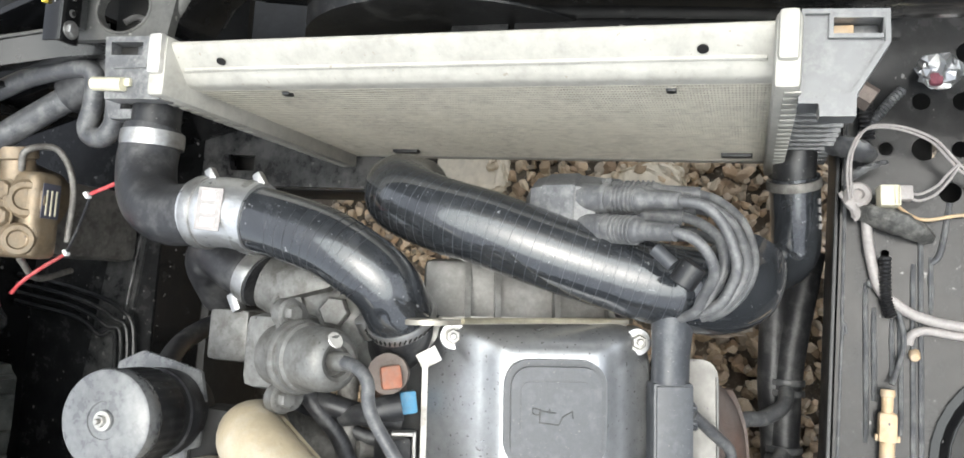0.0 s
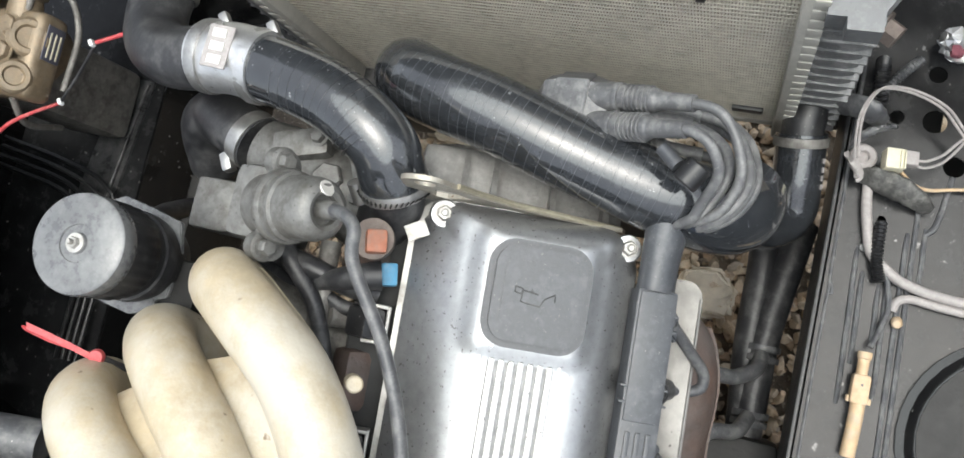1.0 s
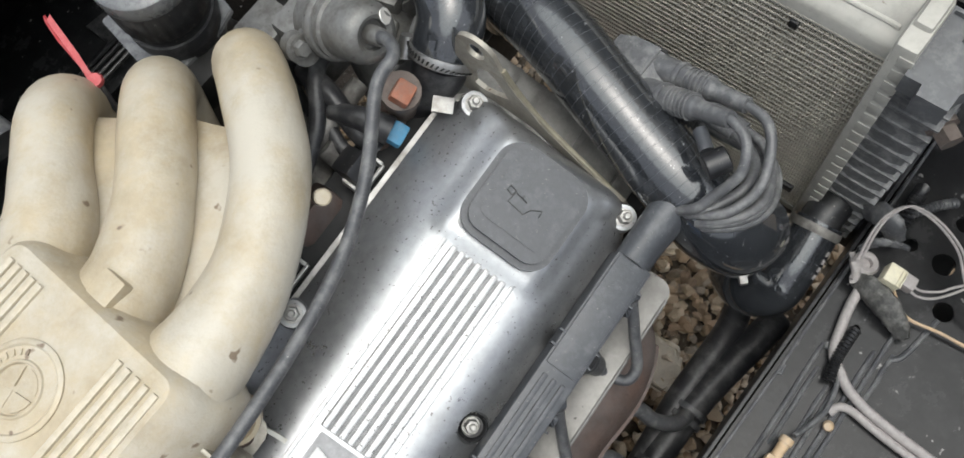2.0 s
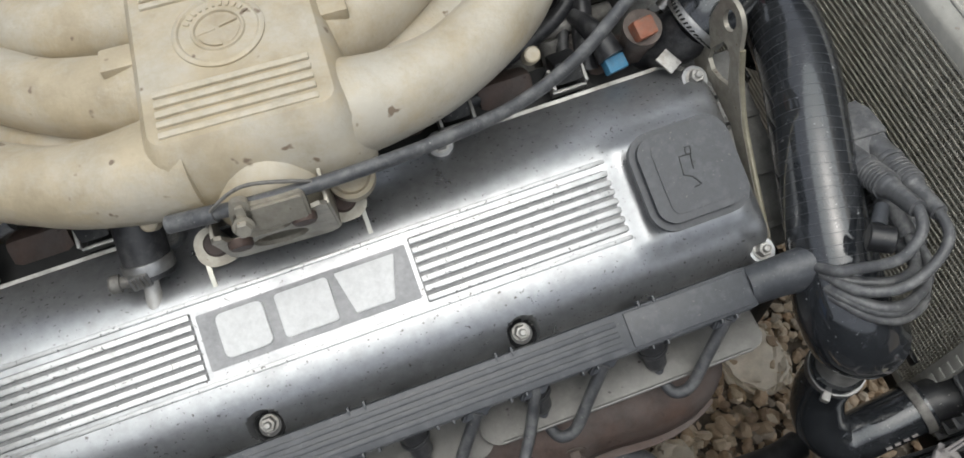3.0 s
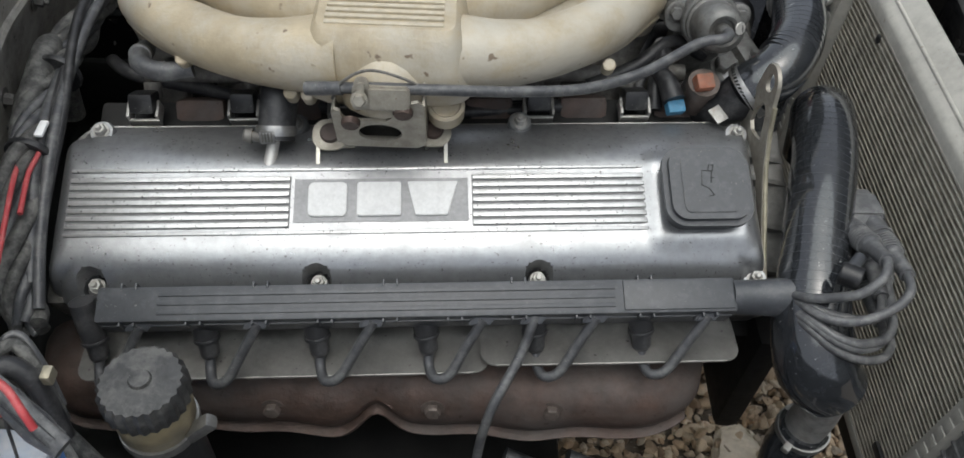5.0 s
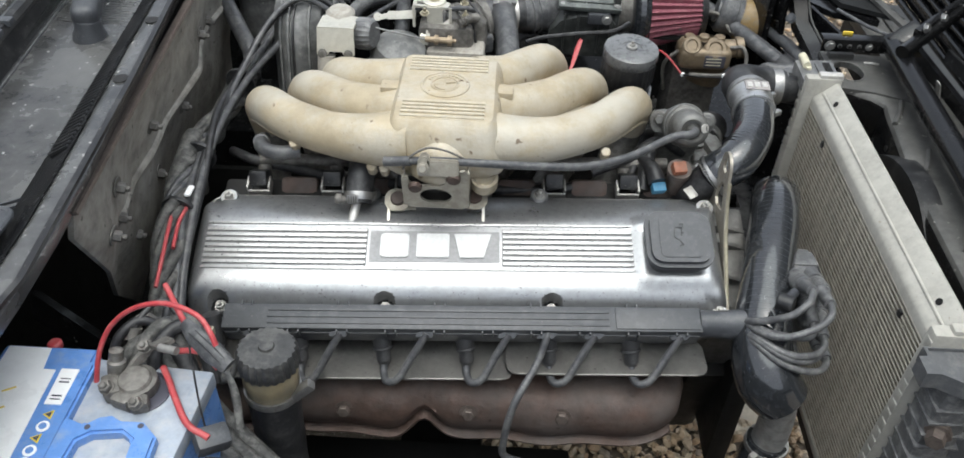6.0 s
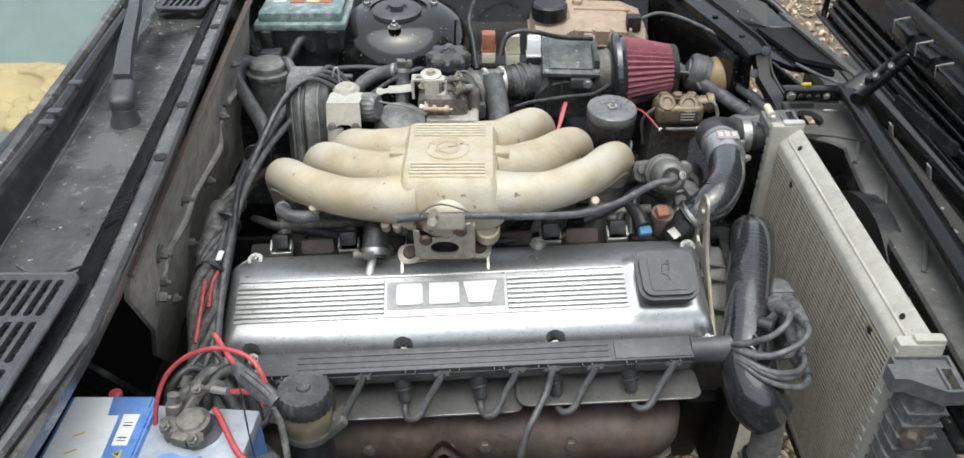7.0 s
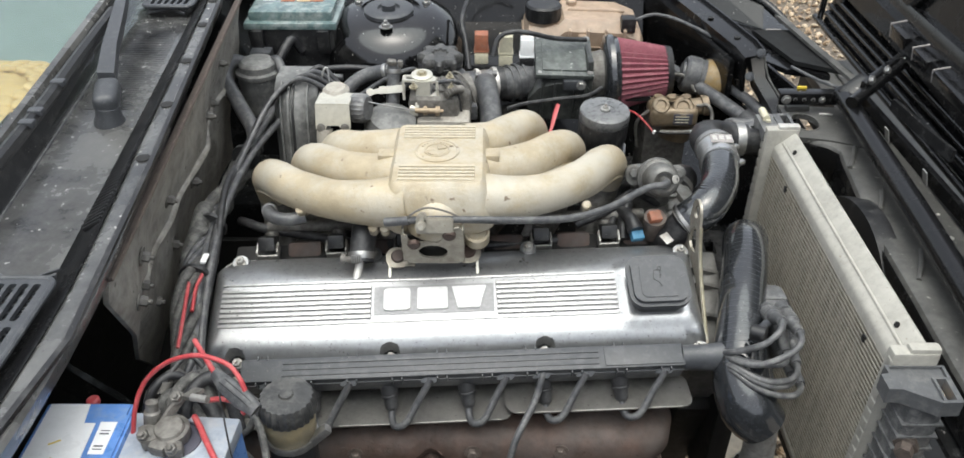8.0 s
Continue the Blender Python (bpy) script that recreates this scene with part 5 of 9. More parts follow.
for x, y, a in ((0.660, 0.31, 0.3), (0.655, 0.18, -0.4), (0.650, 0.03, 0.2)):
    part("cross_bead", pipe([(x - 0.016, y - 0.03, 0.7615), (x, y, 0.7628), (x + 0.016 * math.cos(a), y + 0.035, 0.7615)], 0.004, 8), M_GREYSHEET, cross)
part("latch_panel", one((0.775, 0.0, 0.725), (0.12, 1.5, 0.02), 0.004), M_GREYSHEET, body, "dusty grey latch panel")
for x, z, r in ((0.768, 0.745, 0.008),):
    part("front_rod", pipe([(x, -0.55, z), (x + 0.004, 0.0, z), (x + 0.01, 0.42, z)], r, 12), M_PLASTIC_BLACK, body)
part("corner_plate", prism([(0.588, 0.372), (0.640, 0.362), (0.705, 0.335), (0.715, 0.40), (0.705, 0.478), (0.588, 0.488)], 0.7555, 0.7650, holes=[circle(0.617, 0.424, 0.0225, 0.030, 22)]), M_GREYSHEET, body, "dust-greyed sheet-metal corner with a large oval hole", smooth=False)
part("hole_rim", pipe([(x, y, 0.7650) for x, y in (*circle(0.617, 0.424, 0.0235, 0.031, 22), (0.6405, 0.424))], 0.0016, 8, straight=True), M_GREYSHEET, body)
# near-black floor puts the hole's shade into its colour
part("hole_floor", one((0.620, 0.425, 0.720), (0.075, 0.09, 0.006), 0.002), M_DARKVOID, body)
part("hole_spring", pipe([(0.614, 0.420, 0.724), (0.618, 0.430, 0.738), (0.610, 0.436, 0.748)], 0.003, 8), M_STEEL, body)
part("corner_step", one((0.617, 0.472, 0.7680), (0.040, 0.014, 0.010), 0.002), M_GREYSHEET, body)
part("corner_lip", pipe([(0.650, 0.452, 0.7660), (0.664, 0.449, 0.7670), (0.672, 0.449, 0.7660)], 0.0022, 8), M_ALU, body, "chipped bright metal edge")
bar = part("latch_bar", one((0.632, 0.458, 0.7925), (0.112, 0.006, 0.022), 0.002), M_BODY, body, "black flat bar with holes")
part("bar_flange", one((0.632, 0.466, 0.8025), (0.112, 0.018, 0.003), 0.001), M_BODY, bar)
part("yellow_mark", one((0.618, 0.474, 0.806), (0.016, 0.004, 0.005), 0.001), M_YELLOW, bar, "small yellow paint mark")
for k, r in enumerate((0.0065, 0.0036, 0.0036, 0.0036, 0.0045)):
    if k % 4:
        part("bar_hole", turned([(r, 0), (r, 0.0008)], (0.588 + k * 0.0155, 0.4548, 0.7925), (0, -1, 0), 14), M_STEEL, bar)
        part("bar_hole_well", turned([(r * 0.7, 0), (r * 0.7, 0.0012)], (0.588 + k * 0.0155, 0.4548, 0.7915), (0, -1, 0), 12), M_DARKVOID, bar)
    else:
        part("bar_bolt", bolt(bmesh.new(), (0.588 + k * 0.0155, 0.4550, 0.7925), (0, -1, 0), r, 0.005, 1.3), M_STEEL, bar)
stay = part("hood_stay", pipe([(0.684, 0.462, 0.800), (0.683, 0.434, 0.800), (0.672, 0.241, 0.800), (0.664, 0.10, 0.800), (0.655, -0.05, 0.798), (0.64, -0.30, 0.79)], 0.0165, 18), M_HOOD, body, "black tubular hood stay")
part("stay_knuckle", one((0.700, 0.452, 0.812), (0.05, 0.03, 0.03), 0.006, Euler((0.2, -0.5, 0.4)).to_matrix()), M_BODY, stay)
part("stay_link", pipe([(0.668, 0.385, 0.822), (0.735, 0.445, 0.834), (0.80, 0.505, 0.845)], 0.011, 12), M_BODY, stay)
part("stay_link", one((0.745, 0.462, 0.842), (0.14, 0.012, 0.022), 0.003, Euler((0, -0.1, 0.75)).to_matrix()), M_BODY, stay)
for d in (-0.04, 0.0, 0.045):
    part("link_bolt", bolt(bmesh.new(), (0.745 + d, 0.462 + 0.93 * d - 0.008, 0.848), (0.6, -0.7, 0.4), 0.006, 0.006, 1.3), M_STEEL, stay)
rail_b = part("hood_rail", arm([(0.806, 0.90, 0.872), (0.806, 0.571, 0.870), (0.803, 0.30, 0.856), (0.800, -0.3, 0.843), (0.800, -0.7, 0.838)], (0.2, 0, 1), 0.024, 0.034), M_HOOD, body, "glossy black square rail on the hood's edge")
for y0, y1, z in ((0.570, 0.508, 0.8685), (0.474, 0.420, 0.8645), (0.394, 0.20, 0.8575)):
    pad = part("rail_pad", one((0.8045, (y0 + y1) / 2, z), (0.028, y0 - y1, 0.038), 0.004, Euler((0.045, -0.2, 0)).to_matrix()), M_HOOD, rail_b, "black rubber pad with a pale end")
    # thin pale strip across the end of each pad
    part("worn_end", one((0.8040, y0 - 0.001, z + 0.0415 * (y0 - y1) / 2 + 0.001), (0.0285, 0.0030, 0.0385), 0.0012, Euler((0.045, -0.2, 0)).to_matrix()), M_WIRE, pad, "pale strip at the pad's end")
seal = part("seal_channel", arm([(0.728, 0.470, 0.786), (0.736, 0.300, 0.783), (0.746, 0.100, 0.779), (0.752, -0.30, 0.768)], (0, 0, 1), 0.010, 0.020), M_HOOD, body, "black rubber-edged sealing channel")
for y in (0.345, 0.215, 0.07):
    part("seal_clip", slab([(0.740 - 0.045 * y - 0.006, y + 0.007, 0.797), (0.740 - 0.045 * y - 0.006, y - 0.007, 0.797), (0.740 - 0.045 * y, y - 0.009, 0.776), (0.740 - 0.045 * y, y + 0.005, 0.776)], 0.002), M_ALU, seal, "pale bent sheet-metal clip")
part("catch_bar", arm([(0.742, 0.395, 0.815), (0.756, 0.31, 0.812), (0.770, 0.235, 0.810)], (0, 0, 1), 0.006, 0.020), M_BODY_GREY, body, "grey-black flat catch bar")
for x, y, r in ((0.718, 0.165, 0.006), (0.744, 0.13, 0.005), (0.736, 0.08, 0.004), (0.752, 0.19, 0.003)):
    part("paint_chip", turned([(r, 0), (r * 0.8, 0.0012), (r * 0.3, 0.0014)], (x, y, 0.7350), (0, 0, 1), 7), M_ALU_LIGHT, body, "bare bright chip")
part("fender_beam", slab([(0.430, 0.97, 0.815), (0.535, 0.60, 0.80), (0.54, 0.60, 0.66), (0.435, 0.97, 0.66)], 0.012, 0.002), M_BODY, body, "black folded sheet-metal fender beam")
part("fender_beam_top", arm([(0.445, 0.975, 0.824), (0.512, 0.755, 0.818), (0.555, 0.62, 0.812), (0.564, 0.585, 0.806)], (0.95, 0.3, 0.05), 0.022, 0.044), M_BODY, body, "black folded sheet-metal fender beam")
part("beam_leg", arm([(0.566, 0.590, 0.808), (0.572, 0.560, 0.775), (0.586, 0.500, 0.755), (0.592, 0.450, 0.742)], (0.95, 0.3, 0.1), 0.018, 0.026), M_HOOD, body, "black folded leg of the fender beam")
part("leg_edge", pipe([(0.581, 0.590, 0.818), (0.587, 0.555, 0.786), (0.600, 0.498, 0.766), (0.606, 0.450, 0.752)], 0.0018, 8), M_GREYSHEET, body)
part("leg_panel", slab([(0.592, 0.585, 0.800), (0.632, 0.500, 0.785), (0.634, 0.500, 0.68), (0.594, 0.585, 0.68)], 0.006), M_HOOD, body, "black sheet behind the beam's leg")
for x, y, z in ((0.553, 0.560, 0.786), (0.574, 0.585, 0.821)):
    part("beam_bolt", bolt(bmesh.new(), (x, y, z), (-0.5, -0.8, 0.4), 0.006, 0.005, 1.4), M_PLASTIC, body)
part("beam_lip", arm([(0.467, 0.980, 0.838), (0.534, 0.762, 0.831), (0.575, 0.625, 0.825), (0.584, 0.588, 0.818)], (0, 0, 1), 0.003, 0.010), M_BODY, body)
for x, y, z in ((0.513, 0.735, 0.8295), (0.545, 0.648, 0.8252)):
    part("beam_hole", turned([(0.006, 0), (0.006, 0.0012)], (x, y, z), (0, 0.03, 1), 12), M_DARKVOID, body)
part("headlamp_panel", slab([(0.595, 0.721, 0.803), (0.681, 0.721, 0.803), (0.723, 0.523, 0.803), (0.634, 0.574, 0.803)], 0.008), M_MATT, body, "flat matt black headlamp support panel")
part("panel_patch", one((0.640, 0.722, 0.806), (0.030, 0.022, 0.004), 0.001), M_WIRE, body, "pale dusty pad on the panel's edge")
part("panel_flange", arm([(0.652, 0.80, 0.822), (0.684, 0.62, 0.818), (0.717, 0.468, 0.812)], (1, 0.3, 0), 0.006, 0.014), M_GREYSHEET, body, "grey folded panel flange")
part("panel_rod", pipe([(0.625, 0.560, 0.806), (0.665, 0.505, 0.802), (0.705, 0.470, 0.800)], 0.003, 8), M_RUBBER_GREY, body)
BEAM = [(0.430, 0.980), (0.497, 0.758), (0.540, 0.615), (0.550, 0.580)]
for (ax, ay), (bx, by) in zip(BEAM, BEAM[1:]):
    part("beam_web", slab([(ax, ay, 0.812), (bx, by, 0.802), (bx + 0.02, by, 0.60), (ax + 0.02, ay, 0.60)], 0.006), M_BODY, body)
part("wheel_arch_top", loft([[Vector((x, y, z)) for y, z in ((ya, 0.790), (ya, 0.800), (yb, 0.800), (yb, 0.790))] for x, ya, yb in ((0.440, 0.985, 1.10), (0.500, 0.780, 1.08), (0.560, 0.640, 1.06), (0.620, 0.560, 1.00), (0.664, 0.545, 0.93), (0.690, 0.535, 0.86))]), M_HOOD, body, "black inner fender sheet")
part("arch_lip", pipe([(0.470, 0.985, 0.838), (0.530, 0.905, 0.852), (0.585, 0.850, 0.850), (0.635, 0.800, 0.836), (0.668, 0.760, 0.815)], 0.009, 12), M_BODY, body, "rolled black fender edge")
part("arch_flange", slab([(0.530, 0.905, 0.850), (0.635, 0.800, 0.834), (0.625, 0.745, 0.800), (0.520, 0.850, 0.802)], 0.004), M_BODY, body)
part("fender_top", slab([(0.45, 0.95, 0.835), (0.46, 1.02, 0.85), (-0.8, 1.02, 0.90), (-0.8, 0.96, 0.89)], 0.006), M_BODY, body)
part("air_guide", prism([(0.590, -0.24), (0.590, 0.105), (0.600, 0.125), (0.620, 0.120), (0.66, 0.10), (0.72, 0.10), (0.72, -0.24)], 0.690, 0.698, holes=[[(0.600, 0.070), (0.622, 0.070), (0.622, 0.064), (0.600, 0.064)]]), M_BODY_GREY, body, "grey-black sheet behind the radiator", smooth=False)
part("lower_crossmember", prism([(0.500, 0.300), (0.575, 0.285), (0.590, 0.66), (0.500, 0.66)], 0.405, 0.420, holes=[[(0.520, 0.501), (0.541, 0.501), (0.542, 0.543), (0.521, 0.537)]]), M_CORNER, body, "dusty black lower crossmember with a square hole")
part("lower_crossmember_web", one((0.545, 0.47, 0.33), (0.09, 0.36, 0.10), 0.006), M_DARKVOID, body)
part("radiator_support", one((0.592, 0.08, 0.372), (0.055, 0.68, 0.060), 0.008), M_DARKVOID, body, "dark lower radiator support")
# added near-black floor, shade by colour, hides the gravel below
part("undertray", one((0.69, 0.0, 0.40), (0.20, 1.3, 0.01), 0.002), M_DARKVOID, body)
part("front_leg", slab([(0.552, 0.60, 0.72), (0.590, 0.46, 0.72), (0.592, 0.46, 0.45), (0.555, 0.60, 0.45)], 0.01), M_HOOD, body)
# near-black sheets stand in for the shade inside the headlamp well
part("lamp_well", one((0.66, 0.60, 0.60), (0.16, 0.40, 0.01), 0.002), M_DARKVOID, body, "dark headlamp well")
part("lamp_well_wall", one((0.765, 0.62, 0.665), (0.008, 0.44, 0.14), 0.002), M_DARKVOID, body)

hood = part("hood", slab([(0.80, 0.885, 0.765), (0.80, -0.80, 0.765), (1.08, -0.80, 1.80), (1.08, 0.95, 1.80)], 0.012), M_HOOD, body, "open black hood, inner side with ribs")
for z, h, d in ((0.885, 0.050, 0.030), (1.02, 0.045, 0.026), (1.25, 0.05, 0.03)):
    part("hood_rib", one((0.797 + 0.27 * (z - 0.765), 0.02, z), (d, 1.62, h), 0.012, Euler((0, 0.26, 0)).to_matrix()), M_HOOD, hood)
for k, z in enumerate((0.790, 0.806, 0.824, 0.842)):
    x = 0.790 + 0.27 * (z - 0.765)
    part("hood_bead", pipe([(x, 0.868 + 0.1 * (z - 0.79), z), (x, 0.55, z - 0.001), (x, 0.10, z), (x, -0.70, z)], 0.0042 if k % 2 else 0.0062, 10), M_BODY, hood, "glossy black folded bead")
for y, tilt in ((0.84, 0.0), (0.55, 0.5), (0.22, -0.5), (-0.1, 0.5), (-0.4, -0.5)):
    part("hood_rib", one((0.862, y, 1.02), (0.020, 0.05, 0.42), 0.009, Euler((tilt, 0.26, 0)).to_matrix()), M_HOOD, hood)
part("hood_lip", pipe([(0.80, 0.925, 0.98), (0.796, 0.895, 0.82), (0.792, 0.884, 0.772), (0.790, 0.860, 0.766), (0.79, 0.3, 0.765), (0.79, -0.8, 0.765)], 0.0065, 12), M_BODY, hood, "rolled glossy black hood edge")

# ---- cowl, windscreen, wiper ----
LINES = ((0.0, -0.334, -0.112), (0.15, -0.357, -0.108), (0.30, -0.392, -0.092), (0.88, -0.499, -0.105), (1.0, -0.512, -0.105))


def cowl_x(y, k):
    """The cowl's lines, from the engine side (0) to the glass (1), spread towards the far side."""
    ks = [a for a, b, c in LINES]
    return float(np.interp(k, ks, [b for a, b, c in LINES]) + np.interp(k, ks, [c for a, b, c in LINES]) * y) - 0.31 * max(0.0, -0.15 - y) ** 2


prof = ((-0.03, 0.917), (0.0, 0.926), (0.02, 0.930), (0.13, 0.930), (0.16, 0.926), (0.29, 0.906), (0.33, 0.903), (0.60, 0.902), (0.86, 0.903), (0.90, 0.912), (0.97, 0.948), (1.0, 0.955), (1.06, 0.957), (1.08, 0.94))
rings = []
for i in range(25):
    y = -0.75 + i * 0.075
    top = [Vector((cowl_x(y, min(max(k, 0), 1)) + (-0.002 if k < 0 else -0.13 * max(0, k - 1)), y, z)) for k, z in prof]
    rings.append(top + [p + Vector((-0.004, 0, -0.012)) for p in reversed(top)])
cowl = part("cowl_panel", loft(rings), M_COWL, body, "black dusty plastic cowl panel below the windscreen")
part("cowl_edge_seal", arm([(cowl_x(y, 0.0) + 0.002, y, 0.9335) for y in (-0.75, -0.3, 0.0, 0.3, 0.6, 1.0)], (1, 0, 0), 0.004, 0.006), M_PLASTIC_BLACK, cowl, "thin black edge seal")
part("cowl_crease", pipe([(cowl_x(y, 0.85), y, 0.9035) for y in (-0.3, 0.0, 0.3, 0.6)], 0.0018, 6), M_RUBBER_GREY, cowl)
SLOPE = ((0.165, 0.9268), (0.20, 0.9215), (0.245, 0.9140), (0.285, 0.9085), (0.315, 0.9052))
rings = []
for i in range(25):
    y = -0.75 + i * 0.075
    band_top = [Vector((cowl_x(y, k) + 0.0010, y, z + 0.0012)) for k, z in SLOPE]
    rings.append(band_top + [p + Vector((-0.001, 0, -0.003)) for p in reversed(band_top)])
part("cowl_valley", loft(rings), M_HOOD, cowl, "glossy black sloping step of the cowl")
STEP = ((0.872, 0.9050), (0.90, 0.9130), (0.935, 0.9310), (0.968, 0.9478))
rings = []
for i in range(25):
    y = -0.75 + i * 0.075
    band_top = [Vector((cowl_x(y, k) + 0.0012, y, z + 0.0010)) for k, z in STEP]
    rings.append(band_top + [p + Vector((-0.001, 0, -0.003)) for p in reversed(band_top)])
part("cowl_rear_step", loft(rings), M_PLASTIC_BLACK, cowl, "dark upright step below the glass")
for i in range(100):
    y = -0.10 + i * 0.0078
    part("cowl_tooth", one((cowl_x(y, 0.235), y, 0.9168), (0.026, 0.0036, 0.004), 0.0012, Euler((0, radians(-30), 0)).to_matrix()), M_PLASTIC_BLACK, cowl)
for i in range(60):
    y = 0.20 + i * 0.007
    part("cowl_ridge", one((cowl_x(y, 0.58), y, 0.9026), (0.084, 0.0022, 0.0016), 0.0006), M_COWL, cowl)
for y in (0.02, 0.16, 0.30, 0.44, 0.55):
    part("cowl_plug", turned([(0.0085, 0), (0.0085, 0.0012), (0.007, 0.0016)], (cowl_x(y, 0.075), y, 0.9303), (0, 0, 1), 18), M_DARKVOID, cowl)


def grille(cx, cy, w, d, n, m):
    """A moulded vent: a plate with m rows of long slots, crossed thin bars behind them, over a dark well."""
    slots = []
    for j in range(m):
        y0, y1 = cy - d / 2 + 0.010 + j * (d - 0.012) / m, cy - d / 2 + 0.002 + (j + 1) * (d - 0.012) / m
        for i in range(n):
            x0 = cx - w / 2 + 0.008 + i * (w - 0.016) / n
            slots.append(rounded(x0 + 0.0022, x0 + (w - 0.016) / n - 0.0022, y0, y1, 0.0030, 3))
    g = part("vent_grille", prism([(cx + x, cy + y) for x, y in rounded(-w / 2, w / 2, -d / 2, d / 2, 0.012)], 0.919, 0.924, holes=slots), M_PLASTIC, cowl, "black plastic louvre grille", smooth=False)
    part("grille_frame", pipe([(cx + x, cy + y, 0.9225) for x, y in (*rounded(-w / 2, w / 2, -d / 2, d / 2, 0.012), (w / 2, d / 2 - 0.012))], 0.0032, 8, straight=True), M_PLASTIC, g)
    # near-black sheet paints the shade below the louvres
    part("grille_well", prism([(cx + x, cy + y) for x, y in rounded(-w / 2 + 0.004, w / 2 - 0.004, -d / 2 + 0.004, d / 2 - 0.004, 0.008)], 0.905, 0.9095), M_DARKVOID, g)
    for i in range(int(d / 0.011)):
        for turn in (0.62, -0.62):
            part("cross_bar", one((cx, cy - d / 2 + 0.012 + i * 0.011, 0.9150), (w * 0.98, 0.0016, 0.0030), 0, Euler((0, 0, turn)).to_matrix()), M_PLASTIC, g)


grille(-0.405, -0.300, 0.088, 0.20, 6, 3)
grille(-0.487, 0.60, 0.085, 0.12, 6, 2)
GLASS = [Vector((cowl_x(-0.75, 1.0) - 0.004, -0.75, 0.955)), Vector((cowl_x(1.0, 1.0) - 0.004, 1.0, 0.955)), Vector((-1.40, 0.95, 1.42))]
flat = (GLASS[1] - GLASS[0]).cross(GLASS[2] - GLASS[0])
GLASS.append(Vector((GLASS[0].x - flat.z * (1.42 - 0.955) / flat.x, -0.75, 1.42)))
GLASS[0], GLASS[1] = GLASS[0] + (GLASS[0] - GLASS[3]).normalized() * 0.085, GLASS[1] + (GLASS[1] - GLASS[2]).normalized() * 0.085
screen = part("windscreen", slab(GLASS, 0.005), G_SCREEN, body, "dusty green-tinted windscreen glass")
screen.visible_shadow = False
part("dashboard", slab([(-0.50, -0.8, 0.885), (-0.64, 1.0, 0.885), (-1.35, 1.0, 0.93), (-1.25, -0.8, 0.93)], 0.02), M_DASH, body, "grey-green dashboard top")
part("roof", slab([(-1.30, -0.78, 1.42), (-1.40, 0.98, 1.42), (-2.4, 0.98, 1.45), (-2.4, -0.78, 1.45)], 0.02), M_BODY, body)
ornament = thing("gold_ornament", (-0.665, 0.262, 0.89), "round gilt ornament with scalloped rim lying behind the windscreen", "ornament")
part("disc", turned([(0.112, -0.004), (0.110, 0.0), (0.085, 0.001), (0.085, 0.006), (0.06, 0.012), (0.055, 0.008), (0.04, 0.010), (0.03, 0.016), (0.001, 0.018)], (-0.665, 0.262, 0.893), (0.15, 0, 1), 40), M_GOLD, ornament)
for ringr, n, z, r in ((0.104, 24, 0.893, 0.0150), (0.084, 20, 0.8975, 0.0140), (0.065, 16, 0.9020, 0.0130)):
    for k in range(n):
        a = 2 * math.pi * k / n
        part("petal", turned([(r, -0.002), (r * 0.97, 0.0015), (r * 0.80, 0.0040), (r * 0.45, 0.0052), (0.001, 0.0056)], (-0.665 + ringr * math.cos(a), 0.262 + ringr * math.sin(a), z), (0.35 * math.cos(a), 0.35 * math.sin(a), 1), 16), M_GOLD, ornament)

wiper = thing("windscreen_wiper", (-0.44, 0.12, 0.93), "dark grey windscreen wiper arm with capped pivot", "wiper")
WIPE = Matrix.Translation((-0.010, 0.040, 0.0))
part("pivot", turned([(0.021, -0.012), (0.020, -0.006), (0.017, 0.0), (0.016, 0.014)], (-0.437, 0.122, 0.913), (0.1, 0, 1), 24), M_PLASTIC, wiper, frame=WIPE)
part("pivot_cap", one((-0.440, 0.138, 0.934), (0.032, 0.058, 0.030), 0.012, Euler((0.15, 0, 0.22)).to_matrix(), 3), M_PLASTIC, wiper, frame=WIPE)
part("arm", loft([[Vector((x + sx * w, y, z + sz * 0.008)) for sx, sz in ((1, -1), (1, 1), (-1, 1), (-1, -1))] for x, y, z, w in ((-0.447, 0.165, 0.948, 0.012), (-0.462, 0.23, 0.962, 0.0105), (-0.492, 0.36, 0.972, 0.0085), (-0.535, 0.52, 0.985, 0.007))]), M_PLASTIC, wiper, frame=WIPE)
part("blade", pipe([(-0.505, 0.36, 0.968), (-0.492, 0.20, 0.967), (-0.478, 0.05, 0.966), (-0.468, -0.10, 0.966), (-0.46, -0.24, 0.966)], 0.0088, 8), M_PLASTIC_BLACK, wiper, frame=WIPE)
for y in (-0.01, 0.10, 0.02):
    part("blade_clip", one((-0.4705 - 0.085 * (y - 0.0), y, 0.972), (0.018, 0.012, 0.008), 0.002), M_PLASTIC, wiper, frame=WIPE)

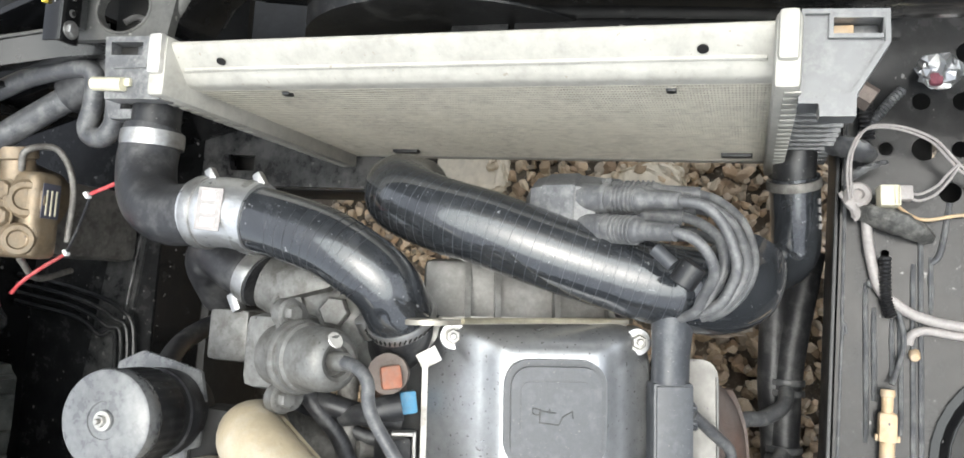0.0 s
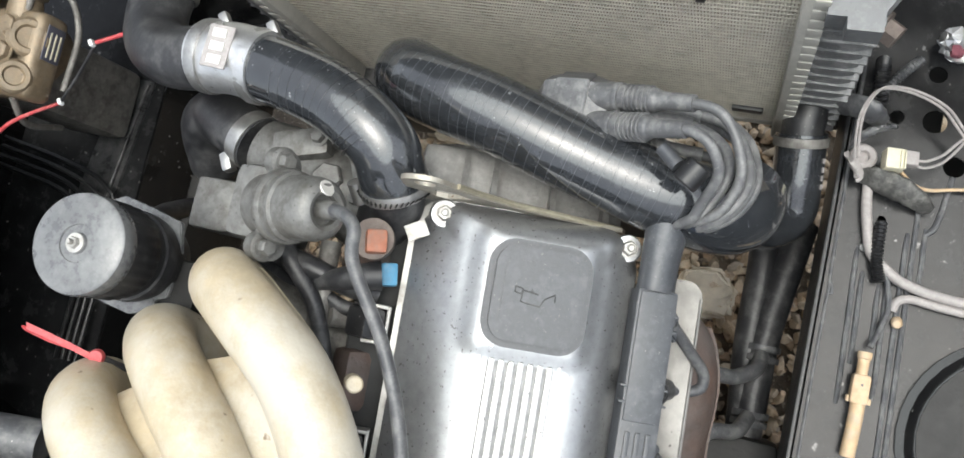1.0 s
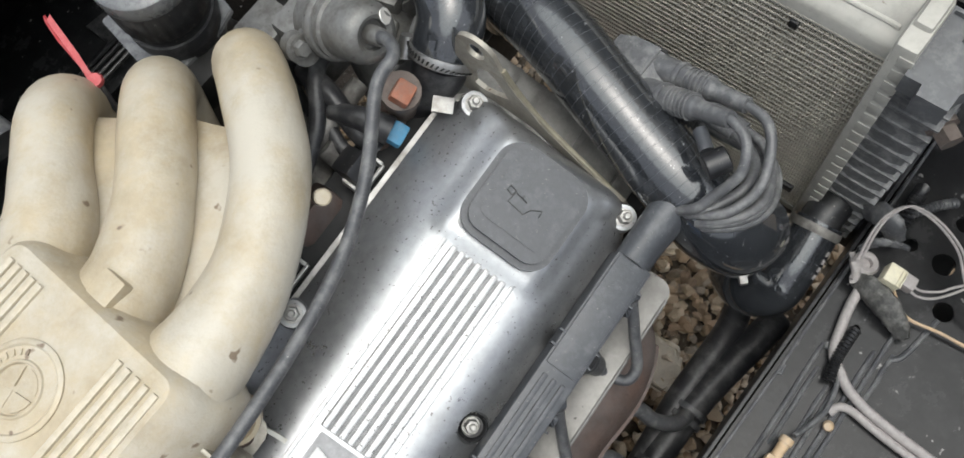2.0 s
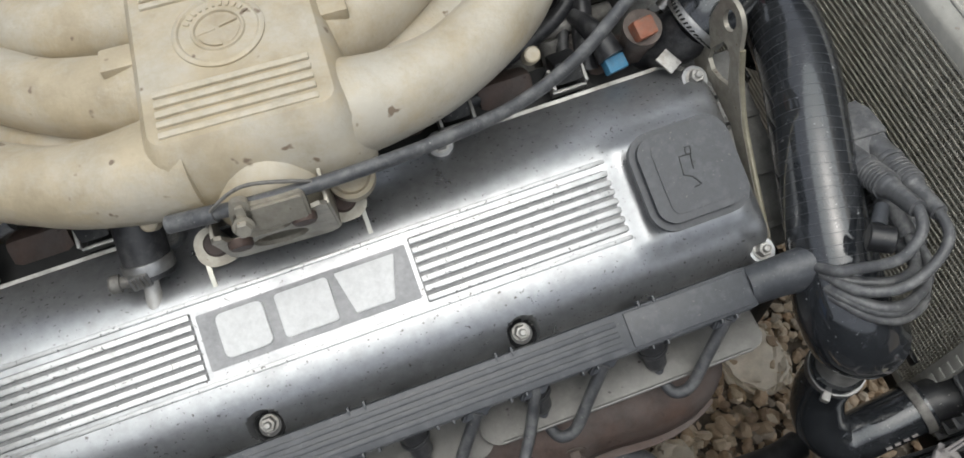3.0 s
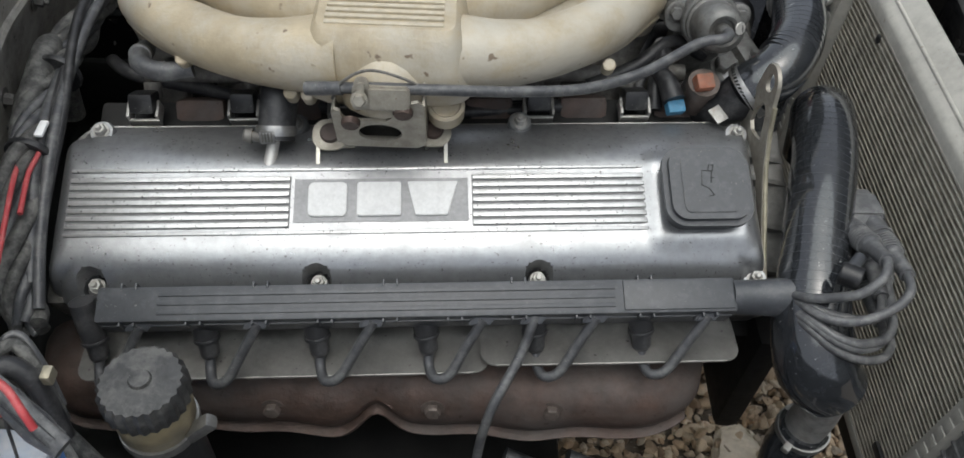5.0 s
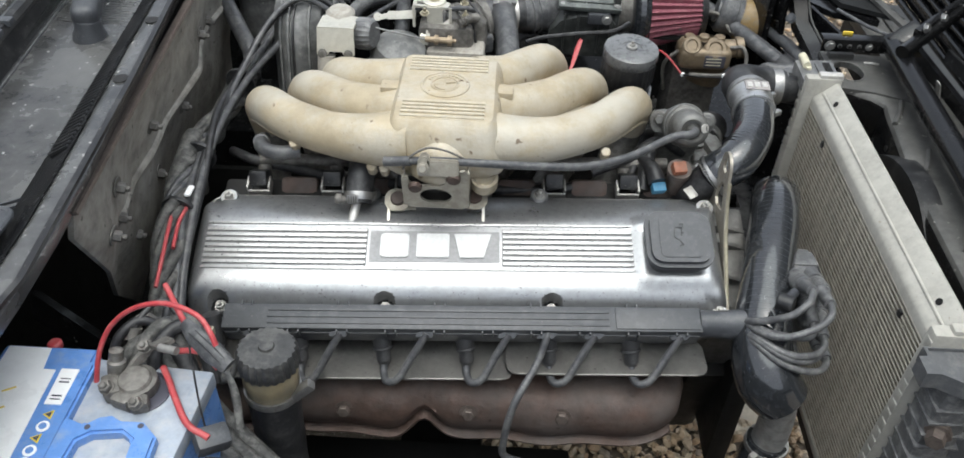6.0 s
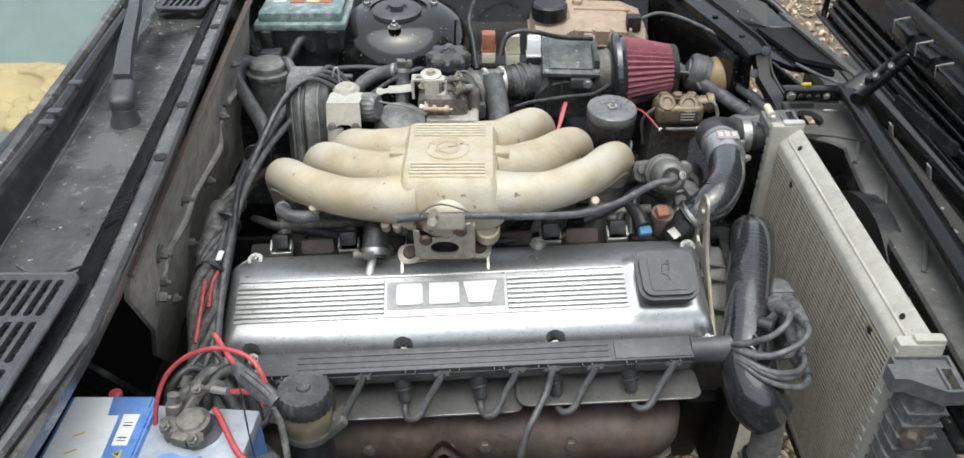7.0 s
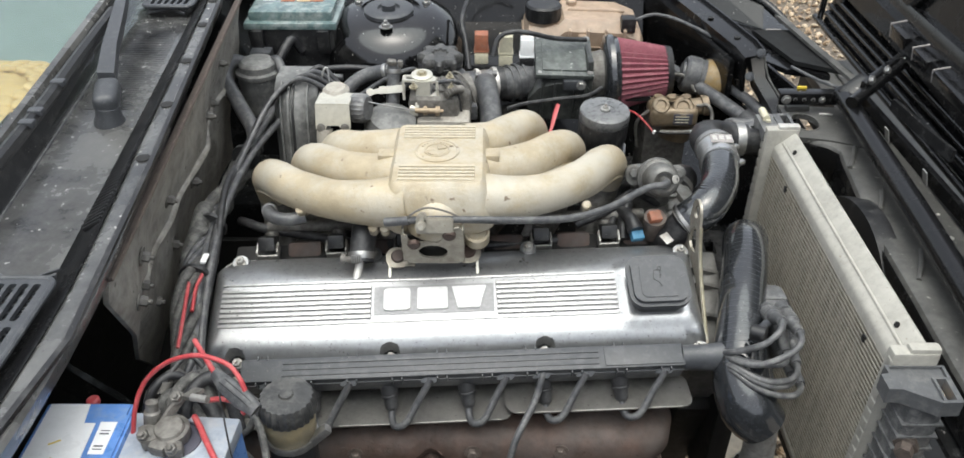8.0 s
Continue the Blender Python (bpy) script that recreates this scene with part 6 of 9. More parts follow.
# ---- lifting eye at the head's front ----
eye = thing("lifting_eye", ENG @ Vector((0.366, 0.06, 0.0)), "yellowish steel engine lifting eye plate", "lifting eye")
outline = [(-0.075, -0.046), (-0.070, -0.036), (-0.025, -0.022), (0.022, 0.000), (0.050, 0.022), (0.066, 0.038)]
outline += [(0.0915 + 0.0175 * math.cos(radians(a)), 0.0470 + 0.0175 * math.sin(radians(a))) for a in range(150, -15, -15)]
outline += [(0.107, 0.026), (0.103, 0.003), (0.101, -0.034), (0.084, -0.038), (0.066, -0.022), (0.026, -0.018), (-0.02, -0.036)]
hole = [(0.070, 0.024), (0.078, 0.028), (0.084, 0.024), (0.087, 0.004), (0.083, -0.010), (0.074, -0.012), (0.064, -0.006), (0.054, 0.004)]
EYE = ENG @ Matrix(((0, 0, 1, 0.358), (1, 0, 0, 0), (0, 1, 0, 0), (0, 0, 0, 1)))
part("plate", prism(outline, -0.0018, 0.0018, holes=[circle(0.0915, 0.0465, 0.0080, 0.0105, 18), hole]), M_BRACKET, eye, "", EYE)
part("edge_bar", pipe([(0.359, -0.07, -0.040), (0.359, -0.004, -0.012), (0.359, 0.026, 0.003), (0.359, 0.050, 0.022), (0.359, 0.068, 0.042)], 0.0022, 8), M_BRASSY, eye, "yellowish rounded edge", ENG)

# ---- distributor and cable bundle ----
dist = thing("distributor", (0.45, 0.0, 0.70), "dark grey plastic distributor cap with cable sockets", "distributor")
part("cap_body", loft([[Vector((0.447 + sx * wx, y - 0.018, zc - 0.026 + sz * wz)) for sx, sz in ((1, -0.6), (1, 0.6), (0.6, 1), (-0.6, 1), (-1, 0.6), (-1, -0.6), (-0.6, -1), (0.6, -1))] for y, wx, zc, wz in ((0.058, 0.018, 0.700, 0.036), (0.050, 0.028, 0.700, 0.052), (0.036, 0.031, 0.700, 0.058), (0.010, 0.031, 0.700, 0.058), (-0.004, 0.028, 0.700, 0.054), (-0.008, 0.022, 0.700, 0.046))]), M_LEAD, dist)
part("cap_shroud", loft([[Vector((0.447 + sx * wx, y - 0.018, 0.676 + sz * wz)) for sx, sz in ((1, -0.6), (1, 0.6), (0.6, 1), (-0.6, 1), (-1, 0.6), (-1, -0.6), (-0.6, -1), (0.6, -1))] for y, wx, wz in ((0.052, 0.018, 0.040), (0.046, 0.026, 0.050), (0.038, 0.0315, 0.0560), (0.014, 0.0325, 0.0590), (0.0125, 0.0315, 0.0580))]), M_LEAD, dist, "dusty grey shroud over the cap")
BOOTS = [((0.458, -0.010, 0.722), (0.454, -0.089, 0.750)), ((0.434, -0.012, 0.722), (0.429, -0.088, 0.768)), ((0.452, -0.004, 0.716), (0.446, -0.088, 0.716)), ((0.468, -0.004, 0.700), (0.460, -0.092, 0.700)), ((0.455, -0.004, 0.682), (0.456, -0.096, 0.686)), ((0.470, -0.004, 0.668), (0.470, -0.098, 0.670)), ((0.440, -0.004, 0.658), (0.438, -0.096, 0.658))]
BENDS = [((0.450, -0.107, 0.752), (0.437, -0.120, 0.748), (0.412, -0.130, 0.742), (0.394, -0.127, 0.733), (0.377, -0.114, 0.726)),
         ((0.424, -0.102, 0.769), (0.413, -0.112, 0.764), (0.401, -0.115, 0.755), (0.384, -0.107, 0.738), (0.372, -0.100, 0.728)),
         ((0.440, -0.104, 0.719), (0.428, -0.117, 0.724), (0.408, -0.121, 0.728), (0.390, -0.114, 0.725), (0.374, -0.104, 0.722)),
         ((0.455, -0.110, 0.704), (0.440, -0.127, 0.708), (0.414, -0.136, 0.714), (0.393, -0.131, 0.717), (0.375, -0.115, 0.718)),
         ((0.451, -0.113, 0.692), (0.436, -0.129, 0.700), (0.412, -0.138, 0.709), (0.391, -0.132, 0.714), (0.374, -0.116, 0.716)),
         ((0.463, -0.115, 0.676), (0.445, -0.133, 0.686), (0.416, -0.142, 0.699), (0.392, -0.136, 0.707), (0.374, -0.119, 0.712)),
         ((0.433, -0.111, 0.666), (0.424, -0.127, 0.676), (0.408, -0.135, 0.691), (0.389, -0.129, 0.702), (0.372, -0.114, 0.709))]
SLEEVE = RAIL @ Vector((0.372, -0.093, -0.022))
for k, ((a, b), bend) in enumerate(zip(BOOTS, BENDS)):
    lead = thing("distributor_lead", a, "dusty grey rubber ignition lead with ribbed boot", "ignition lead", "distributor leads")
    a, b = Vector(a), Vector(b)
    part("boot", pipe([a, a.lerp(b, 0.2), a.lerp(b, 0.30), a.lerp(b, 0.58), a.lerp(b, 0.64), a.lerp(b, 0.70), b], [0.0115, 0.0112, 0.0098, 0.0098, 0.0092, 0.0074, 0.0066], 18, 4), M_LEAD, lead)
    for j in range(6):
        part("boot_ring", band(a.lerp(b, 0.36 + 0.045 * j), b - a, 0.0097, 0.0017, 0.0011, 22), M_LEAD, lead)
    part("collar", band(a.lerp(b, 0.26), b - a, 0.0104, 0.005, 0.0012, 22), M_LEAD, lead)
    s = SLEEVE + Vector((-0.012, 0.010 - 0.0034 * k, -0.002 + (0.004 if k < 2 else -0.003) - 0.002 * (k % 2)))
    part("cable", pipe([a.lerp(b, 0.9), b, *bend, s], 0.0041, 12, 8), M_LEAD, lead)
holder = thing("cable_holder", (0.40, -0.085, 0.74), "small dark plastic cable clip", "cable clip")
part("clip_body", turned([(0.0090, -0.009), (0.0100, -0.008), (0.0100, 0.008), (0.0090, 0.009)], (0.400, -0.097, 0.757), (0.8, -0.5, 0.1), 20), M_PLASTIC_BLACK, holder)
part("clip_stub", pipe([(0.418, -0.072, 0.750), (0.406, -0.086, 0.752)], 0.0055, 14, straight=True), M_PLASTIC, holder)

# ---- thermostat housing, pressure regulator, front plumbing ----
thermo = thing("thermostat_housing", (0.36, 0.20, 0.70), "grimy cast-alloy thermostat housing with bolts", "thermostat housing")
part("neck", pipe([(0.352, 0.1190, 0.769), (0.342, 0.122, 0.752), (0.330, 0.140, 0.725), (0.325, 0.155, 0.690)], [0.0235, 0.0225, 0.024, 0.030], 22), M_RUBBER, thermo)
part("body", pipe([(0.325, 0.150, 0.700), (0.347, 0.190, 0.706), (0.362, 0.235, 0.708), (0.374, 0.275, 0.710)], [0.034, 0.035, 0.033, 0.026], 22), M_REGULATOR, thermo)
part("cover_block", one((0.376, 0.222, 0.738), (0.026, 0.050, 0.022), 0.006, Euler((0.1, 0.1, 0.3)).to_matrix()), M_REGULATOR, thermo)
part("hex_plug", turned([(0.0135, 0), (0.0135, 0.008), (0.0115, 0.010)], (0.352, 0.192, 0.738), (0.1, -0.2, 1), 6), M_REGULATOR, thermo, "large hexagon plug")
part("plug_seat", turned([(0.017, -0.01), (0.017, 0.001), (0.015, 0.002)], (0.352, 0.192, 0.737), (0.1, -0.2, 1), 24), M_REGULATOR, thermo)
part("rib", one((0.362, 0.168, 0.735), (0.034, 0.006, 0.018), 0.002, Euler((0, 0, 0.4)).to_matrix()), M_REGULATOR, thermo)
part("rib", one((0.390, 0.196, 0.724), (0.020, 0.006, 0.026), 0.002, Euler((0, 0, -0.4)).to_matrix()), M_REGULATOR, thermo)
part("lever_eye", turned([(0.016, 0), (0.016, 0.006), (0.012, 0.008), (0.009, 0.004)], (0.352, 0.236, 0.740), (0.1, 0, 1), 22), M_REGULATOR, thermo)
for x, y, z in ((0.384, 0.205, 0.746), (0.352, 0.236, 0.744), (0.330, 0.245, 0.735), (0.340, 0.165, 0.735)):
    part("bolt", bolt(bmesh.new(), (x, y, z), (0.1, 0, 1), 0.0058, 0.007, 1.4), M_REGULATOR, thermo)
part("pump_block", one((0.318, 0.352, 0.610), (0.052, 0.046, 0.10), 0.006), M_REGULATOR, thermo)
small = thing("bypass_hose", (0.385, 0.32, 0.70), "thick black rubber bypass hose with steel clamp", "hose")
part("hose", pipe([(0.360, 0.372, 0.640), (0.388, 0.362, 0.680), (0.397, 0.338, 0.702), (0.386, 0.308, 0.712), (0.374, 0.280, 0.714)], 0.0255, 24), M_RUBBER, small)
part("clamp", band((0.3775, 0.288, 0.7135), (-0.4, -0.9, 0.05), 0.0258, 0.013), M_STEEL, small, "steel worm clamp")
part("clamp_screw", one((0.353, 0.302, 0.722), (0.018, 0.010, 0.012), 0.003, Euler((0, 0, 0.5)).to_matrix()), M_STEEL, small)

fpr = thing("pressure_regulator", (0.315, 0.18, 0.77), "dull round steel fuel pressure regulator", "pressure regulator")
AX = Vector((0.03, -0.91, 0.415)).normalized()
C0 = Vector((0.318, 0.187, 0.801))
part("canister", turned([(0.020, -0.030), (0.024, -0.026), (0.025, -0.006), (0.0285, -0.005), (0.0292, -0.002), (0.0292, 0.002), (0.0280, 0.004), (0.0262, 0.0045), (0.0258, 0.008), (0.0268, 0.009), (0.0268, 0.012), (0.0244, 0.0135), (0.0238, 0.036), (0.0225, 0.042), (0.0190, 0.047), (0.0150, 0.0485), (0.0118, 0.0465), (0.0110, 0.042), (0.0072, 0.042), (0.0068, 0.056), (0.0060, 0.058)], C0, AX, 40), M_REGULATOR, fpr)
# pale disc paints a light reflection on the canister's end
part("pale_chip", turned([(0.0065, 0), (0.006, 0.0006)], C0 + AX * 0.0455 + Vector((0.0155, 0, 0.004)), (AX + Vector((0.5, 0, 0.1))).normalized(), 9), M_ALU_LIGHT, fpr)
part("bracket", prism(rounded(-0.013, 0.013, -0.043, 0.043, 0.0125), -0.004, 0.003, 0.001), M_REGULATOR, fpr, "two-eared mounting flange", Matrix.Translation(C0 - AX * 0.012) @ AX.to_track_quat("Z", "X").to_matrix().to_4x4())
for s in (-1, 1):
    p = C0 - AX * 0.009 + Vector((s * 0.033, 0.004, 0.004))
    part("ear", turned([(0.0115, -0.008), (0.0115, 0.002), (0.010, 0.003)], p, AX, 22), M_REGULATOR, fpr)
    part("bolt", bolt(bmesh.new(), p + AX * 0.002, AX, 0.0068, 0.008, 1.3), M_REGULATOR, fpr)
part("pipe", pipe([(0.30, 0.22, 0.77), (0.275, 0.235, 0.745), (0.26, 0.21, 0.71)], 0.008, 12), M_RUBBER, fpr)
part("base_block", one((0.318, 0.225, 0.755), (0.060, 0.040, 0.075), 0.010), M_REGULATOR, fpr)

frail = thing("fuel_rail", ENG @ Vector((0, 0.135, -0.06)), "dirty metal fuel rail above the intake ports", "fuel rail")
part("rail", pipe([(-0.245, 0.160, -0.052), (0.0, 0.160, -0.052), (0.31, 0.160, -0.052)], 0.0085, 14, 3), M_ALU_DIRTY, frail, "", ENG)
part("port_flange", one((0.02, 0.110, -0.085), (0.62, 0.05, 0.05), 0.006), M_DARKVOID, frail, "", ENG)
for k in range(6):
    u = -0.238 + 0.0978 * k
    inj = thing("fuel_injector", ENG @ Vector((u, 0.13, -0.06)), "fuel injector with dark connector and metal clip", "fuel injector", "fuel injectors")
    part("nozzle", pipe([(u, 0.105, -0.082), (u, 0.130, -0.066), (u, 0.152, -0.052)], 0.009, 14, 3), M_ALU_DIRTY, inj, "", ENG)
    part("connector", one((u, 0.121, -0.036), (0.024, 0.020, 0.026), 0.004, Euler((0.7, 0, 0)).to_matrix()), M_PLASTIC_BLACK, inj, "", ENG)
    part("clip", boxes(((u - 0.014, 0.113, -0.042), (0.003, 0.018, 0.016), 0.001), ((u + 0.014, 0.113, -0.042), (0.003, 0.018, 0.016), 0.001), ((u, 0.104, -0.047), (0.030, 0.003, 0.012), 0.001)), M_ALU, inj, "dull wire retaining clip", ENG)
    part("port", one((u + 0.049, 0.122, -0.070), (0.050, 0.038, 0.028), 0.007, Euler((0.6, 0, 0)).to_matrix()), M_RUST, inj, "", ENG)

plug_o = thing("orange_connector", (0.312, 0.138, 0.762), "orange plastic sensor connector on the head", "connector")
part("shell", one((0.307, 0.120, 0.777), (0.018, 0.016, 0.014), 0.003, Euler((0.5, 0, 0.2)).to_matrix()), M_ORANGE, plug_o)
part("base", turned([(0.013, -0.03), (0.013, 0.0), (0.016, 0.002), (0.016, 0.012)], (0.309, 0.128, 0.762), (0, -0.3, 1), 18), M_RUST_DARK, plug_o)
plug_b = thing("blue_connector", (0.294, 0.117, 0.755), "small blue plastic sensor connector", "connector")
part("shell", one((0.285, 0.117, 0.746), (0.018, 0.013, 0.012), 0.002, Euler((0.5, 0, 0.2)).to_matrix()), M_BLUE, plug_b)
part("boot", pipe([(0.283, 0.120, 0.752), (0.277, 0.140, 0.760), (0.268, 0.170, 0.755)], [0.012, 0.010, 0.007], 12), M_RUBBER, plug_b)
loom = thing("injector_harness", (0.2, 0.18, 0.74), "tangled dark wiring and hoses below the manifold", "wiring")
for pts, r in (([(0.33, 0.21, 0.74), (0.29, 0.20, 0.765), (0.25, 0.17, 0.755), (0.20, 0.155, 0.738)], 0.007), ([(0.30, 0.25, 0.72), (0.275, 0.20, 0.75), (0.255, 0.16, 0.742), (0.25, 0.14, 0.735)], 0.006), ([(0.285, 0.24, 0.72), (0.28, 0.19, 0.758), (0.27, 0.15, 0.745), (0.268, 0.13, 0.73)], 0.009),
               ([(-0.31, 0.20, 0.71), (-0.285, 0.165, 0.730), (-0.262, 0.150, 0.733), (-0.20, 0.140, 0.728), (-0.13, 0.12, 0.730)], 0.007), ([(-0.25, 0.20, 0.70), (-0.235, 0.17, 0.735), (-0.22, 0.15, 0.745)], 0.006), ([(-0.1, 0.13, 0.72), (0.0, 0.12, 0.725), (0.1, 0.13, 0.72), (0.2, 0.14, 0.725)], 0.008)):
    part("hose", pipe(pts, r, 12), M_RUBBER, loom)
part("elbow", pipe([(-0.232, 0.165, -0.010), (-0.230, 0.148, 0.006), (-0.225, 0.133, 0.017), (-0.212, 0.124, 0.020), (-0.195, 0.122, 0.020), (-0.175, 0.126, 0.020)], 0.0092, 16), M_RUBBER_GREY, loom, "", ENG)
part("elbow_clamp", band((-0.230, 0.149, 0.005), (0.1, -0.7, 0.7), 0.0094, 0.006), M_STEEL, loom, "", ENG)

# ---- power steering reservoir ----
res = thing("steering_reservoir", (0.255, 0.345, 0.72), "black round fluid reservoir with dusty grey lid", "fluid reservoir")
part("can", turned([(0.034, -0.01), (0.036, 0.0), (0.036, 0.060), (0.038, 0.062), (0.038, 0.070)], (0.254, 0.343, 0.740), (0.03, -0.08, 1), 36), M_PLASTIC_BLACK, res)
AXR = Vector((0.03, -0.08, 1))
lid = part("lid", turned([(0.0385, 0.076), (0.0400, 0.078), (0.0405, 0.088), (0.0395, 0.0930), (0.0375, 0.0945), (0.0150, 0.0950), (0.0145, 0.0940), (0.0085, 0.0940), (0.0080, 0.0960), (0.001, 0.0965)], (0.254, 0.343, 0.740), AXR, 60), M_LIDTOP, res, "pale worn flat lid with centre screw")
part("lid_screw", bolt(bmesh.new(), Vector((0.254, 0.343, 0.740)) + AXR.normalized() * 0.0960, AXR, 0.0048, 0.005, 1.6, 0.003), M_ALU, lid)
part("ribbed_band", turned([(0.0388, 0.044), (0.0395, 0.046), (0.0395, 0.074), (0.0385, 0.076)], (0.254, 0.343, 0.740), AXR, 120, 0.012, 30), M_PLASTIC_BLACK, res)
part("strap", band((0.2545, 0.341, 0.765), (0.03, -0.08, 1), 0.036, 0.014, 0.0025), M_RUBBER, res)
part("bracket", prism([(0.292, 0.404), (0.304, 0.378), (0.298, 0.345), (0.291, 0.315), (0.264, 0.308), (0.261, 0.322), (0.248, 0.322), (0.247, 0.309), (0.226, 0.311), (0.222, 0.322), (0.212, 0.322), (0.205, 0.345), (0.215, 0.41)], 0.741, 0.747, 0.001), M_LIDTOP, res, "pale grey sheet bracket")
part("bracket_arm", one((0.235, 0.305, 0.725), (0.05, 0.035, 0.035), 0.004), M_DARKVOID, res)
part("hose", pipe([(0.252, 0.352, 0.735), (0.27, 0.40, 0.69), (0.30, 0.45, 0.60), (0.33, 0.46, 0.5)], 0.011, 12), M_RUBBER, res)
strap = thing("red_strap", (0.17, 0.36, 0.78), "short red plastic strap behind the manifold", "strap")
part("strip", arm([(0.1855, 0.372, 0.823), (0.182, 0.362, 0.815), (0.176, 0.345, 0.803), (0.169, 0.330, 0.790)], (1, 0.2, 0.1), 0.002, 0.0055), M_RED, strap)
part("strip", arm([(0.1835, 0.374, 0.823), (0.178, 0.362, 0.812), (0.174, 0.345, 0.800), (0.171, 0.330, 0.788)], (0.6, 0.2, 0.8), 0.002, 0.0045), M_RED, strap)
part("strip_end", turned([(0.006, -0.002), (0.0065, 0.0), (0.0055, 0.003)], (0.171, 0.328, 0.790), (-0.1, -0.3, 1), 18), M_RED, strap)
part("tail", pipe([(0.171, 0.328, 0.788), (0.165, 0.318, 0.770), (0.160, 0.30, 0.74)], 0.003, 8), M_RUBBER, strap)

# ---- air intake side ----
AIR = Matrix.Translation((0.018, 0.092, -0.043))
filt = thing("air_filter", (0.35, 0.57, 0.78), "red pleated cone air filter with black rims", "air filter")
FA = Vector((1, 0.02, 0.05)).normalized()
F0 = Vector((0.296, 0.566, 0.787))
part("rim", turned([(0.040, -0.020), (0.060, -0.019), (0.074, -0.014), (0.078, -0.009), (0.078, 0.000), (0.074, 0.004), (0.072, 0.010), (0.066, 0.012)], F0, FA, 48), M_SILICONE, filt, "glossy black rubber rim", frame=AIR)
part("pleats", turned([(0.069, 0.006), (0.047, 0.104)], F0, FA, 144, 0.045, 36), M_PINK, filt, "red pleated gauze", frame=AIR)
part("end_cap", turned([(0.048, 0.102), (0.050, 0.106), (0.048, 0.114), (0.038, 0.116)], F0, FA, 36), M_PLASTIC_BLACK, filt, frame=AIR)
part("neck", turned([(0.045, -0.05), (0.046, -0.03), (0.050, -0.014)], F0, FA, 32), M_ALU_DIRTY, filt, frame=AIR)
maf = thing("air_flow_meter", (0.20, 0.56, 0.76), "dusty black plastic air flow meter box", "air flow meter")
part("box", loft([[Vector((x, y, z)) for y, z in ((0.50, z0), (0.62, z0), (0.625, z1 - 0.020), (0.615, z1 - 0.008), (0.51, z1 - 0.034), (0.498, z1 - 0.046))] for x, z0, z1 in ((0.130, 0.745, 0.812), (0.150, 0.725, 0.835), (0.185, 0.722, 0.845), (0.236, 0.722, 0.842), (0.246, 0.730, 0.832))]), M_DUSTBOX, maf, frame=AIR)
part("lid", one((0.198, 0.550, 0.829), (0.110, 0.120, 0.010), 0.003, Euler((0.245, 0.03, 0)).to_matrix()), M_DUSTLID, maf, "dusty sloping grey-green lid", frame=AIR)
part("port", pipe([(0.062, 0.512, 0.790), (0.10, 0.525, 0.787), (0.14, 0.548, 0.785)], [0.031, 0.032, 0.036], 26), M_RUBBER_GREY, maf, frame=AIR)
for x, y in ((0.094, 0.523), (0.106, 0.529), (0.118, 0.536)):
    part("port_fold", band((x, y, 0.787), (1, 0.4, 0), 0.0335, 0.005, 0.0022), M_RUBBER_GREY, maf, frame=AIR)
part("port_band", band((0.075, 0.516, 0.7895), (1, 0.25, 0), 0.0315, 0.014), M_RUBBER, maf, frame=AIR)
part("front_ring", one((0.246, 0.562, 0.785), (0.012, 0.125, 0.115), 0.006), M_DUSTBOX, maf, frame=AIR)
part("lid_panel", one((0.198, 0.547, 0.8345), (0.084, 0.092, 0.004), 0.0015, Euler((0.245, 0.03, 0)).to_matrix()), M_DUSTLID, maf, frame=AIR)
for x in (0.156, 0.180, 0.218, 0.238):
    part("side_rib", one((x, 0.4975, 0.766), (0.004, 0.010, 0.072), 0.001), M_DUSTBOX, maf, frame=AIR)
for x, y in ((0.150, 0.499), (0.245, 0.499), (0.150, 0.600), (0.245, 0.600)):
    part("lid_screw", bolt(bmesh.new(), (x, y, 0.829 + 0.25 * (y - 0.550) + 0.0045), (0, -0.24, 1), 0.0042, 0.003, 1.4), M_STEEL, maf, frame=AIR)
part("latch", one((0.215, 0.492, 0.800), (0.04, 0.014, 0.02), 0.004), M_PLASTIC, maf, frame=AIR)
part("screw", bolt(bmesh.new(), (0.228, 0.484, 0.802), (0, -1, 0.2), 0.006, 0.005), M_STEEL, maf, frame=AIR)
part("wire", pipe([(0.27, 0.50, 0.79), (0.24, 0.482, 0.782), (0.18, 0.478, 0.776), (0.12, 0.47, 0.77), (0.09, 0.46, 0.765)], 0.004, 8), M_RUBBER, maf, frame=AIR)
duct = thing("intake_duct", (0.05, 0.47, 0.79), "black rubber intake duct with metal collar", "intake duct")
part("collar", pipe([(0.030, 0.503, 0.792), (0.066, 0.513, 0.790)], 0.0285, 24, straight=True), M_STEEL, duct, "dull metal collar", frame=AIR)
part("elbow", pipe([(0.066, 0.590, 0.752), (0.067, 0.560, 0.768), (0.070, 0.520, 0.772), (0.074, 0.480, 0.766), (0.077, 0.440, 0.755), (0.078, 0.40, 0.74)], [0.021, 0.021, 0.020, 0.0195, 0.0195, 0.020], 22), M_RUBBER_GREY, duct)
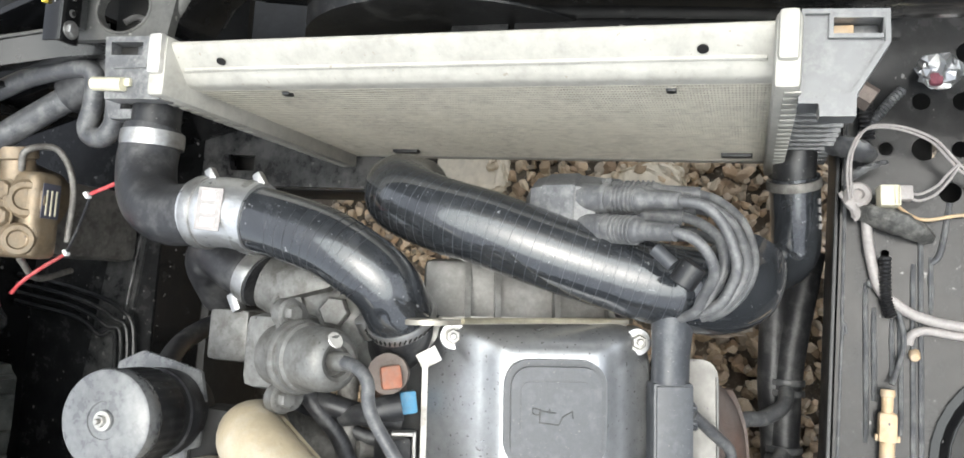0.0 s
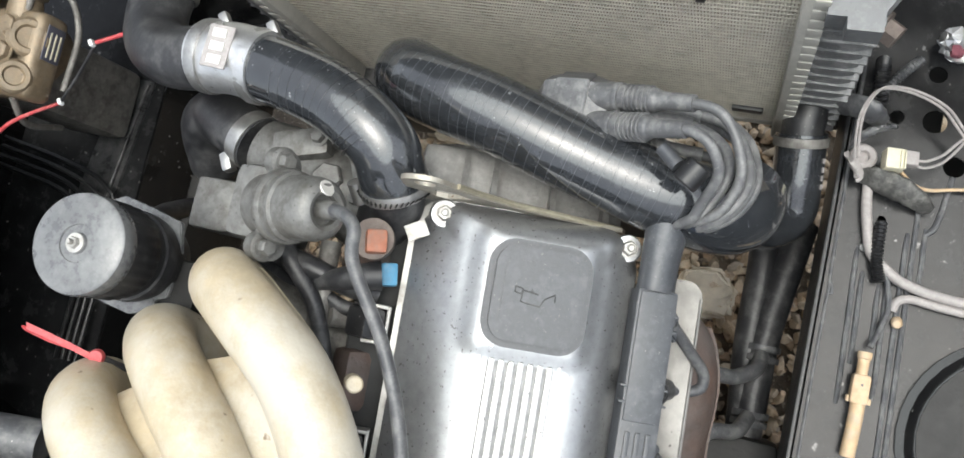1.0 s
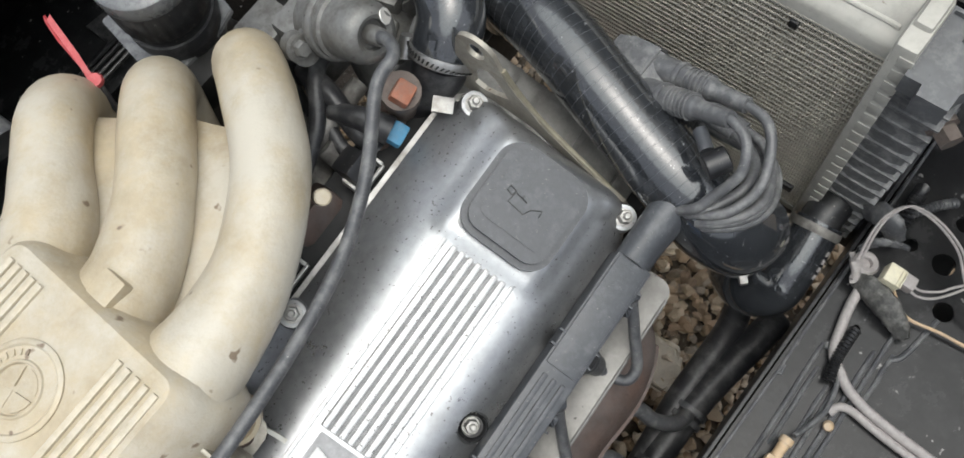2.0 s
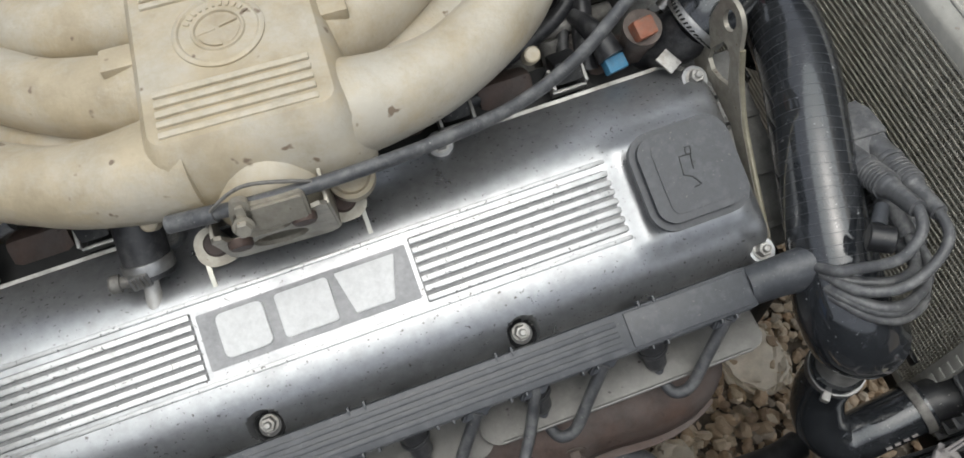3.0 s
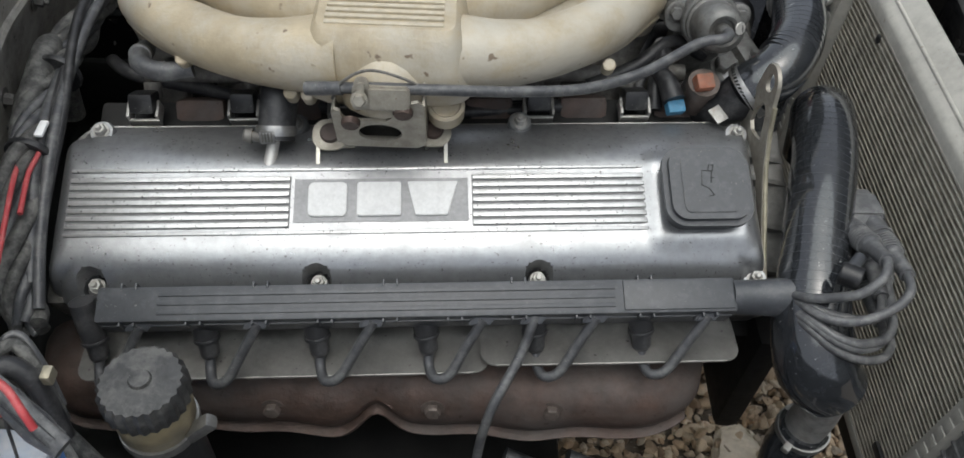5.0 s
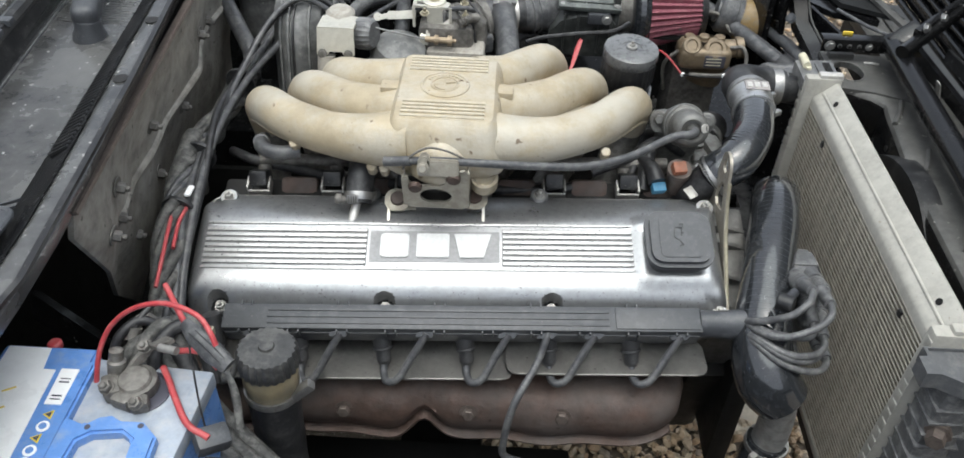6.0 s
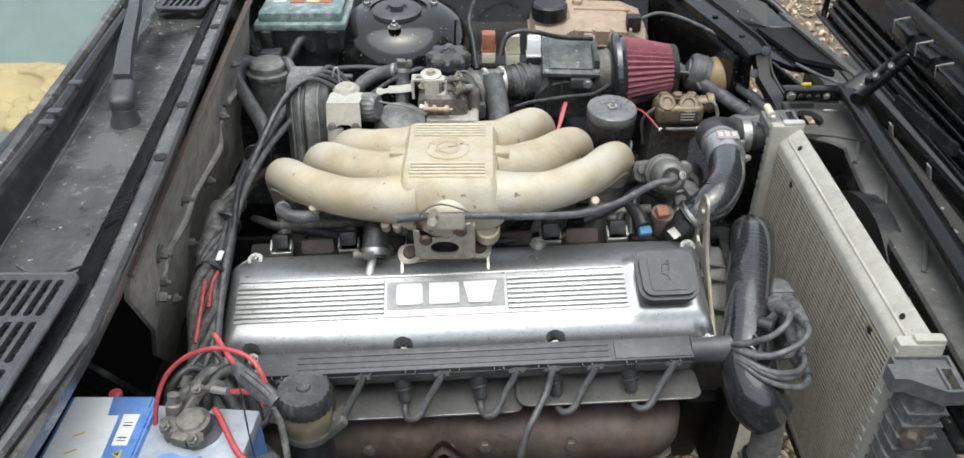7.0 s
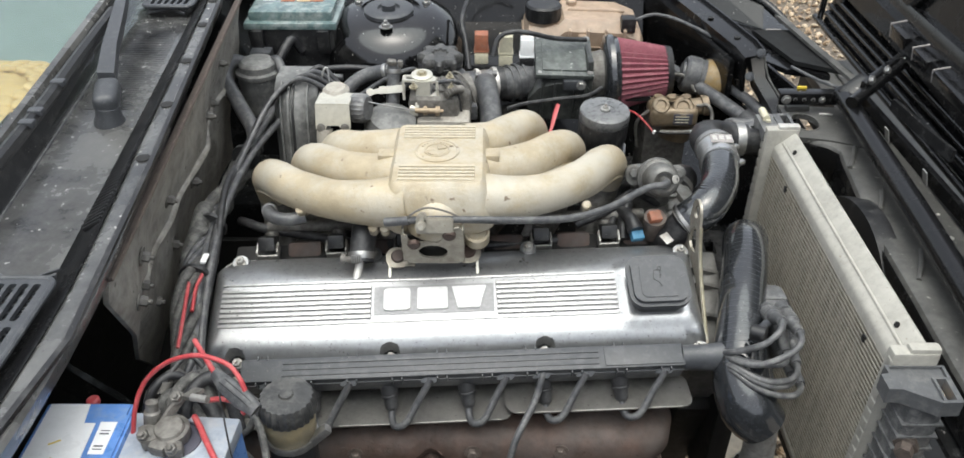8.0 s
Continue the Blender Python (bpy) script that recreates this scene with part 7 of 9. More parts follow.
for x, y in ((0.0335, 0.5040), (0.0655, 0.5125)):
    part("clamp", band((x, y, 0.7915), (1, 0.27, 0), 0.0300, 0.007, 0.0014), M_ALU_LIGHT, duct, "bright worm clamp", frame=AIR)
    part("clamp_screw", one((x, y - 0.014, 0.8190), (0.009, 0.014, 0.008), 0.002), M_STEEL, duct, frame=AIR)
part("duct", pipe([(0.036, 0.503, 0.791), (-0.01, 0.490, 0.794), (-0.05, 0.475, 0.795)], 0.029, 24), M_RUBBER_GREY, duct, frame=AIR)

throttle = thing("throttle_linkage", (-0.03, 0.42, 0.80), "cast throttle body with steel linkage and levers", "throttle body")
part("body", one((-0.02, 0.43, 0.785), (0.085, 0.08, 0.075), 0.012), M_ALU_DIRTY, throttle)
part("lever_plate", prism([(-0.072, 0.412), (-0.018, 0.408), (-0.014, 0.424), (-0.030, 0.436), (-0.072, 0.432)], 0.8435, 0.8470, holes=[[(-0.066, 0.417), (-0.050, 0.416), (-0.050, 0.426), (-0.066, 0.427)]]), M_PALESTEEL, throttle, "pale folded steel plate", smooth=False)
for x0, x1 in ((-0.072, -0.068), (-0.050, -0.026), (-0.016, -0.012)):
    part("plate_tab", slab([(x0, 0.411, 0.846), (x1, 0.410, 0.846), (x1 + 0.001, 0.406, 0.815), (x0 + 0.001, 0.406, 0.815)], 0.003), M_PALESTEEL, throttle)
part("plate_foot", arm([(-0.048, 0.406, 0.818), (-0.049, 0.396, 0.812), (-0.052, 0.388, 0.808), (-0.053, 0.386, 0.795)], (1, 0, 0), 0.003, 0.014), M_PALESTEEL, throttle)
part("plate_foot", arm([(-0.014, 0.408, 0.826), (-0.030, 0.400, 0.816), (-0.050, 0.390, 0.812)], (0, 0.5, 0.9), 0.003, 0.009), M_PALESTEEL, throttle)
part("washer", turned([(0.018, 0), (0.018, 0.003), (0.016, 0.004), (0.001, 0.004)], (-0.040, 0.428, 0.8475), (0, -0.1, 1), 32), M_PALESTEEL, throttle, "large pale washer")
part("nut", bolt(bmesh.new(), (-0.040, 0.428, 0.8515), (0, -0.1, 1), 0.0062, 0.005), M_BRASSY, throttle)
part("lever", arm([(-0.112, 0.420, 0.8245), (-0.095, 0.420, 0.8255), (-0.068, 0.420, 0.8285)], (0, 0.5, 0.86), 0.0035, 0.0125), M_PALESTEEL, throttle, "flat pale steel lever")
part("lever_end", arm([(-0.128, 0.420, 0.8205), (-0.120, 0.420, 0.8215), (-0.110, 0.420, 0.8245)], (0, 0.5, 0.86), 0.0035, 0.0080), M_PALESTEEL, throttle)
part("lever_end", turned([(0.0065, -0.002), (0.0065, 0.002)], (-0.1275, 0.4195, 0.8215), (0, -0.86, 0.5), 18), M_PALESTEEL, throttle)
part("barrel", turned([(0.0045, 0), (0.0045, 0.014), (0.0075, 0.014), (0.0075, 0.020), (0.0048, 0.020), (0.0048, 0.034), (0.0080, 0.034), (0.0080, 0.041), (0.003, 0.041), (0.003, 0.047)], (-0.050, 0.381, 0.8075), (1, 0, -0.03), 16), M_BRASSTINT, throttle, "brass cable barrel")
part("cable", pipe([(-0.146, 0.360, 0.838), (-0.10, 0.368, 0.824), (-0.05, 0.380, 0.8075)], 0.0013, 8, straight=True), M_STEEL, throttle)
part("base", one((-0.004, 0.398, 0.776), (0.090, 0.05, 0.030), 0.008), M_CASTPALE, throttle, "pale cast linkage base")
part("upper_casting", loft([[Vector((x * k, y, z)) + Vector((0.004, 0, 0)) for x, y in rounded(-0.040, 0.040, 0.415, 0.470, 0.014)] for z, k in ((0.78, 1.0), (0.815, 0.92), (0.826, 0.6))]), M_ALU_DIRTY, throttle, "dusty cast housing")
part("spring", pipe([(0.0, 0.39, 0.83), (0.015, 0.40, 0.835), (0.028, 0.415, 0.83)], 0.006, 10, ridge=0.0015, pitch=1), M_ALU_DIRTY, throttle)
part("throat", turned([(0.034, 0), (0.036, 0.006), (0.030, 0.014), (0.030, 0.05)], (-0.005, 0.455, 0.795), (0.9, 0.4, 0.1), 28), M_ALU_DIRTY, throttle)

for k in range(5):
    part("wire", pipe([(0.02 + 0.008 * k, 0.40 + 0.01 * k, 0.78), (0.012 + 0.006 * k, 0.40 + 0.012 * k, 0.822 + 0.004 * (k % 3)), (-0.005 + 0.004 * k, 0.43 + 0.01 * k, 0.835), (-0.01, 0.47, 0.80)], 0.0022, 8), M_RUBBER if k % 2 else M_ALU_DIRTY, throttle)
part("plug", one((0.036, 0.440, 0.778), (0.030, 0.030, 0.028), 0.005, Euler((0, 0, 0.2)).to_matrix()), M_RUBBER_GREY, throttle)


for x, y, z, r in ((0.010, 0.402, 0.838, 0.0042), (-0.052, 0.396, 0.842, 0.0050), (0.006, 0.436, 0.842, 0.0048), (-0.050, 0.446, 0.842, 0.0042)):
    part("nut", bolt(bmesh.new(), (x, y, z), (0, -0.2, 1), r, 0.005, 1.4, 0.004), M_BRASSY, throttle)
for pts in ([(-0.020, 0.420, 0.838), (0.005, 0.412, 0.846), (0.020, 0.425, 0.836), (0.028, 0.45, 0.81)], [(-0.16, 0.43, 0.80), (-0.12, 0.44, 0.825), (-0.085, 0.44, 0.845), (-0.06, 0.47, 0.84), (-0.055, 0.52, 0.81)]):
    part("thin_hose", pipe(pts, 0.0038, 10), M_RUBBER_GREY, throttle)
knob = thing("screw_cap", (-0.01, 0.52, 0.80), "black lobed plastic screw cap on a filler neck", "cap")
part("neck", turned([(0.026, -0.04), (0.026, 0.02)], (-0.010, 0.512, 0.815), (0, 0, 1), 24), M_PLASTIC_BLACK, knob)
part("cap", turned([(0.034, 0.018), (0.036, 0.020), (0.036, 0.032), (0.031, 0.037), (0.014, 0.0375), (0.012, 0.034), (0.001, 0.034)], (-0.014, 0.522, 0.812), (0, -0.08, 1), 96, 0.13, 8), M_CAPDUST, knob)
part("cap_skirt", turned([(0.040, 0.012), (0.040, 0.018), (0.034, 0.0195)], (-0.014, 0.522, 0.812), (0, 0, 1), 40), M_PLASTIC_BLACK, knob)
part("neck_base", turned([(0.052, -0.05), (0.048, -0.025), (0.036, -0.006), (0.028, 0.0)], (-0.004, 0.520, 0.815), (0, 0, 1), 32), M_RUBBER_GREY, knob)
tee = thing("coolant_tee_hose", (-0.08, 0.45, 0.80), "black rubber hoses joined at a clamped tee", "hose")
part("riser", pipe([(-0.088, 0.452, 0.862), (-0.089, 0.445, 0.845), (-0.090, 0.430, 0.816), (-0.092, 0.410, 0.780), (-0.092, 0.405, 0.74)], 0.0112, 18), M_RUBBER_GREY, tee)
part("side", pipe([(-0.092, 0.450, 0.846), (-0.110, 0.458, 0.841), (-0.138, 0.462, 0.832), (-0.160, 0.452, 0.822), (-0.178, 0.435, 0.806), (-0.20, 0.42, 0.78)], 0.0118, 18), M_RUBBER_GREY, tee)
part("side", pipe([(-0.090, 0.432, 0.820), (-0.07, 0.436, 0.826), (-0.045, 0.440, 0.836)], 0.0095, 16), M_RUBBER, tee)
part("clamp", band((-0.0890, 0.4465, 0.848), (0.02, 0.33, 0.94), 0.0116, 0.007), M_STEEL, tee)
part("clamp", band((-0.103, 0.455, 0.8430), (1, -0.3, 0.25), 0.0122, 0.006), M_STEEL, tee)
part("clamp", band((-0.0918, 0.408, 0.775), (0.02, 0.33, 0.94), 0.0116, 0.006), M_STEEL, tee)
part("clamp_screw", one((-0.090, 0.436, 0.868), (0.016, 0.010, 0.009), 0.003, Euler((0.3, 0.2, 0.4)).to_matrix()), M_ALU_DIRTY, tee)
part("clamp_screw", one((-0.077, 0.448, 0.860), (0.009, 0.010, 0.012), 0.003), M_ALU_DIRTY, tee)

alt = thing("starter_relay_bracket", (-0.165, 0.33, 0.80), "bright steel bracket over a ribbed black housing", "bracket")
part("bracket", prism([(-0.204, 0.335), (-0.150, 0.335), (-0.148, 0.372), (-0.166, 0.378), (-0.172, 0.392), (-0.186, 0.394), (-0.192, 0.380), (-0.202, 0.372)], 0.8385, 0.8425, holes=[circle(-0.178, 0.366, 0.0055, 0.004, 14)]), M_PALESTEEL, alt, "pale folded steel plate")
FOLD = Matrix.Translation((0, 0.335, 0.841)) @ Euler((radians(74), 0, 0)).to_matrix().to_4x4()
part("bracket_front", prism([(-0.204, 0.0), (-0.150, 0.0), (-0.149, -0.038), (-0.155, -0.043), (-0.164, -0.040), (-0.168, -0.034), (-0.186, -0.034), (-0.190, -0.040), (-0.199, -0.043), (-0.205, -0.038)], -0.004, 0.0), M_PALESTEEL, alt, "", FOLD)
for x in (-0.196, -0.158):
    part("bolt", bolt(bmesh.new(), (x, 0.3225, 0.8065), (0, -1, 0.25), 0.0062, 0.004, 1.1), M_ALU_DIRTY, alt)
part("neck", turned([(0.022, -0.02), (0.022, 0.004), (0.016, 0.010), (0.001, 0.011)], (-0.178, 0.386, 0.838), (0, -0.1, 1), 26), M_CASTPALE, alt)
part("cast_leg", pipe([(-0.192, 0.330, 0.800), (-0.192, 0.322, 0.775), (-0.180, 0.315, 0.755), (-0.15, 0.31, 0.745)], 0.013, 16), M_CASTPALE, alt, "pale cast support")
part("bell", turned([(0.0215, 0), (0.0235, 0.004), (0.0235, 0.022), (0.019, 0.028), (0.001, 0.029)], (-0.150, 0.366, 0.820), (1, -0.3, 0.1), 60, 0.03, 20), M_ENDTANK, alt, "knurled dusty cap")
part("dome", turned([(0.045, -0.06), (0.045, 0.0), (0.038, 0.022), (0.022, 0.030), (0.001, 0.032)], (-0.090, 0.375, 0.778), (0.2, -0.2, 1), 32), M_PALEDUST, alt, "dusty grey domed chamber")
rib = thing("ribbed_housing", (-0.255, 0.40, 0.66), "dusty grey barrel-shaped housing with upright seams", "housing")
BARREL = [(-0.284 + 0.072 * k / 10, 0.388 - 0.030 * math.sin(math.pi * k / 10)) for k in range(11)]
part("housing", loft([[Vector((x, y + dy, z)) for x, y in BARREL] + [Vector((x, 0.47, z)) for x in (-0.212, -0.284)] for z, dy in ((0.64, -0.03), (0.78, -0.006), (0.815, 0.004), (0.835, 0.018), (0.845, 0.040))]), M_PALEDUST, rib)
for k in (2, 4, 5, 8):
    x, y = BARREL[k]
    part("seam", arm([(x, y - 0.032, 0.66), (x, y - 0.0085, 0.78), (x, y + 0.0015, 0.815), (x, y + 0.0155, 0.836), (x, y + 0.036, 0.8465)], (1, 0, 0), 0.005, 0.0030), M_PLASTIC_BLACK if k % 2 else M_PALEDUST, rib)
part("end_gap", one((-0.2085, 0.395, 0.745), (0.006, 0.055, 0.16), 0.002), M_DARKVOID, rib)

# ---- far side of the bay ----
tower = part("strut_tower", turned([(0.155, -0.36), (0.150, -0.10), (0.140, -0.05), (0.118, -0.012), (0.085, 0.004), (0.058, 0.008), (0.056, 0.002), (0.001, 0.002)], (-0.120, 0.720, 0.845), (0, -0.06, 1), 48), M_GLOSSBLACK, body, "black domed strut tower")
part("strut_plate", turned([(0.048, 0), (0.048, 0.008), (0.044, 0.011), (0.022, 0.011), (0.020, 0.006), (0.013, 0.006), (0.013, 0.018), (0.001, 0.019)], (-0.122, 0.705, 0.850), (0, -0.06, 1), 40), M_PLASTIC, tower)
for a in (0.5, 2.6, 4.7):
    part("nut", bolt(bmesh.new(), (-0.120 + 0.078 * math.cos(a), 0.712 + 0.078 * math.sin(a), 0.849), (0, 0, 1), 0.008, 0.008, 1.6, 0.005), M_STEEL, tower)
fuse = thing("fuse_box", (-0.30, 0.70, 0.76), "black plastic fuse box with dusty clear green lid", "fuse box")
part("box", one((-0.302, 0.715, 0.785), (0.165, 0.15, 0.12), 0.010), M_PLASTIC_BLACK, fuse)
part("lid_rim", one((-0.302, 0.713, 0.848), (0.176, 0.155, 0.014), 0.005), M_GREEN_LID, fuse)
part("lid", one((-0.302, 0.718, 0.862), (0.160, 0.140, 0.022), 0.008), M_GREEN_LID, fuse, "clear greenish plastic lid")
for x, c in ((-0.35, M_BATT_TOP), (-0.315, M_ORANGE), (-0.285, M_AMBER), (-0.26, M_ORANGE)):
    part("fuse_row", one((x, 0.735, 0.8735), (0.026, 0.07, 0.002), 0.0005), c, fuse)
for x in (-0.365, -0.24):
    part("clasp", one((x, 0.634, 0.820), (0.022, 0.014, 0.045), 0.003), M_PLASTIC_BLACK, fuse)
part("plug", one((-0.358, 0.62, 0.79), (0.040, 0.03, 0.04), 0.005), M_PLASTIC, fuse)
can = thing("vacuum_canister", (-0.355, 0.56, 0.70), "black round canister with looping rubber hoses", "canister")
part("can", turned([(0.036, -0.03), (0.038, 0.0), (0.038, 0.040), (0.041, 0.042), (0.041, 0.049), (0.034, 0.051), (0.033, 0.062), (0.027, 0.068), (0.001, 0.070)], (-0.352, 0.560, 0.748), (0, 0, 1), 32), M_PALEDUST, can)
part("hose", pipe([(-0.375, 0.575, 0.800), (-0.398, 0.560, 0.812), (-0.402, 0.520, 0.800), (-0.365, 0.46, 0.775), (-0.330, 0.40, 0.76), (-0.32, 0.36, 0.74)], 0.0130, 16), M_RUBBER_GREY, can)
part("hose", pipe([(-0.335, 0.575, 0.803), (-0.315, 0.565, 0.812), (-0.300, 0.53, 0.79), (-0.302, 0.48, 0.765), (-0.318, 0.44, 0.74)], 0.0085, 16), M_RUBBER_GREY, can)
part("hose", pipe([(-0.32, 0.60, 0.80), (-0.30, 0.63, 0.825), (-0.285, 0.64, 0.80)], 0.009, 14), M_RUBBER, can)

BACK = Matrix.Translation((0.014, 0.075, -0.032))
tank = thing("expansion_tank", (0.25, 0.76, 0.72), "yellowed plastic coolant expansion tank with black cap", "coolant tank")
part("tank", loft([[Vector((x, y, z)) for y, z in ((0.70, z0), (0.84, z0), (0.842, z1 - 0.02), (0.825, z1), (0.715, z1), (0.698, z1 - 0.02))] for x, z0, z1 in ((0.135, 0.745, 0.800), (0.142, 0.735, 0.818), (0.20, 0.735, 0.822), (0.215, 0.735, 0.836), (0.33, 0.735, 0.832), (0.372, 0.737, 0.815), (0.380, 0.745, 0.795))]), M_TANK, tank, frame=BACK)
part("seam", one((0.257, 0.77, 0.782), (0.252, 0.150, 0.004), 0.0015), M_TANK, tank, frame=BACK)
part("neck", turned([(0.032, 0), (0.032, 0.022)], (0.172, 0.745, 0.812), (0, 0, 1), 24), M_TANK, tank, frame=BACK)
part("cap", turned([(0.036, 0.012), (0.037, 0.016), (0.037, 0.040), (0.033, 0.044), (0.001, 0.045)], (0.172, 0.745, 0.815), (0, 0, 1), 48, 0.02, 16), M_PLASTIC_BLACK, tank, "black ribbed cap", frame=BACK)
part("sensor", one((0.345, 0.712, 0.828), (0.030, 0.028, 0.030), 0.004), M_PLASTIC_BLACK, tank, frame=BACK)
part("sensor_wire", pipe([(0.36, 0.715, 0.835), (0.40, 0.72, 0.845), (0.45, 0.69, 0.842), (0.51, 0.60, 0.835), (0.56, 0.50, 0.81)], 0.0035, 8), M_RUBBER_GREY, tank, frame=BACK)
for x in (0.225, 0.262, 0.300, 0.338):
    part("moulded_rib", one((x, 0.694, 0.792), (0.006, 0.014, 0.060), 0.0025), M_TANK, tank, frame=BACK)
part("top_rib", one((0.285, 0.77, 0.8345), (0.120, 0.010, 0.006), 0.0025, Euler((0, 0.035, 0)).to_matrix()), M_TANK, tank, frame=BACK)
part("level_nut", turned([(0.011, 0), (0.011, 0.012), (0.008, 0.014)], (0.235, 0.800, 0.832), (0, 0, 1), 6), M_TANK, tank, frame=BACK)
part("lug", one((0.252, 0.694, 0.800), (0.020, 0.010, 0.022), 0.003), M_TANK, tank, frame=BACK)
for x, y, c, lab in ((0.058, 0.665, M_ORANGE, "orange relay on a white socket"), (0.105, 0.655, M_CREAM, "cream relay on a white socket"), (0.145, 0.640, M_LABEL, "white relay on a socket")):
    rel = thing("relay", (x, y, 0.76), lab, "relay", "relays")
    part("case", one((x, y, 0.809), (0.026, 0.025, 0.034), 0.0025), c, rel)
    part("case_lip", one((x, y, 0.7925), (0.029, 0.028, 0.004), 0.001), c, rel)
    part("socket", one((x, y - 0.002, 0.778), (0.027, 0.027, 0.022), 0.003), M_CREAM if c != M_LABEL else M_PLASTIC_BLACK, rel)
relbar = thing("relay_holder", (0.10, 0.67, 0.74), "black bracket carrying the relays", "bracket")
part("plate", one((0.10, 0.672, 0.752), (0.15, 0.05, 0.03), 0.004), M_PLASTIC_BLACK, relbar)
loop = thing("relay_wiring", (0.05, 0.66, 0.8), "black wiring loops beside the relays", "wiring")
for pts in ([(0.035, 0.62, 0.77), (0.028, 0.66, 0.81), (0.02, 0.70, 0.84), (0.04, 0.78, 0.86), (0.09, 0.84, 0.855), (0.13, 0.86, 0.83)], [(0.080, 0.615, 0.80), (0.092, 0.632, 0.83), (0.12, 0.636, 0.84), (0.15, 0.634, 0.838), (0.20, 0.648, 0.822), (0.26, 0.665, 0.812)]):
    part("cable", pipe(pts, 0.0048, 10), M_RUBBER, loop)
part("bay_side", slab([(-0.75, 0.98, 0.80), (0.42, 0.98, 0.80), (0.42, 0.80, 0.45), (-0.75, 0.80, 0.45)], 0.006), M_BODY, body)
part("bay_shelf", slab([(-0.02, 0.60, 0.72), (0.40, 0.60, 0.72), (0.40, 0.98, 0.74), (-0.02, 0.98, 0.74)], 0.006), M_BODY_GREY, body)

CORNER = Matrix.Translation((0.014, 0.040, 0.004))
pump = thing("washer_bottle", (0.485, 0.64, 0.70), "grey and amber plastic fluid bottle in the corner", "bottle")
part("bottle", turned([(0.034, 0), (0.040, 0.006), (0.040, 0.05), (0.034, 0.058)], (0.532, 0.610, 0.722), (-0.80, 0.10, 0.18), 28), M_AMBER_DARK, pump, frame=CORNER)
part("cap", turned([(0.034, 0.042), (0.036, 0.044), (0.036, 0.056), (0.034, 0.058), (0.034, 0.064), (0.036, 0.066), (0.036, 0.088), (0.030, 0.094), (0.022, 0.094), (0.021, 0.098), (0.001, 0.099)], (0.532, 0.610, 0.722), (-0.80, 0.10, 0.18), 28), M_RUBBER_GREY, pump, frame=CORNER)
part("bracket", one((0.49, 0.66, 0.70), (0.05, 0.05, 0.05), 0.01), M_PLASTIC_BLACK, pump, frame=CORNER)
part("wire", pipe([(0.50, 0.60, 0.775), (0.515, 0.585, 0.755), (0.522, 0.575, 0.72), (0.515, 0.58, 0.68)], 0.0025, 8), M_RUBBER_GREY, pump, frame=CORNER)
cool = thing("cooler_pipe", (0.5, 0.6, 0.72), "grey rubber pipe running along the fender", "pipe")
part("pipe", pipe([(0.40, 0.74, 0.74), (0.45, 0.68, 0.735), (0.51, 0.58, 0.728), (0.555, 0.50, 0.72)], 0.013, 16), M_RUBBER_GREY, cool)
part("cuff", pipe([(0.545, 0.52, 0.722), (0.585, 0.45, 0.715)], 0.019, 16, straight=True), M_RUBBER, cool)

abs_ = thing("hydraulic_block", (0.43, 0.62, 0.50), "bronze-brown cast hydraulic block with pipes", "hydraulic unit")
part("block", one((0.425, 0.605, 0.686), (0.090, 0.066, 0.038), 0.012, None, 3), M_BROWNABS, abs_)
for x, z, r in ((0.398, 0.694, 0.017), (0.440, 0.690, 0.020)):
    part("round_plug", turned([(r, 0), (r, 0.006), (r * 0.85, 0.009), (r * 0.6, 0.009), (r * 0.5, 0.006), (0.001, 0.006)], (x, 0.588, z + 0.012), (0, -0.75, 0.66), 24), M_BROWNABS, abs_)
part("neck", turned([(0.018, 0), (0.016, 0.02), (0.020, 0.022), (0.020, 0.034)], (0.462, 0.612, 0.690), (1, 0, 0.2), 20), M_BROWNABS, abs_)
part("pedestal", one((0.43, 0.690, 0.560), (0.09, 0.09, 0.19), 0.014), M_ALU_DIRTY, abs_)
part("motor", turned([(0.036, 0), (0.038, 0.004), (0.038, 0.07), (0.030, 0.078)], (0.445, 0.665, 0.60), (0.2, 0.1, 1), 28), M_BROWNABS, abs_)
for x in (0.395, 0.42, 0.447):
    part("plug", bolt(bmesh.new(), (x, 0.60, 0.714), (0, 0, 1), 0.010, 0.008, 1.2), M_BROWNABS, abs_)
part("label", one((0.440, 0.5712, 0.686), (0.036, 0.0012, 0.022), 0.0002), M_INK, abs_, "small dark rating plate")
for k in range(3):
    part("print_bar", one((0.438, 0.5703, 0.692 - 0.006 * k), (0.026, 0.001, 0.0016), 0), M_CREAM, abs_, "plain pale print bar")
for pts in ([(0.47, 0.60, 0.70), (0.49, 0.59, 0.705), (0.495, 0.575, 0.68), (0.46, 0.565, 0.665), (0.40, 0.57, 0.66)], [(0.38, 0.63, 0.715), (0.40, 0.65, 0.735), (0.45, 0.66, 0.735), (0.475, 0.64, 0.71)], [(0.38, 0.60, 0.69), (0.36, 0.605, 0.66), (0.37, 0.62, 0.60)]):
    part("pipe", pipe(pts, 0.0035, 10), M_ALU_DIRTY, abs_)
abs_.matrix_world = Matrix.Translation((0.0, -0.022, 0.016)) @ abs_.matrix_world
redw = thing("red_black_cable", (0.43, 0.52, 0.68), "thin red and black cable with white ties", "cable")
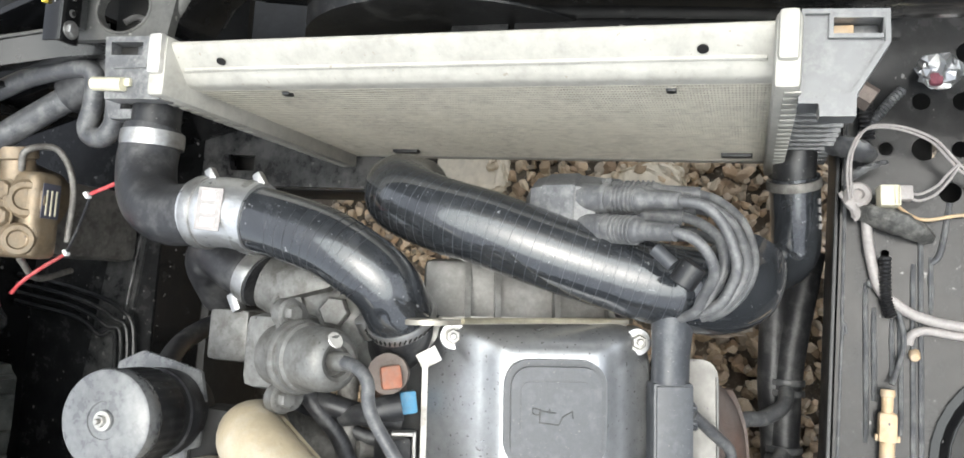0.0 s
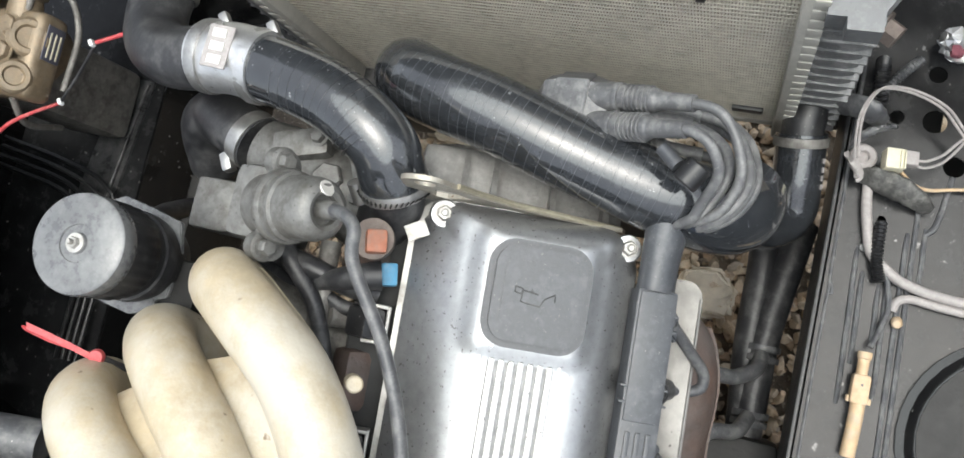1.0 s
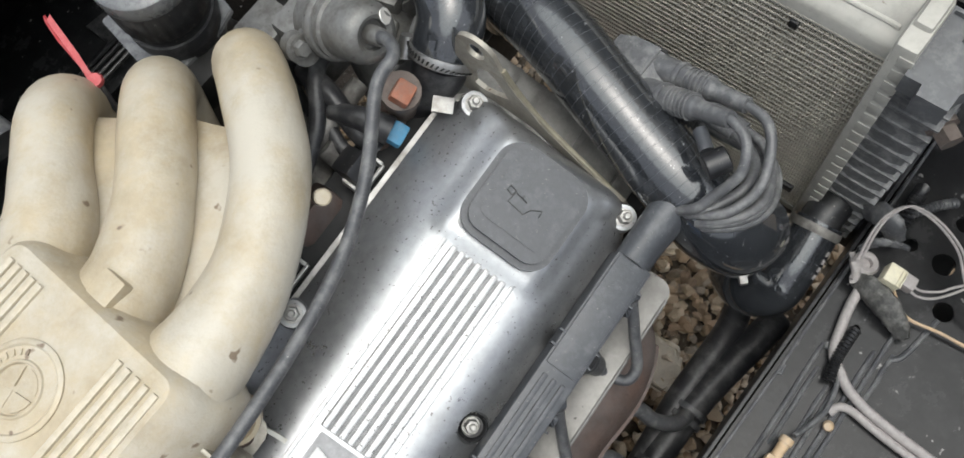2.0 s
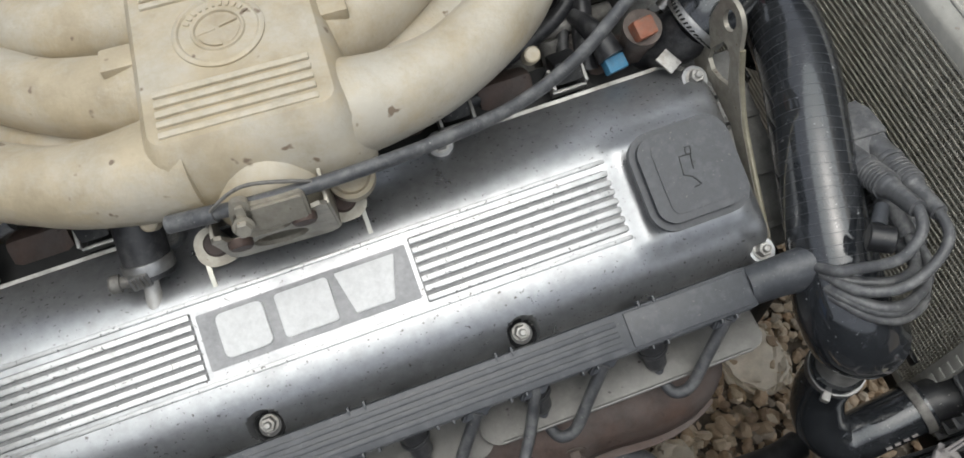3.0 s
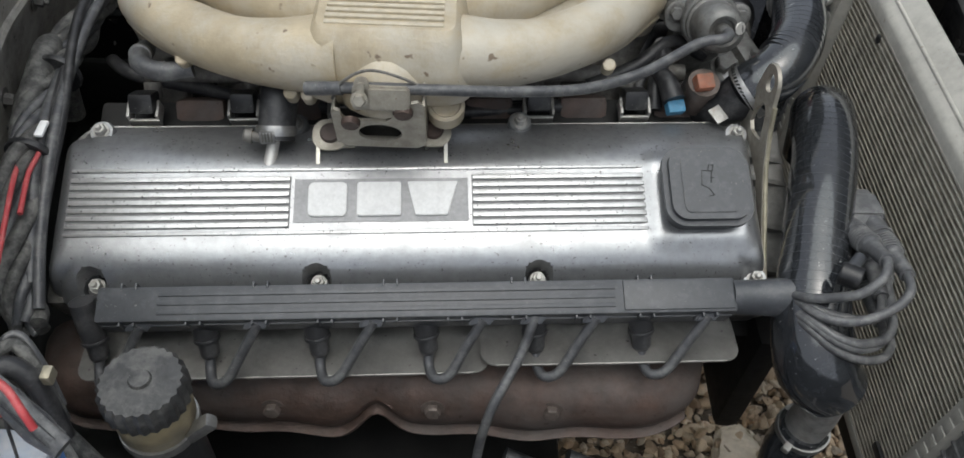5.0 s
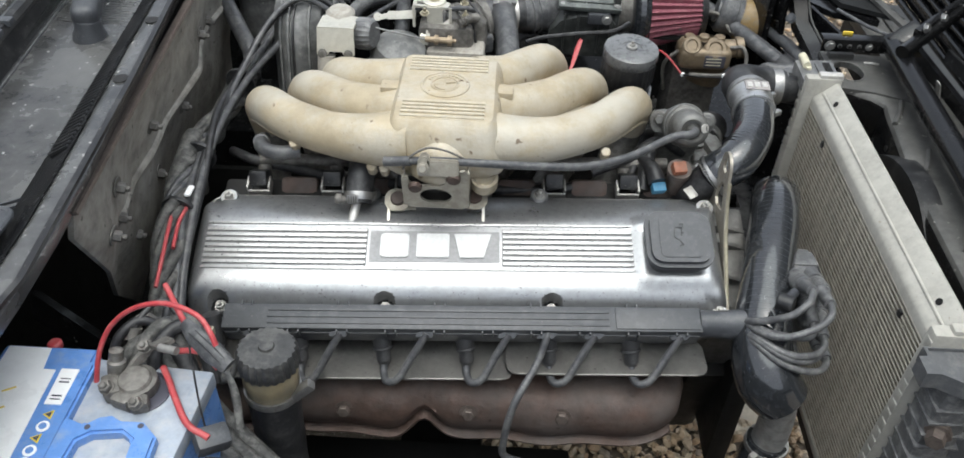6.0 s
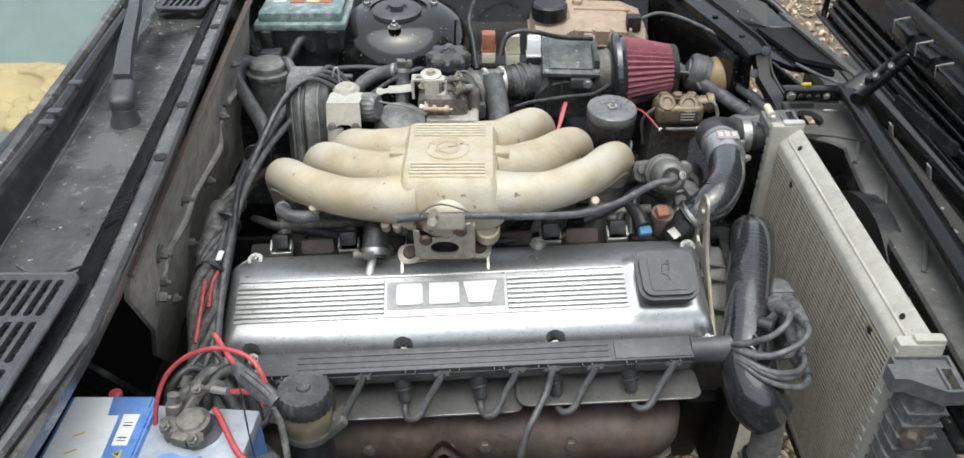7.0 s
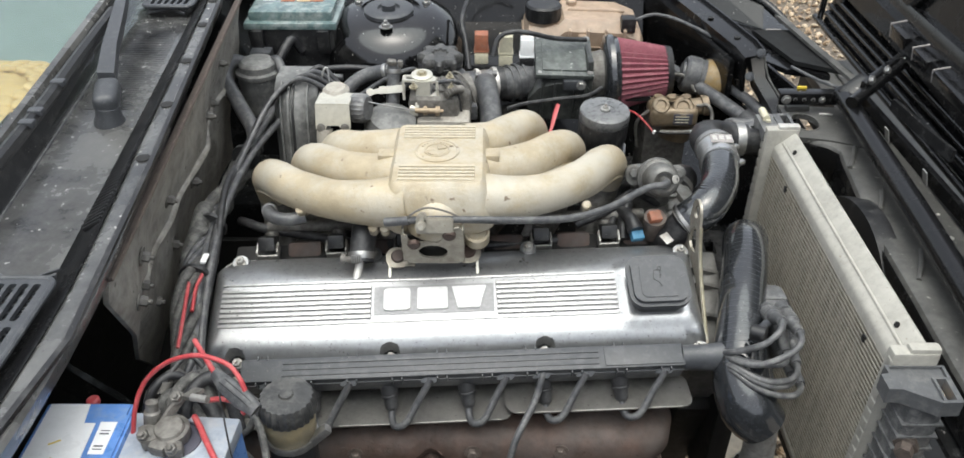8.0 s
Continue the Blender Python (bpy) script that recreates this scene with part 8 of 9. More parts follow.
part("red_run", pipe([(0.343, 0.590, 0.700), (0.355, 0.578, 0.700), (0.370, 0.566, 0.690), (0.388, 0.550, 0.674)], 0.0020, 8), M_RED, redw)
part("black_run", pipe([(0.388, 0.550, 0.674), (0.42, 0.524, 0.686), (0.45, 0.50, 0.70)], 0.0016, 8), M_RUBBER, redw)
part("red_run", pipe([(0.45, 0.50, 0.70), (0.463, 0.46, 0.705), (0.475, 0.42, 0.715)], 0.0021, 8), M_RED, redw)
for p in ((0.389, 0.549, 0.675), (0.448, 0.503, 0.702)):
    part("tie", one(p, (0.007, 0.004, 0.006), 0.001, Euler((0, 0, 0.7)).to_matrix()), M_LABEL, redw)
pipes = thing("brake_pipes", (0.30, 0.62, 0.48), "bundle of thin dark brake pipes on the inner fender", "pipe")
for k in range(4):
    part("pipe", pipe([(0.36 - 0.012 * k, 0.80, 0.50), (0.345 - 0.012 * k, 0.70, 0.495), (0.325 - 0.012 * k, 0.635 + 0.01 * k, 0.49), (0.28, 0.612 + 0.010 * k, 0.485), (0.10, 0.612 + 0.010 * k, 0.485)], 0.003, 8), M_PLASTIC_BLACK, pipes)
vent = thing("tank_vent_hose", (0.54, 0.50, 0.72), "grey rubber vent hose beside the radiator tank", "hose")
part("hose", pipe([(0.530, 0.66, 0.730), (0.549, 0.597, 0.735), (0.561, 0.559, 0.737), (0.568, 0.518, 0.738), (0.569, 0.487, 0.738), (0.558, 0.475, 0.736), (0.533, 0.479, 0.732), (0.513, 0.485, 0.730), (0.503, 0.478, 0.730), (0.502, 0.462, 0.732), (0.513, 0.449, 0.735), (0.528, 0.445, 0.738), (0.545, 0.443, 0.742)], 0.0100, 16), M_RUBBER_GREY, vent)
part("joint", pipe([(0.540, 0.428, 0.786), (0.5385, 0.394, 0.787)], 0.0062, 14, straight=True), M_CREAM, vent, "cream plastic joint")

# ---- battery corner ----
STAND = Vector((0.0555, -0.845, 1.444))
NEAR, NEARER = (Matrix.Translation(STAND) @ Matrix.Scale(k, 4) @ Matrix.Translation(-STAND) for k in (0.835, 0.815))


def set_on_tray(ob, m):
    """Sets a thing of the battery corner, with its parts, at its height on the raised tray."""
    ob.matrix_world = m @ ob.matrix_world


batt = thing("battery", (-0.37, -0.23, 0.47), "blue car battery with white label and dusty lid", "battery")
TB = Euler((0, 0, radians(-4))).to_matrix()
part("case", one((-0.371, -0.226, 0.555), (0.240, 0.175, 0.17), 0.006, TB), M_BATT, batt)
part("lid", one((-0.318, -0.2295, 0.650), (0.138, 0.172, 0.022), 0.004, TB), M_BATT_TOP, batt, "dusty grey-blue lid")
part("raised_lid", prism([(-0.484, -0.134), (-0.377, -0.134), (-0.377, -0.152), (-0.3725, -0.156), (-0.3725, -0.31), (-0.484, -0.31)], 0.640, 0.672, 0.003), M_BATT, batt, "blue raised lid", )
part("label", prism([(-0.478, -0.138), (-0.430, -0.138), (-0.426, -0.168), (-0.412, -0.168), (-0.407, -0.302), (-0.478, -0.302)], 0.6715, 0.6732), M_LABEL, batt, "white printed label")
part("barcode", prism([(-0.406, -0.166), (-0.386, -0.166), (-0.386, -0.214), (-0.404, -0.214)], 0.6715, 0.6732), M_LABEL, batt, "white bar label")
for k in (0, 1, 5, 6):
    part("print_bar", one((-0.395, -0.180 - 0.0046 * k, 0.6736), (0.011, 0.0008 + 0.0008 * (k % 2), 0.0008), 0), M_INK, batt, "plain dark print bar")
for k in range(5):
    part("warning_mark", turned([(0.0068, 0), (0.0068, 0.0012)], (-0.3925, -0.227 - 0.0148 * k, 0.6718), (0, 0, 1), 3 if k in (0, 2) else 18), M_YELLOW if k in (0, 2) else M_LABEL, batt, "plain warning symbol")
    part("print_bar", turned([(0.0040, 0), (0.0040, 0.0006)], (-0.3925, -0.227 - 0.0148 * k, 0.6730), (0, 0, 1), 3 if k in (0, 2) else 14), M_INK if k in (0, 2) else M_BATT, batt, "plain warning symbol")
for k in range(3):
    part("print_bar", one((-0.449, -0.198 - 0.026 * k, 0.6736), (0.014, 0.0016, 0.0008), 0, Euler((0, 0, 0.5)).to_matrix()), M_YELLOW, batt, "plain pale print bar")
hd = part("handle", prism([(-0.376, -0.228), (-0.352, -0.236), (-0.340, -0.226), (-0.328, -0.223), (-0.316, -0.229), (-0.292, -0.229), (-0.272, -0.247), (-0.270, -0.31), (-0.292, -0.31), (-0.296, -0.252), (-0.310, -0.243), (-0.340, -0.247), (-0.352, -0.257), (-0.356, -0.31), (-0.376, -0.31)], 0.658, 0.674, 0.003), M_BATT, batt, "blue carrying handle with two holes")
for x, y in ((-0.346, -0.2405), (-0.292, -0.2355)):
    part("handle_hole", turned([(0.0032, 0), (0.0032, 0.0006)], (x, y, 0.6738), (0, 0, 1), 14), M_INK, hd)
part("vent_plug", turned([(0.008, 0), (0.008, 0.006), (0.006, 0.008)], (-0.432, -0.128, 0.664), (0, 0, 1), 18), M_RED, batt)
part("tray", one((-0.37, -0.22, 0.462), (0.29, 0.23, 0.012), 0.004), M_BODY, body, frame=NEARER)
part("tray_leg", boxes(((-0.30, -0.36, 0.56), (0.16, 0.10, 0.16), 0.006), ((-0.30, -0.33, 0.63), (0.20, 0.16, 0.03), 0.004)), M_BODY, body)
set_on_tray(batt, Matrix.Translation((0.010, 0.0, 0.0)) @ NEARER)
TERM = Matrix.Translation((0.010, 0.010, 0.0))
post = thing("battery_terminal", (-0.30, -0.19, 0.66), "dull metal battery clamp with bolts and grey boot", "battery terminal")
TC = (-0.316, -0.188, 0.661)
part("seat_ring", turned([(0.0285, 0), (0.0285, 0.0015), (0.026, 0.002), (0.0255, 0.0005)], (-0.308, -0.193, 0.661), (0, 0, 1), 32), M_INK, post, "dark moulded ring", frame=TERM)
part("clamp_ring", turned([(0.0215, 0), (0.0225, 0.002), (0.0225, 0.014), (0.0195, 0.016)], TC, (0, 0, 1), 28), M_ALU_DIRTY, post, frame=TERM)
part("post", turned([(0.0180, 0), (0.0180, 0.018), (0.0160, 0.0205), (0.001, 0.0215)], TC, (0, -0.1, 1), 28), M_ALU_DIRTY, post, "worn dull terminal post", frame=TERM)
part("jaw", boxes(((-0.340, -0.196, 0.670), (0.020, 0.030, 0.018), 0.005, Euler((0, 0, 0.5)).to_matrix()), ((-0.323, -0.212, 0.669), (0.022, 0.014, 0.016), 0.004, Euler((0, 0, -0.3)).to_matrix()), ((-0.303, -0.214, 0.668), (0.018, 0.016, 0.016), 0.004, Euler((0, 0, 0.3)).to_matrix())), M_ALU_DIRTY, post, frame=TERM)
part("cable_lug", arm([(-0.322, -0.172, 0.680), (-0.312, -0.158, 0.690), (-0.300, -0.150, 0.696), (-0.286, -0.160, 0.704)], (0.7, 0.7, 0), 0.005, 0.020), M_ALU_DIRTY, post, frame=TERM)
part("lug_sleeve", pipe([(-0.290, -0.166, 0.706), (-0.268, -0.174, 0.711)], 0.0046, 14, straight=True), M_ALU, post, "bright crimped sleeve", frame=TERM)
part("tower", turned([(0.0100, 0), (0.0100, 0.020), (0.0075, 0.022), (0.0075, 0.034), (0.004, 0.036)], (-0.342, -0.178, 0.668), (0.1, 0.3, 1), 14), M_ALU_DIRTY, post, frame=TERM)
for x, y, z in ((-0.341, -0.203, 0.680), (-0.304, -0.219, 0.676), (-0.313, -0.156, 0.694)):
    part("bolt", bolt(bmesh.new(), (x, y, z), (0, -0.5, 1), 0.0072, 0.008, 1.15, 0.003), M_ALU_DIRTY, post, frame=TERM)
for k, (pts, r) in enumerate((([(-0.326, 0.015, 0.750), (-0.318, -0.02, 0.757), (-0.312, -0.060, 0.752), (-0.308, -0.108, 0.738)], 0.0030), ([(-0.326, 0.012, 0.750), (-0.319, 0.018, 0.755), (-0.310, 0.016, 0.754), (-0.311, -0.01, 0.752), (-0.306, -0.050, 0.746)], 0.0030), ([(-0.347, -0.190, 0.674), (-0.342, -0.174, 0.706), (-0.332, -0.161, 0.730), (-0.315, -0.157, 0.750), (-0.293, -0.160, 0.769), (-0.272, -0.164, 0.781), (-0.250, -0.171, 0.790), (-0.229, -0.178, 0.791), (-0.212, -0.186, 0.788), (-0.200, -0.198, 0.782), (-0.194, -0.205, 0.770)], 0.0036),
                               ([(-0.279, -0.113, 0.758), (-0.258, -0.142, 0.757), (-0.239, -0.167, 0.753)], 0.0040), ([(-0.260, -0.166, 0.711), (-0.240, -0.168, 0.716), (-0.219, -0.173, 0.716), (-0.207, -0.181, 0.714), (-0.212, -0.187, 0.712)], 0.0042), ([(-0.276, -0.172, 0.690), (-0.264, -0.189, 0.690), (-0.252, -0.208, 0.689), (-0.230, -0.238, 0.684), (-0.205, -0.250, 0.678)], 0.0046))):
    w_ = thing("red_cable", pts[0], "red insulated battery cable", "cable", "red battery cables")
    part("jacket", pipe(pts, r * 0.78, 12, 10), M_RED, w_)
    if k > 1:
        set_on_tray(w_, NEAR)
set_on_tray(post, NEARER)
sleeve = thing("black_cable_end", (-0.23, -0.2, 0.73), "dark taped cable end below a red cable", "cable")
part("boot", pipe([(-0.243, -0.162, 0.754), (-0.228, -0.176, 0.750), (-0.206, -0.192, 0.744), (-0.188, -0.203, 0.736)], [0.0062, 0.0105, 0.0120, 0.0085], 14, flat=0.55), M_RUBBER_GREY, sleeve, "flat grooved rubber boot")
for d in (-0.004, 0.001, 0.006):
    part("groove", pipe([(-0.228 + d, -0.176 + d, 0.7572), (-0.206 + d, -0.192 + d, 0.7518), (-0.192 + d, -0.201 + d, 0.7440)], 0.0008, 6), M_RUBBER, sleeve)
part("wire", pipe([(-0.240, -0.168, 0.750), (-0.232, -0.190, 0.725), (-0.224, -0.214, 0.690), (-0.218, -0.228, 0.660)], 0.0012, 6), M_RUBBER, sleeve)
part("wire", pipe([(-0.208, -0.184, 0.713), (-0.196, -0.193, 0.712), (-0.184, -0.212, 0.700), (-0.178, -0.232, 0.672)], [0.003, 0.003, 0.0045, 0.004], 10), M_TAPE, sleeve)
set_on_tray(sleeve, NEAR)
tangle = thing("battery_wiring", (-0.28, -0.14, 0.66), "tangle of dusty black cables behind the battery", "wiring")
rng2 = random.Random(3)
for k in range(11):
    x, y = -0.345 + 0.0055 * k, -0.095 - 0.014 * (k % 4)
    z = 0.682 + rng2.uniform(-0.012, 0.022)
    part("cable", pipe([(x - 0.012 + rng2.uniform(-0.01, 0.01), y - 0.055, 0.645), (x, y - 0.03, z), (x + 0.02, y + rng2.uniform(-0.01, 0.01), z + 0.012), (x + 0.042, y - 0.008, z - 0.004), (x + 0.056, y - 0.03, 0.645)], 0.0034 + 0.0024 * (k % 4), 10), (M_TAPE, M_RUBBER, M_RUBBER_GREY)[k % 3], tangle)
    if k % 4 == 0:
        part("crimp", pipe([(x - 0.004, y - 0.036, z - 0.012), (x, y - 0.028, z)], 0.008, 10, straight=True), M_ALU_DIRTY, tangle)
part("connector", one((-0.206, -0.243, 0.666), (0.036, 0.026, 0.024), 0.006, Euler((0.3, 0.2, 0.6)).to_matrix()), M_PLASTIC, tangle)
part("connector", one((-0.196, -0.268, 0.650), (0.030, 0.020, 0.020), 0.005), M_PLASTIC, tangle)
for dy in (0.0, -0.018, -0.036):
    part("low_cable", pipe([(-0.27, -0.12 + dy, 0.58), (-0.20, -0.170 + dy, 0.555), (-0.12, -0.215 + dy, 0.530), (-0.03, -0.235 + dy, 0.515), (0.10, -0.24 + dy, 0.48)], 0.0095, 12), M_TAPE, tangle)
part("gold_tag", one((-0.236, -0.128, 0.70), (0.008, 0.012, 0.012), 0.002), M_BRASSY, tangle)
set_on_tray(tangle, NEAR)
strut = part("diagonal_strut", slab([(-0.53, -0.005, 0.615), (-0.40, -0.075, 0.600), (-0.40, -0.085, 0.570), (-0.53, -0.02, 0.580)], 0.012), M_BODY, body)

bottle = thing("filler_bottle", (-0.147, -0.235, 0.62), "yellowed plastic bottle with knurled black cap and steel clamp", "bottle")
BX = (-0.148, -0.233, 0.628)
SMALL = Matrix.Translation((-0.145, -0.228, 0.790)) @ Matrix.Scale(1.0, 4) @ Matrix.Translation((0.145, 0.228, -0.788))
part("bottle", turned([(0.0245, 0.085), (0.0262, 0.088), (0.0265, 0.104), (0.0280, 0.106), (0.0280, 0.128), (0.025, 0.136)], BX, (0.02, 0.03, 1), 32), M_YELLOWED, bottle, frame=SMALL)
part("cap", turned([(0.0290, 0.132), (0.0300, 0.134), (0.0300, 0.151), (0.0275, 0.156), (0.008, 0.157), (0.007, 0.1595), (0.001, 0.16)], BX, (0.02, 0.03, 1), 96, 0.035, 24), M_CAPDUST, bottle, "knurled dusty black plastic cap", frame=SMALL)
part("clamp", band((-0.1460, -0.2300, 0.724), (0.02, 0.03, 1), 0.0276, 0.009), M_STEEL, bottle, "worm-drive steel clamp", frame=SMALL)
part("clamp_screw", one((-0.114, -0.238, 0.732), (0.030, 0.011, 0.011), 0.003, Euler((0, -0.7, 0.2)).to_matrix()), M_STEEL, bottle, frame=SMALL)
part("lower_tube", pipe([(-0.1462, -0.2302, 0.722), (-0.1475, -0.232, 0.65), (-0.149, -0.228, 0.58), (-0.15, -0.20, 0.46)], [0.0268, 0.0265, 0.025, 0.02], 22), M_RUBBER, bottle, frame=SMALL)
wire = thing("thin_wire", (-0.12, -0.26, 0.6), "thin pale bare wire", "wire")
part("wire", pipe([(-0.118, -0.262, 0.650), (-0.124, -0.268, 0.60), (-0.135, -0.27, 0.54)], 0.0012, 6), M_STEEL, wire)

# ---- harness along the firewall ----
harness = thing("wiring_harness", (-0.31, 0.2, 0.74), "thick taped black wiring harness along the engine's rear", "wiring harness")
TRUNK = glide([(-0.325, 0.36, 0.740), (-0.330, 0.24, 0.748), (-0.334, 0.15, 0.752), (-0.332, 0.07, 0.752), (-0.325, 0.0, 0.742), (-0.315, -0.08, 0.705), (-0.30, -0.12, 0.675)], 5)
for k in range(7):
    turns = [(p + Vector((math.cos(0.5 * i + 0.9 * k), 0, math.sin(0.5 * i + 0.9 * k))) * (0.010 + 0.002 * (k % 3))) for i, p in enumerate(TRUNK)]
    part("strand", pipe(turns[::2], 0.0048 + 0.0012 * (k % 3), 10, 6), M_TAPE if k % 3 else M_RUBBER_GREY, harness)
part("branch", pipe([(-0.19, 0.52, 0.80), (-0.24, 0.52, 0.80), (-0.285, 0.46, 0.79), (-0.305, 0.37, 0.775), (-0.312, 0.27, 0.765), (-0.318, 0.17, 0.765), (-0.318, 0.08, 0.76), (-0.312, 0.0, 0.745), (-0.300, -0.09, 0.70)], 0.0060, 14), M_RUBBER_GREY, harness)
part("branch", pipe([(-0.175, 0.43, 0.800), (-0.25, 0.40, 0.80), (-0.29, 0.33, 0.785), (-0.306, 0.24, 0.778), (-0.309, 0.14, 0.772), (-0.304, 0.04, 0.755), (-0.298, -0.05, 0.72), (-0.29, -0.11, 0.69)], 0.0055, 12), M_RUBBER_GREY, harness)
for k in range(4):
    part("branch", pipe([(-0.178, 0.402 + 0.012 * k, 0.815 + 0.002 * k), (-0.210, 0.405 + 0.015 * k, 0.842 + 0.003 * k), (-0.245 + 0.004 * k, 0.39 + 0.015 * k, 0.858 - 0.004 * k), (-0.280 - 0.004 * k, 0.355 + 0.010 * k, 0.835 - 0.007 * k), (-0.306 - 0.003 * k, 0.28, 0.795 - 0.004 * k), (-0.316, 0.18, 0.772 + 0.004 * k), (-0.314 + 0.004 * k, 0.06, 0.758), (-0.300, -0.06, 0.715)], 0.0042 + 0.0006 * (k % 2), 10), M_RUBBER if k % 2 else M_RUBBER_GREY, harness)
part("branch", pipe([(-0.10, 0.55, 0.795), (-0.17, 0.55, 0.805), (-0.24, 0.535, 0.805), (-0.29, 0.49, 0.79), (-0.315, 0.41, 0.765)], 0.006, 12), M_RUBBER, harness)
part("fat_elbow", pipe([(-0.358, 0.165, 0.66), (-0.352, 0.17, 0.735), (-0.342, 0.150, 0.765), (-0.338, 0.11, 0.765), (-0.340, 0.05, 0.745)], 0.013, 18), M_TAPE, harness)
for p in ((-0.318, 0.30, 0.765), (-0.325, 0.12, 0.758), (-0.322, 0.02, 0.745)):
    part("tie", band(p, (0.1, 1, 0.05), 0.020, 0.006, 0.002, 20), M_RUBBER, harness)
part("white_patch", one((-0.310, 0.035, 0.765), (0.008, 0.020, 0.004), 0.002), M_LABEL, harness)
clip_w = thing("wire_clip", (-0.2, 0.42, 0.84), "small bent steel wire clip", "clip")
part("loop", pipe([(-0.204, 0.415, 0.815), (-0.206, 0.425, 0.85), (-0.198, 0.43, 0.86), (-0.195, 0.42, 0.835), (-0.197, 0.41, 0.815)], 0.0018, 8), M_STEEL, clip_w)

# ---- apron wiring beside the radiator ----
aw = thing("apron_wiring", (0.49, -0.28, 0.50), "loose wires with a cream connector on the inner fender", "wiring")
part("cream_plug", one((0.4935, -0.2600, 0.520), (0.020, 0.0175, 0.016), 0.0015, Euler((0.15, 0.1, 0.05)).to_matrix()), M_CREAM, aw, "cream plastic connector")
part("plug_neck", one((0.497, -0.2745, 0.519), (0.014, 0.012, 0.012), 0.002, Euler((0.15, 0.1, 0.05)).to_matrix()), M_WIRE, aw)
for y in (-0.2655, -0.2690):
    part("plug_ridge", one((0.4935, y, 0.5285), (0.018, 0.0012, 0.0016), 0.0004, Euler((0.15, 0.1, 0.05)).to_matrix()), M_CREAM, aw)
LOOP = [(0.489, -0.226, 0.525), (0.510, -0.222, 0.540), (0.530, -0.223, 0.545), (0.549, -0.232, 0.545), (0.555, -0.246, 0.542), (0.553, -0.269, 0.538), (0.544, -0.293, 0.532), (0.529, -0.309, 0.526), (0.515, -0.325, 0.520), (0.500, -0.36, 0.505)]
part("wire", pipe(LOOP, 0.0013, 8), M_WIRE, aw)
part("wire", pipe([(x + 0.002, y - 0.0028, z + 0.001) for x, y, z in LOOP], 0.0013, 8), M_WIRE, aw)
part("wire", pipe([(0.525, -0.317, 0.526), (0.513, -0.307, 0.527), (0.504, -0.300, 0.525), (0.497, -0.288, 0.521), (0.497, -0.279, 0.519)], 0.0013, 8), M_WIRE, aw)
part("wire", pipe([(0.523, -0.318, 0.524), (0.508, -0.309, 0.524), (0.496, -0.299, 0.522), (0.491, -0.288, 0.519), (0.492, -0.279, 0.518)], 0.0013, 8), M_WIRE, aw)
part("wire", pipe([(0.487, -0.268, 0.512), (0.478, -0.283, 0.503), (0.475, -0.298, 0.500), (0.481, -0.330, 0.498), (0.485, -0.40, 0.497)], 0.0017, 8), M_AMBER, aw)


def crumple(points, radii, seed, flat=0.6):
    """A lumpy wrapped bundle: a pipe with uneven dents."""
    r, bm = random.Random(seed), pipe(points, radii, 14, 5, flat)
    for v in bm.verts:
        v.co += Vector((r.uniform(-1, 1), r.uniform(-1, 1), r.uniform(-1, 1))) * 0.0013
    return bm


part("taped_clump", crumple([(0.480, -0.236, 0.502), (0.476, -0.250, 0.510), (0.470, -0.268, 0.512), (0.463, -0.286, 0.507), (0.456, -0.300, 0.498)], [0.008, 0.0125, 0.014, 0.012, 0.007], 1), M_TAPE, aw)
part("taped_clump", crumple([(0.541, -0.206, 0.512), (0.540, -0.220, 0.524), (0.536, -0.233, 0.524), (0.532, -0.245, 0.512)], [0.008, 0.013, 0.013, 0.008], 2), M_RUBBER_GREY, aw)
part("taped_clump", crumple([(0.505, -0.224, 0.512), (0.516, -0.233, 0.522), (0.522, -0.247, 0.524), (0.527, -0.258, 0.520)], [0.004, 0.005, 0.004, 0.002], 3), M_RUBBER_GREY, aw)
part("taped_clump", crumple([(0.497, -0.222, 0.506), (0.485, -0.230, 0.512), (0.474, -0.236, 0.506)], [0.006, 0.007, 0.005], 4), M_WIRE, aw)
part("eyelet", turned([(0.0125, 0), (0.0125, 0.004), (0.010, 0.006), (0.0055, 0.005), (0.005, 0.001)], (0.496, -0.235, 0.506), (0.2, -0.2, 1), 22), M_WIRE, aw)
part("corrugated_tube", pipe([(0.556, -0.238, 0.500), (0.562, -0.242, 0.508), (0.574, -0.251, 0.511), (0.586, -0.260, 0.511), (0.600, -0.272, 0.506)], 0.0046, 14, 9, ridge=0.0008, pitch=1), M_RUBBER_GREY, aw)
part("corrugated_tube", pipe([(0.596, -0.239, 0.503), (0.585, -0.239, 0.510), (0.570, -0.240, 0.510), (0.552, -0.243, 0.503)], 0.0062, 14, 9, ridge=0.0010, pitch=1), M_PLASTIC_BLACK, aw)
part("harness", pipe([(0.478, -0.244, 0.502), (0.455, -0.246, 0.500), (0.430, -0.251, 0.498), (0.407, -0.258, 0.498), (0.394, -0.273, 0.498), (0.383, -0.292, 0.498), (0.376, -0.33, 0.498), (0.372, -0.42, 0.498)], 0.0050, 12), M_WIRE, aw)
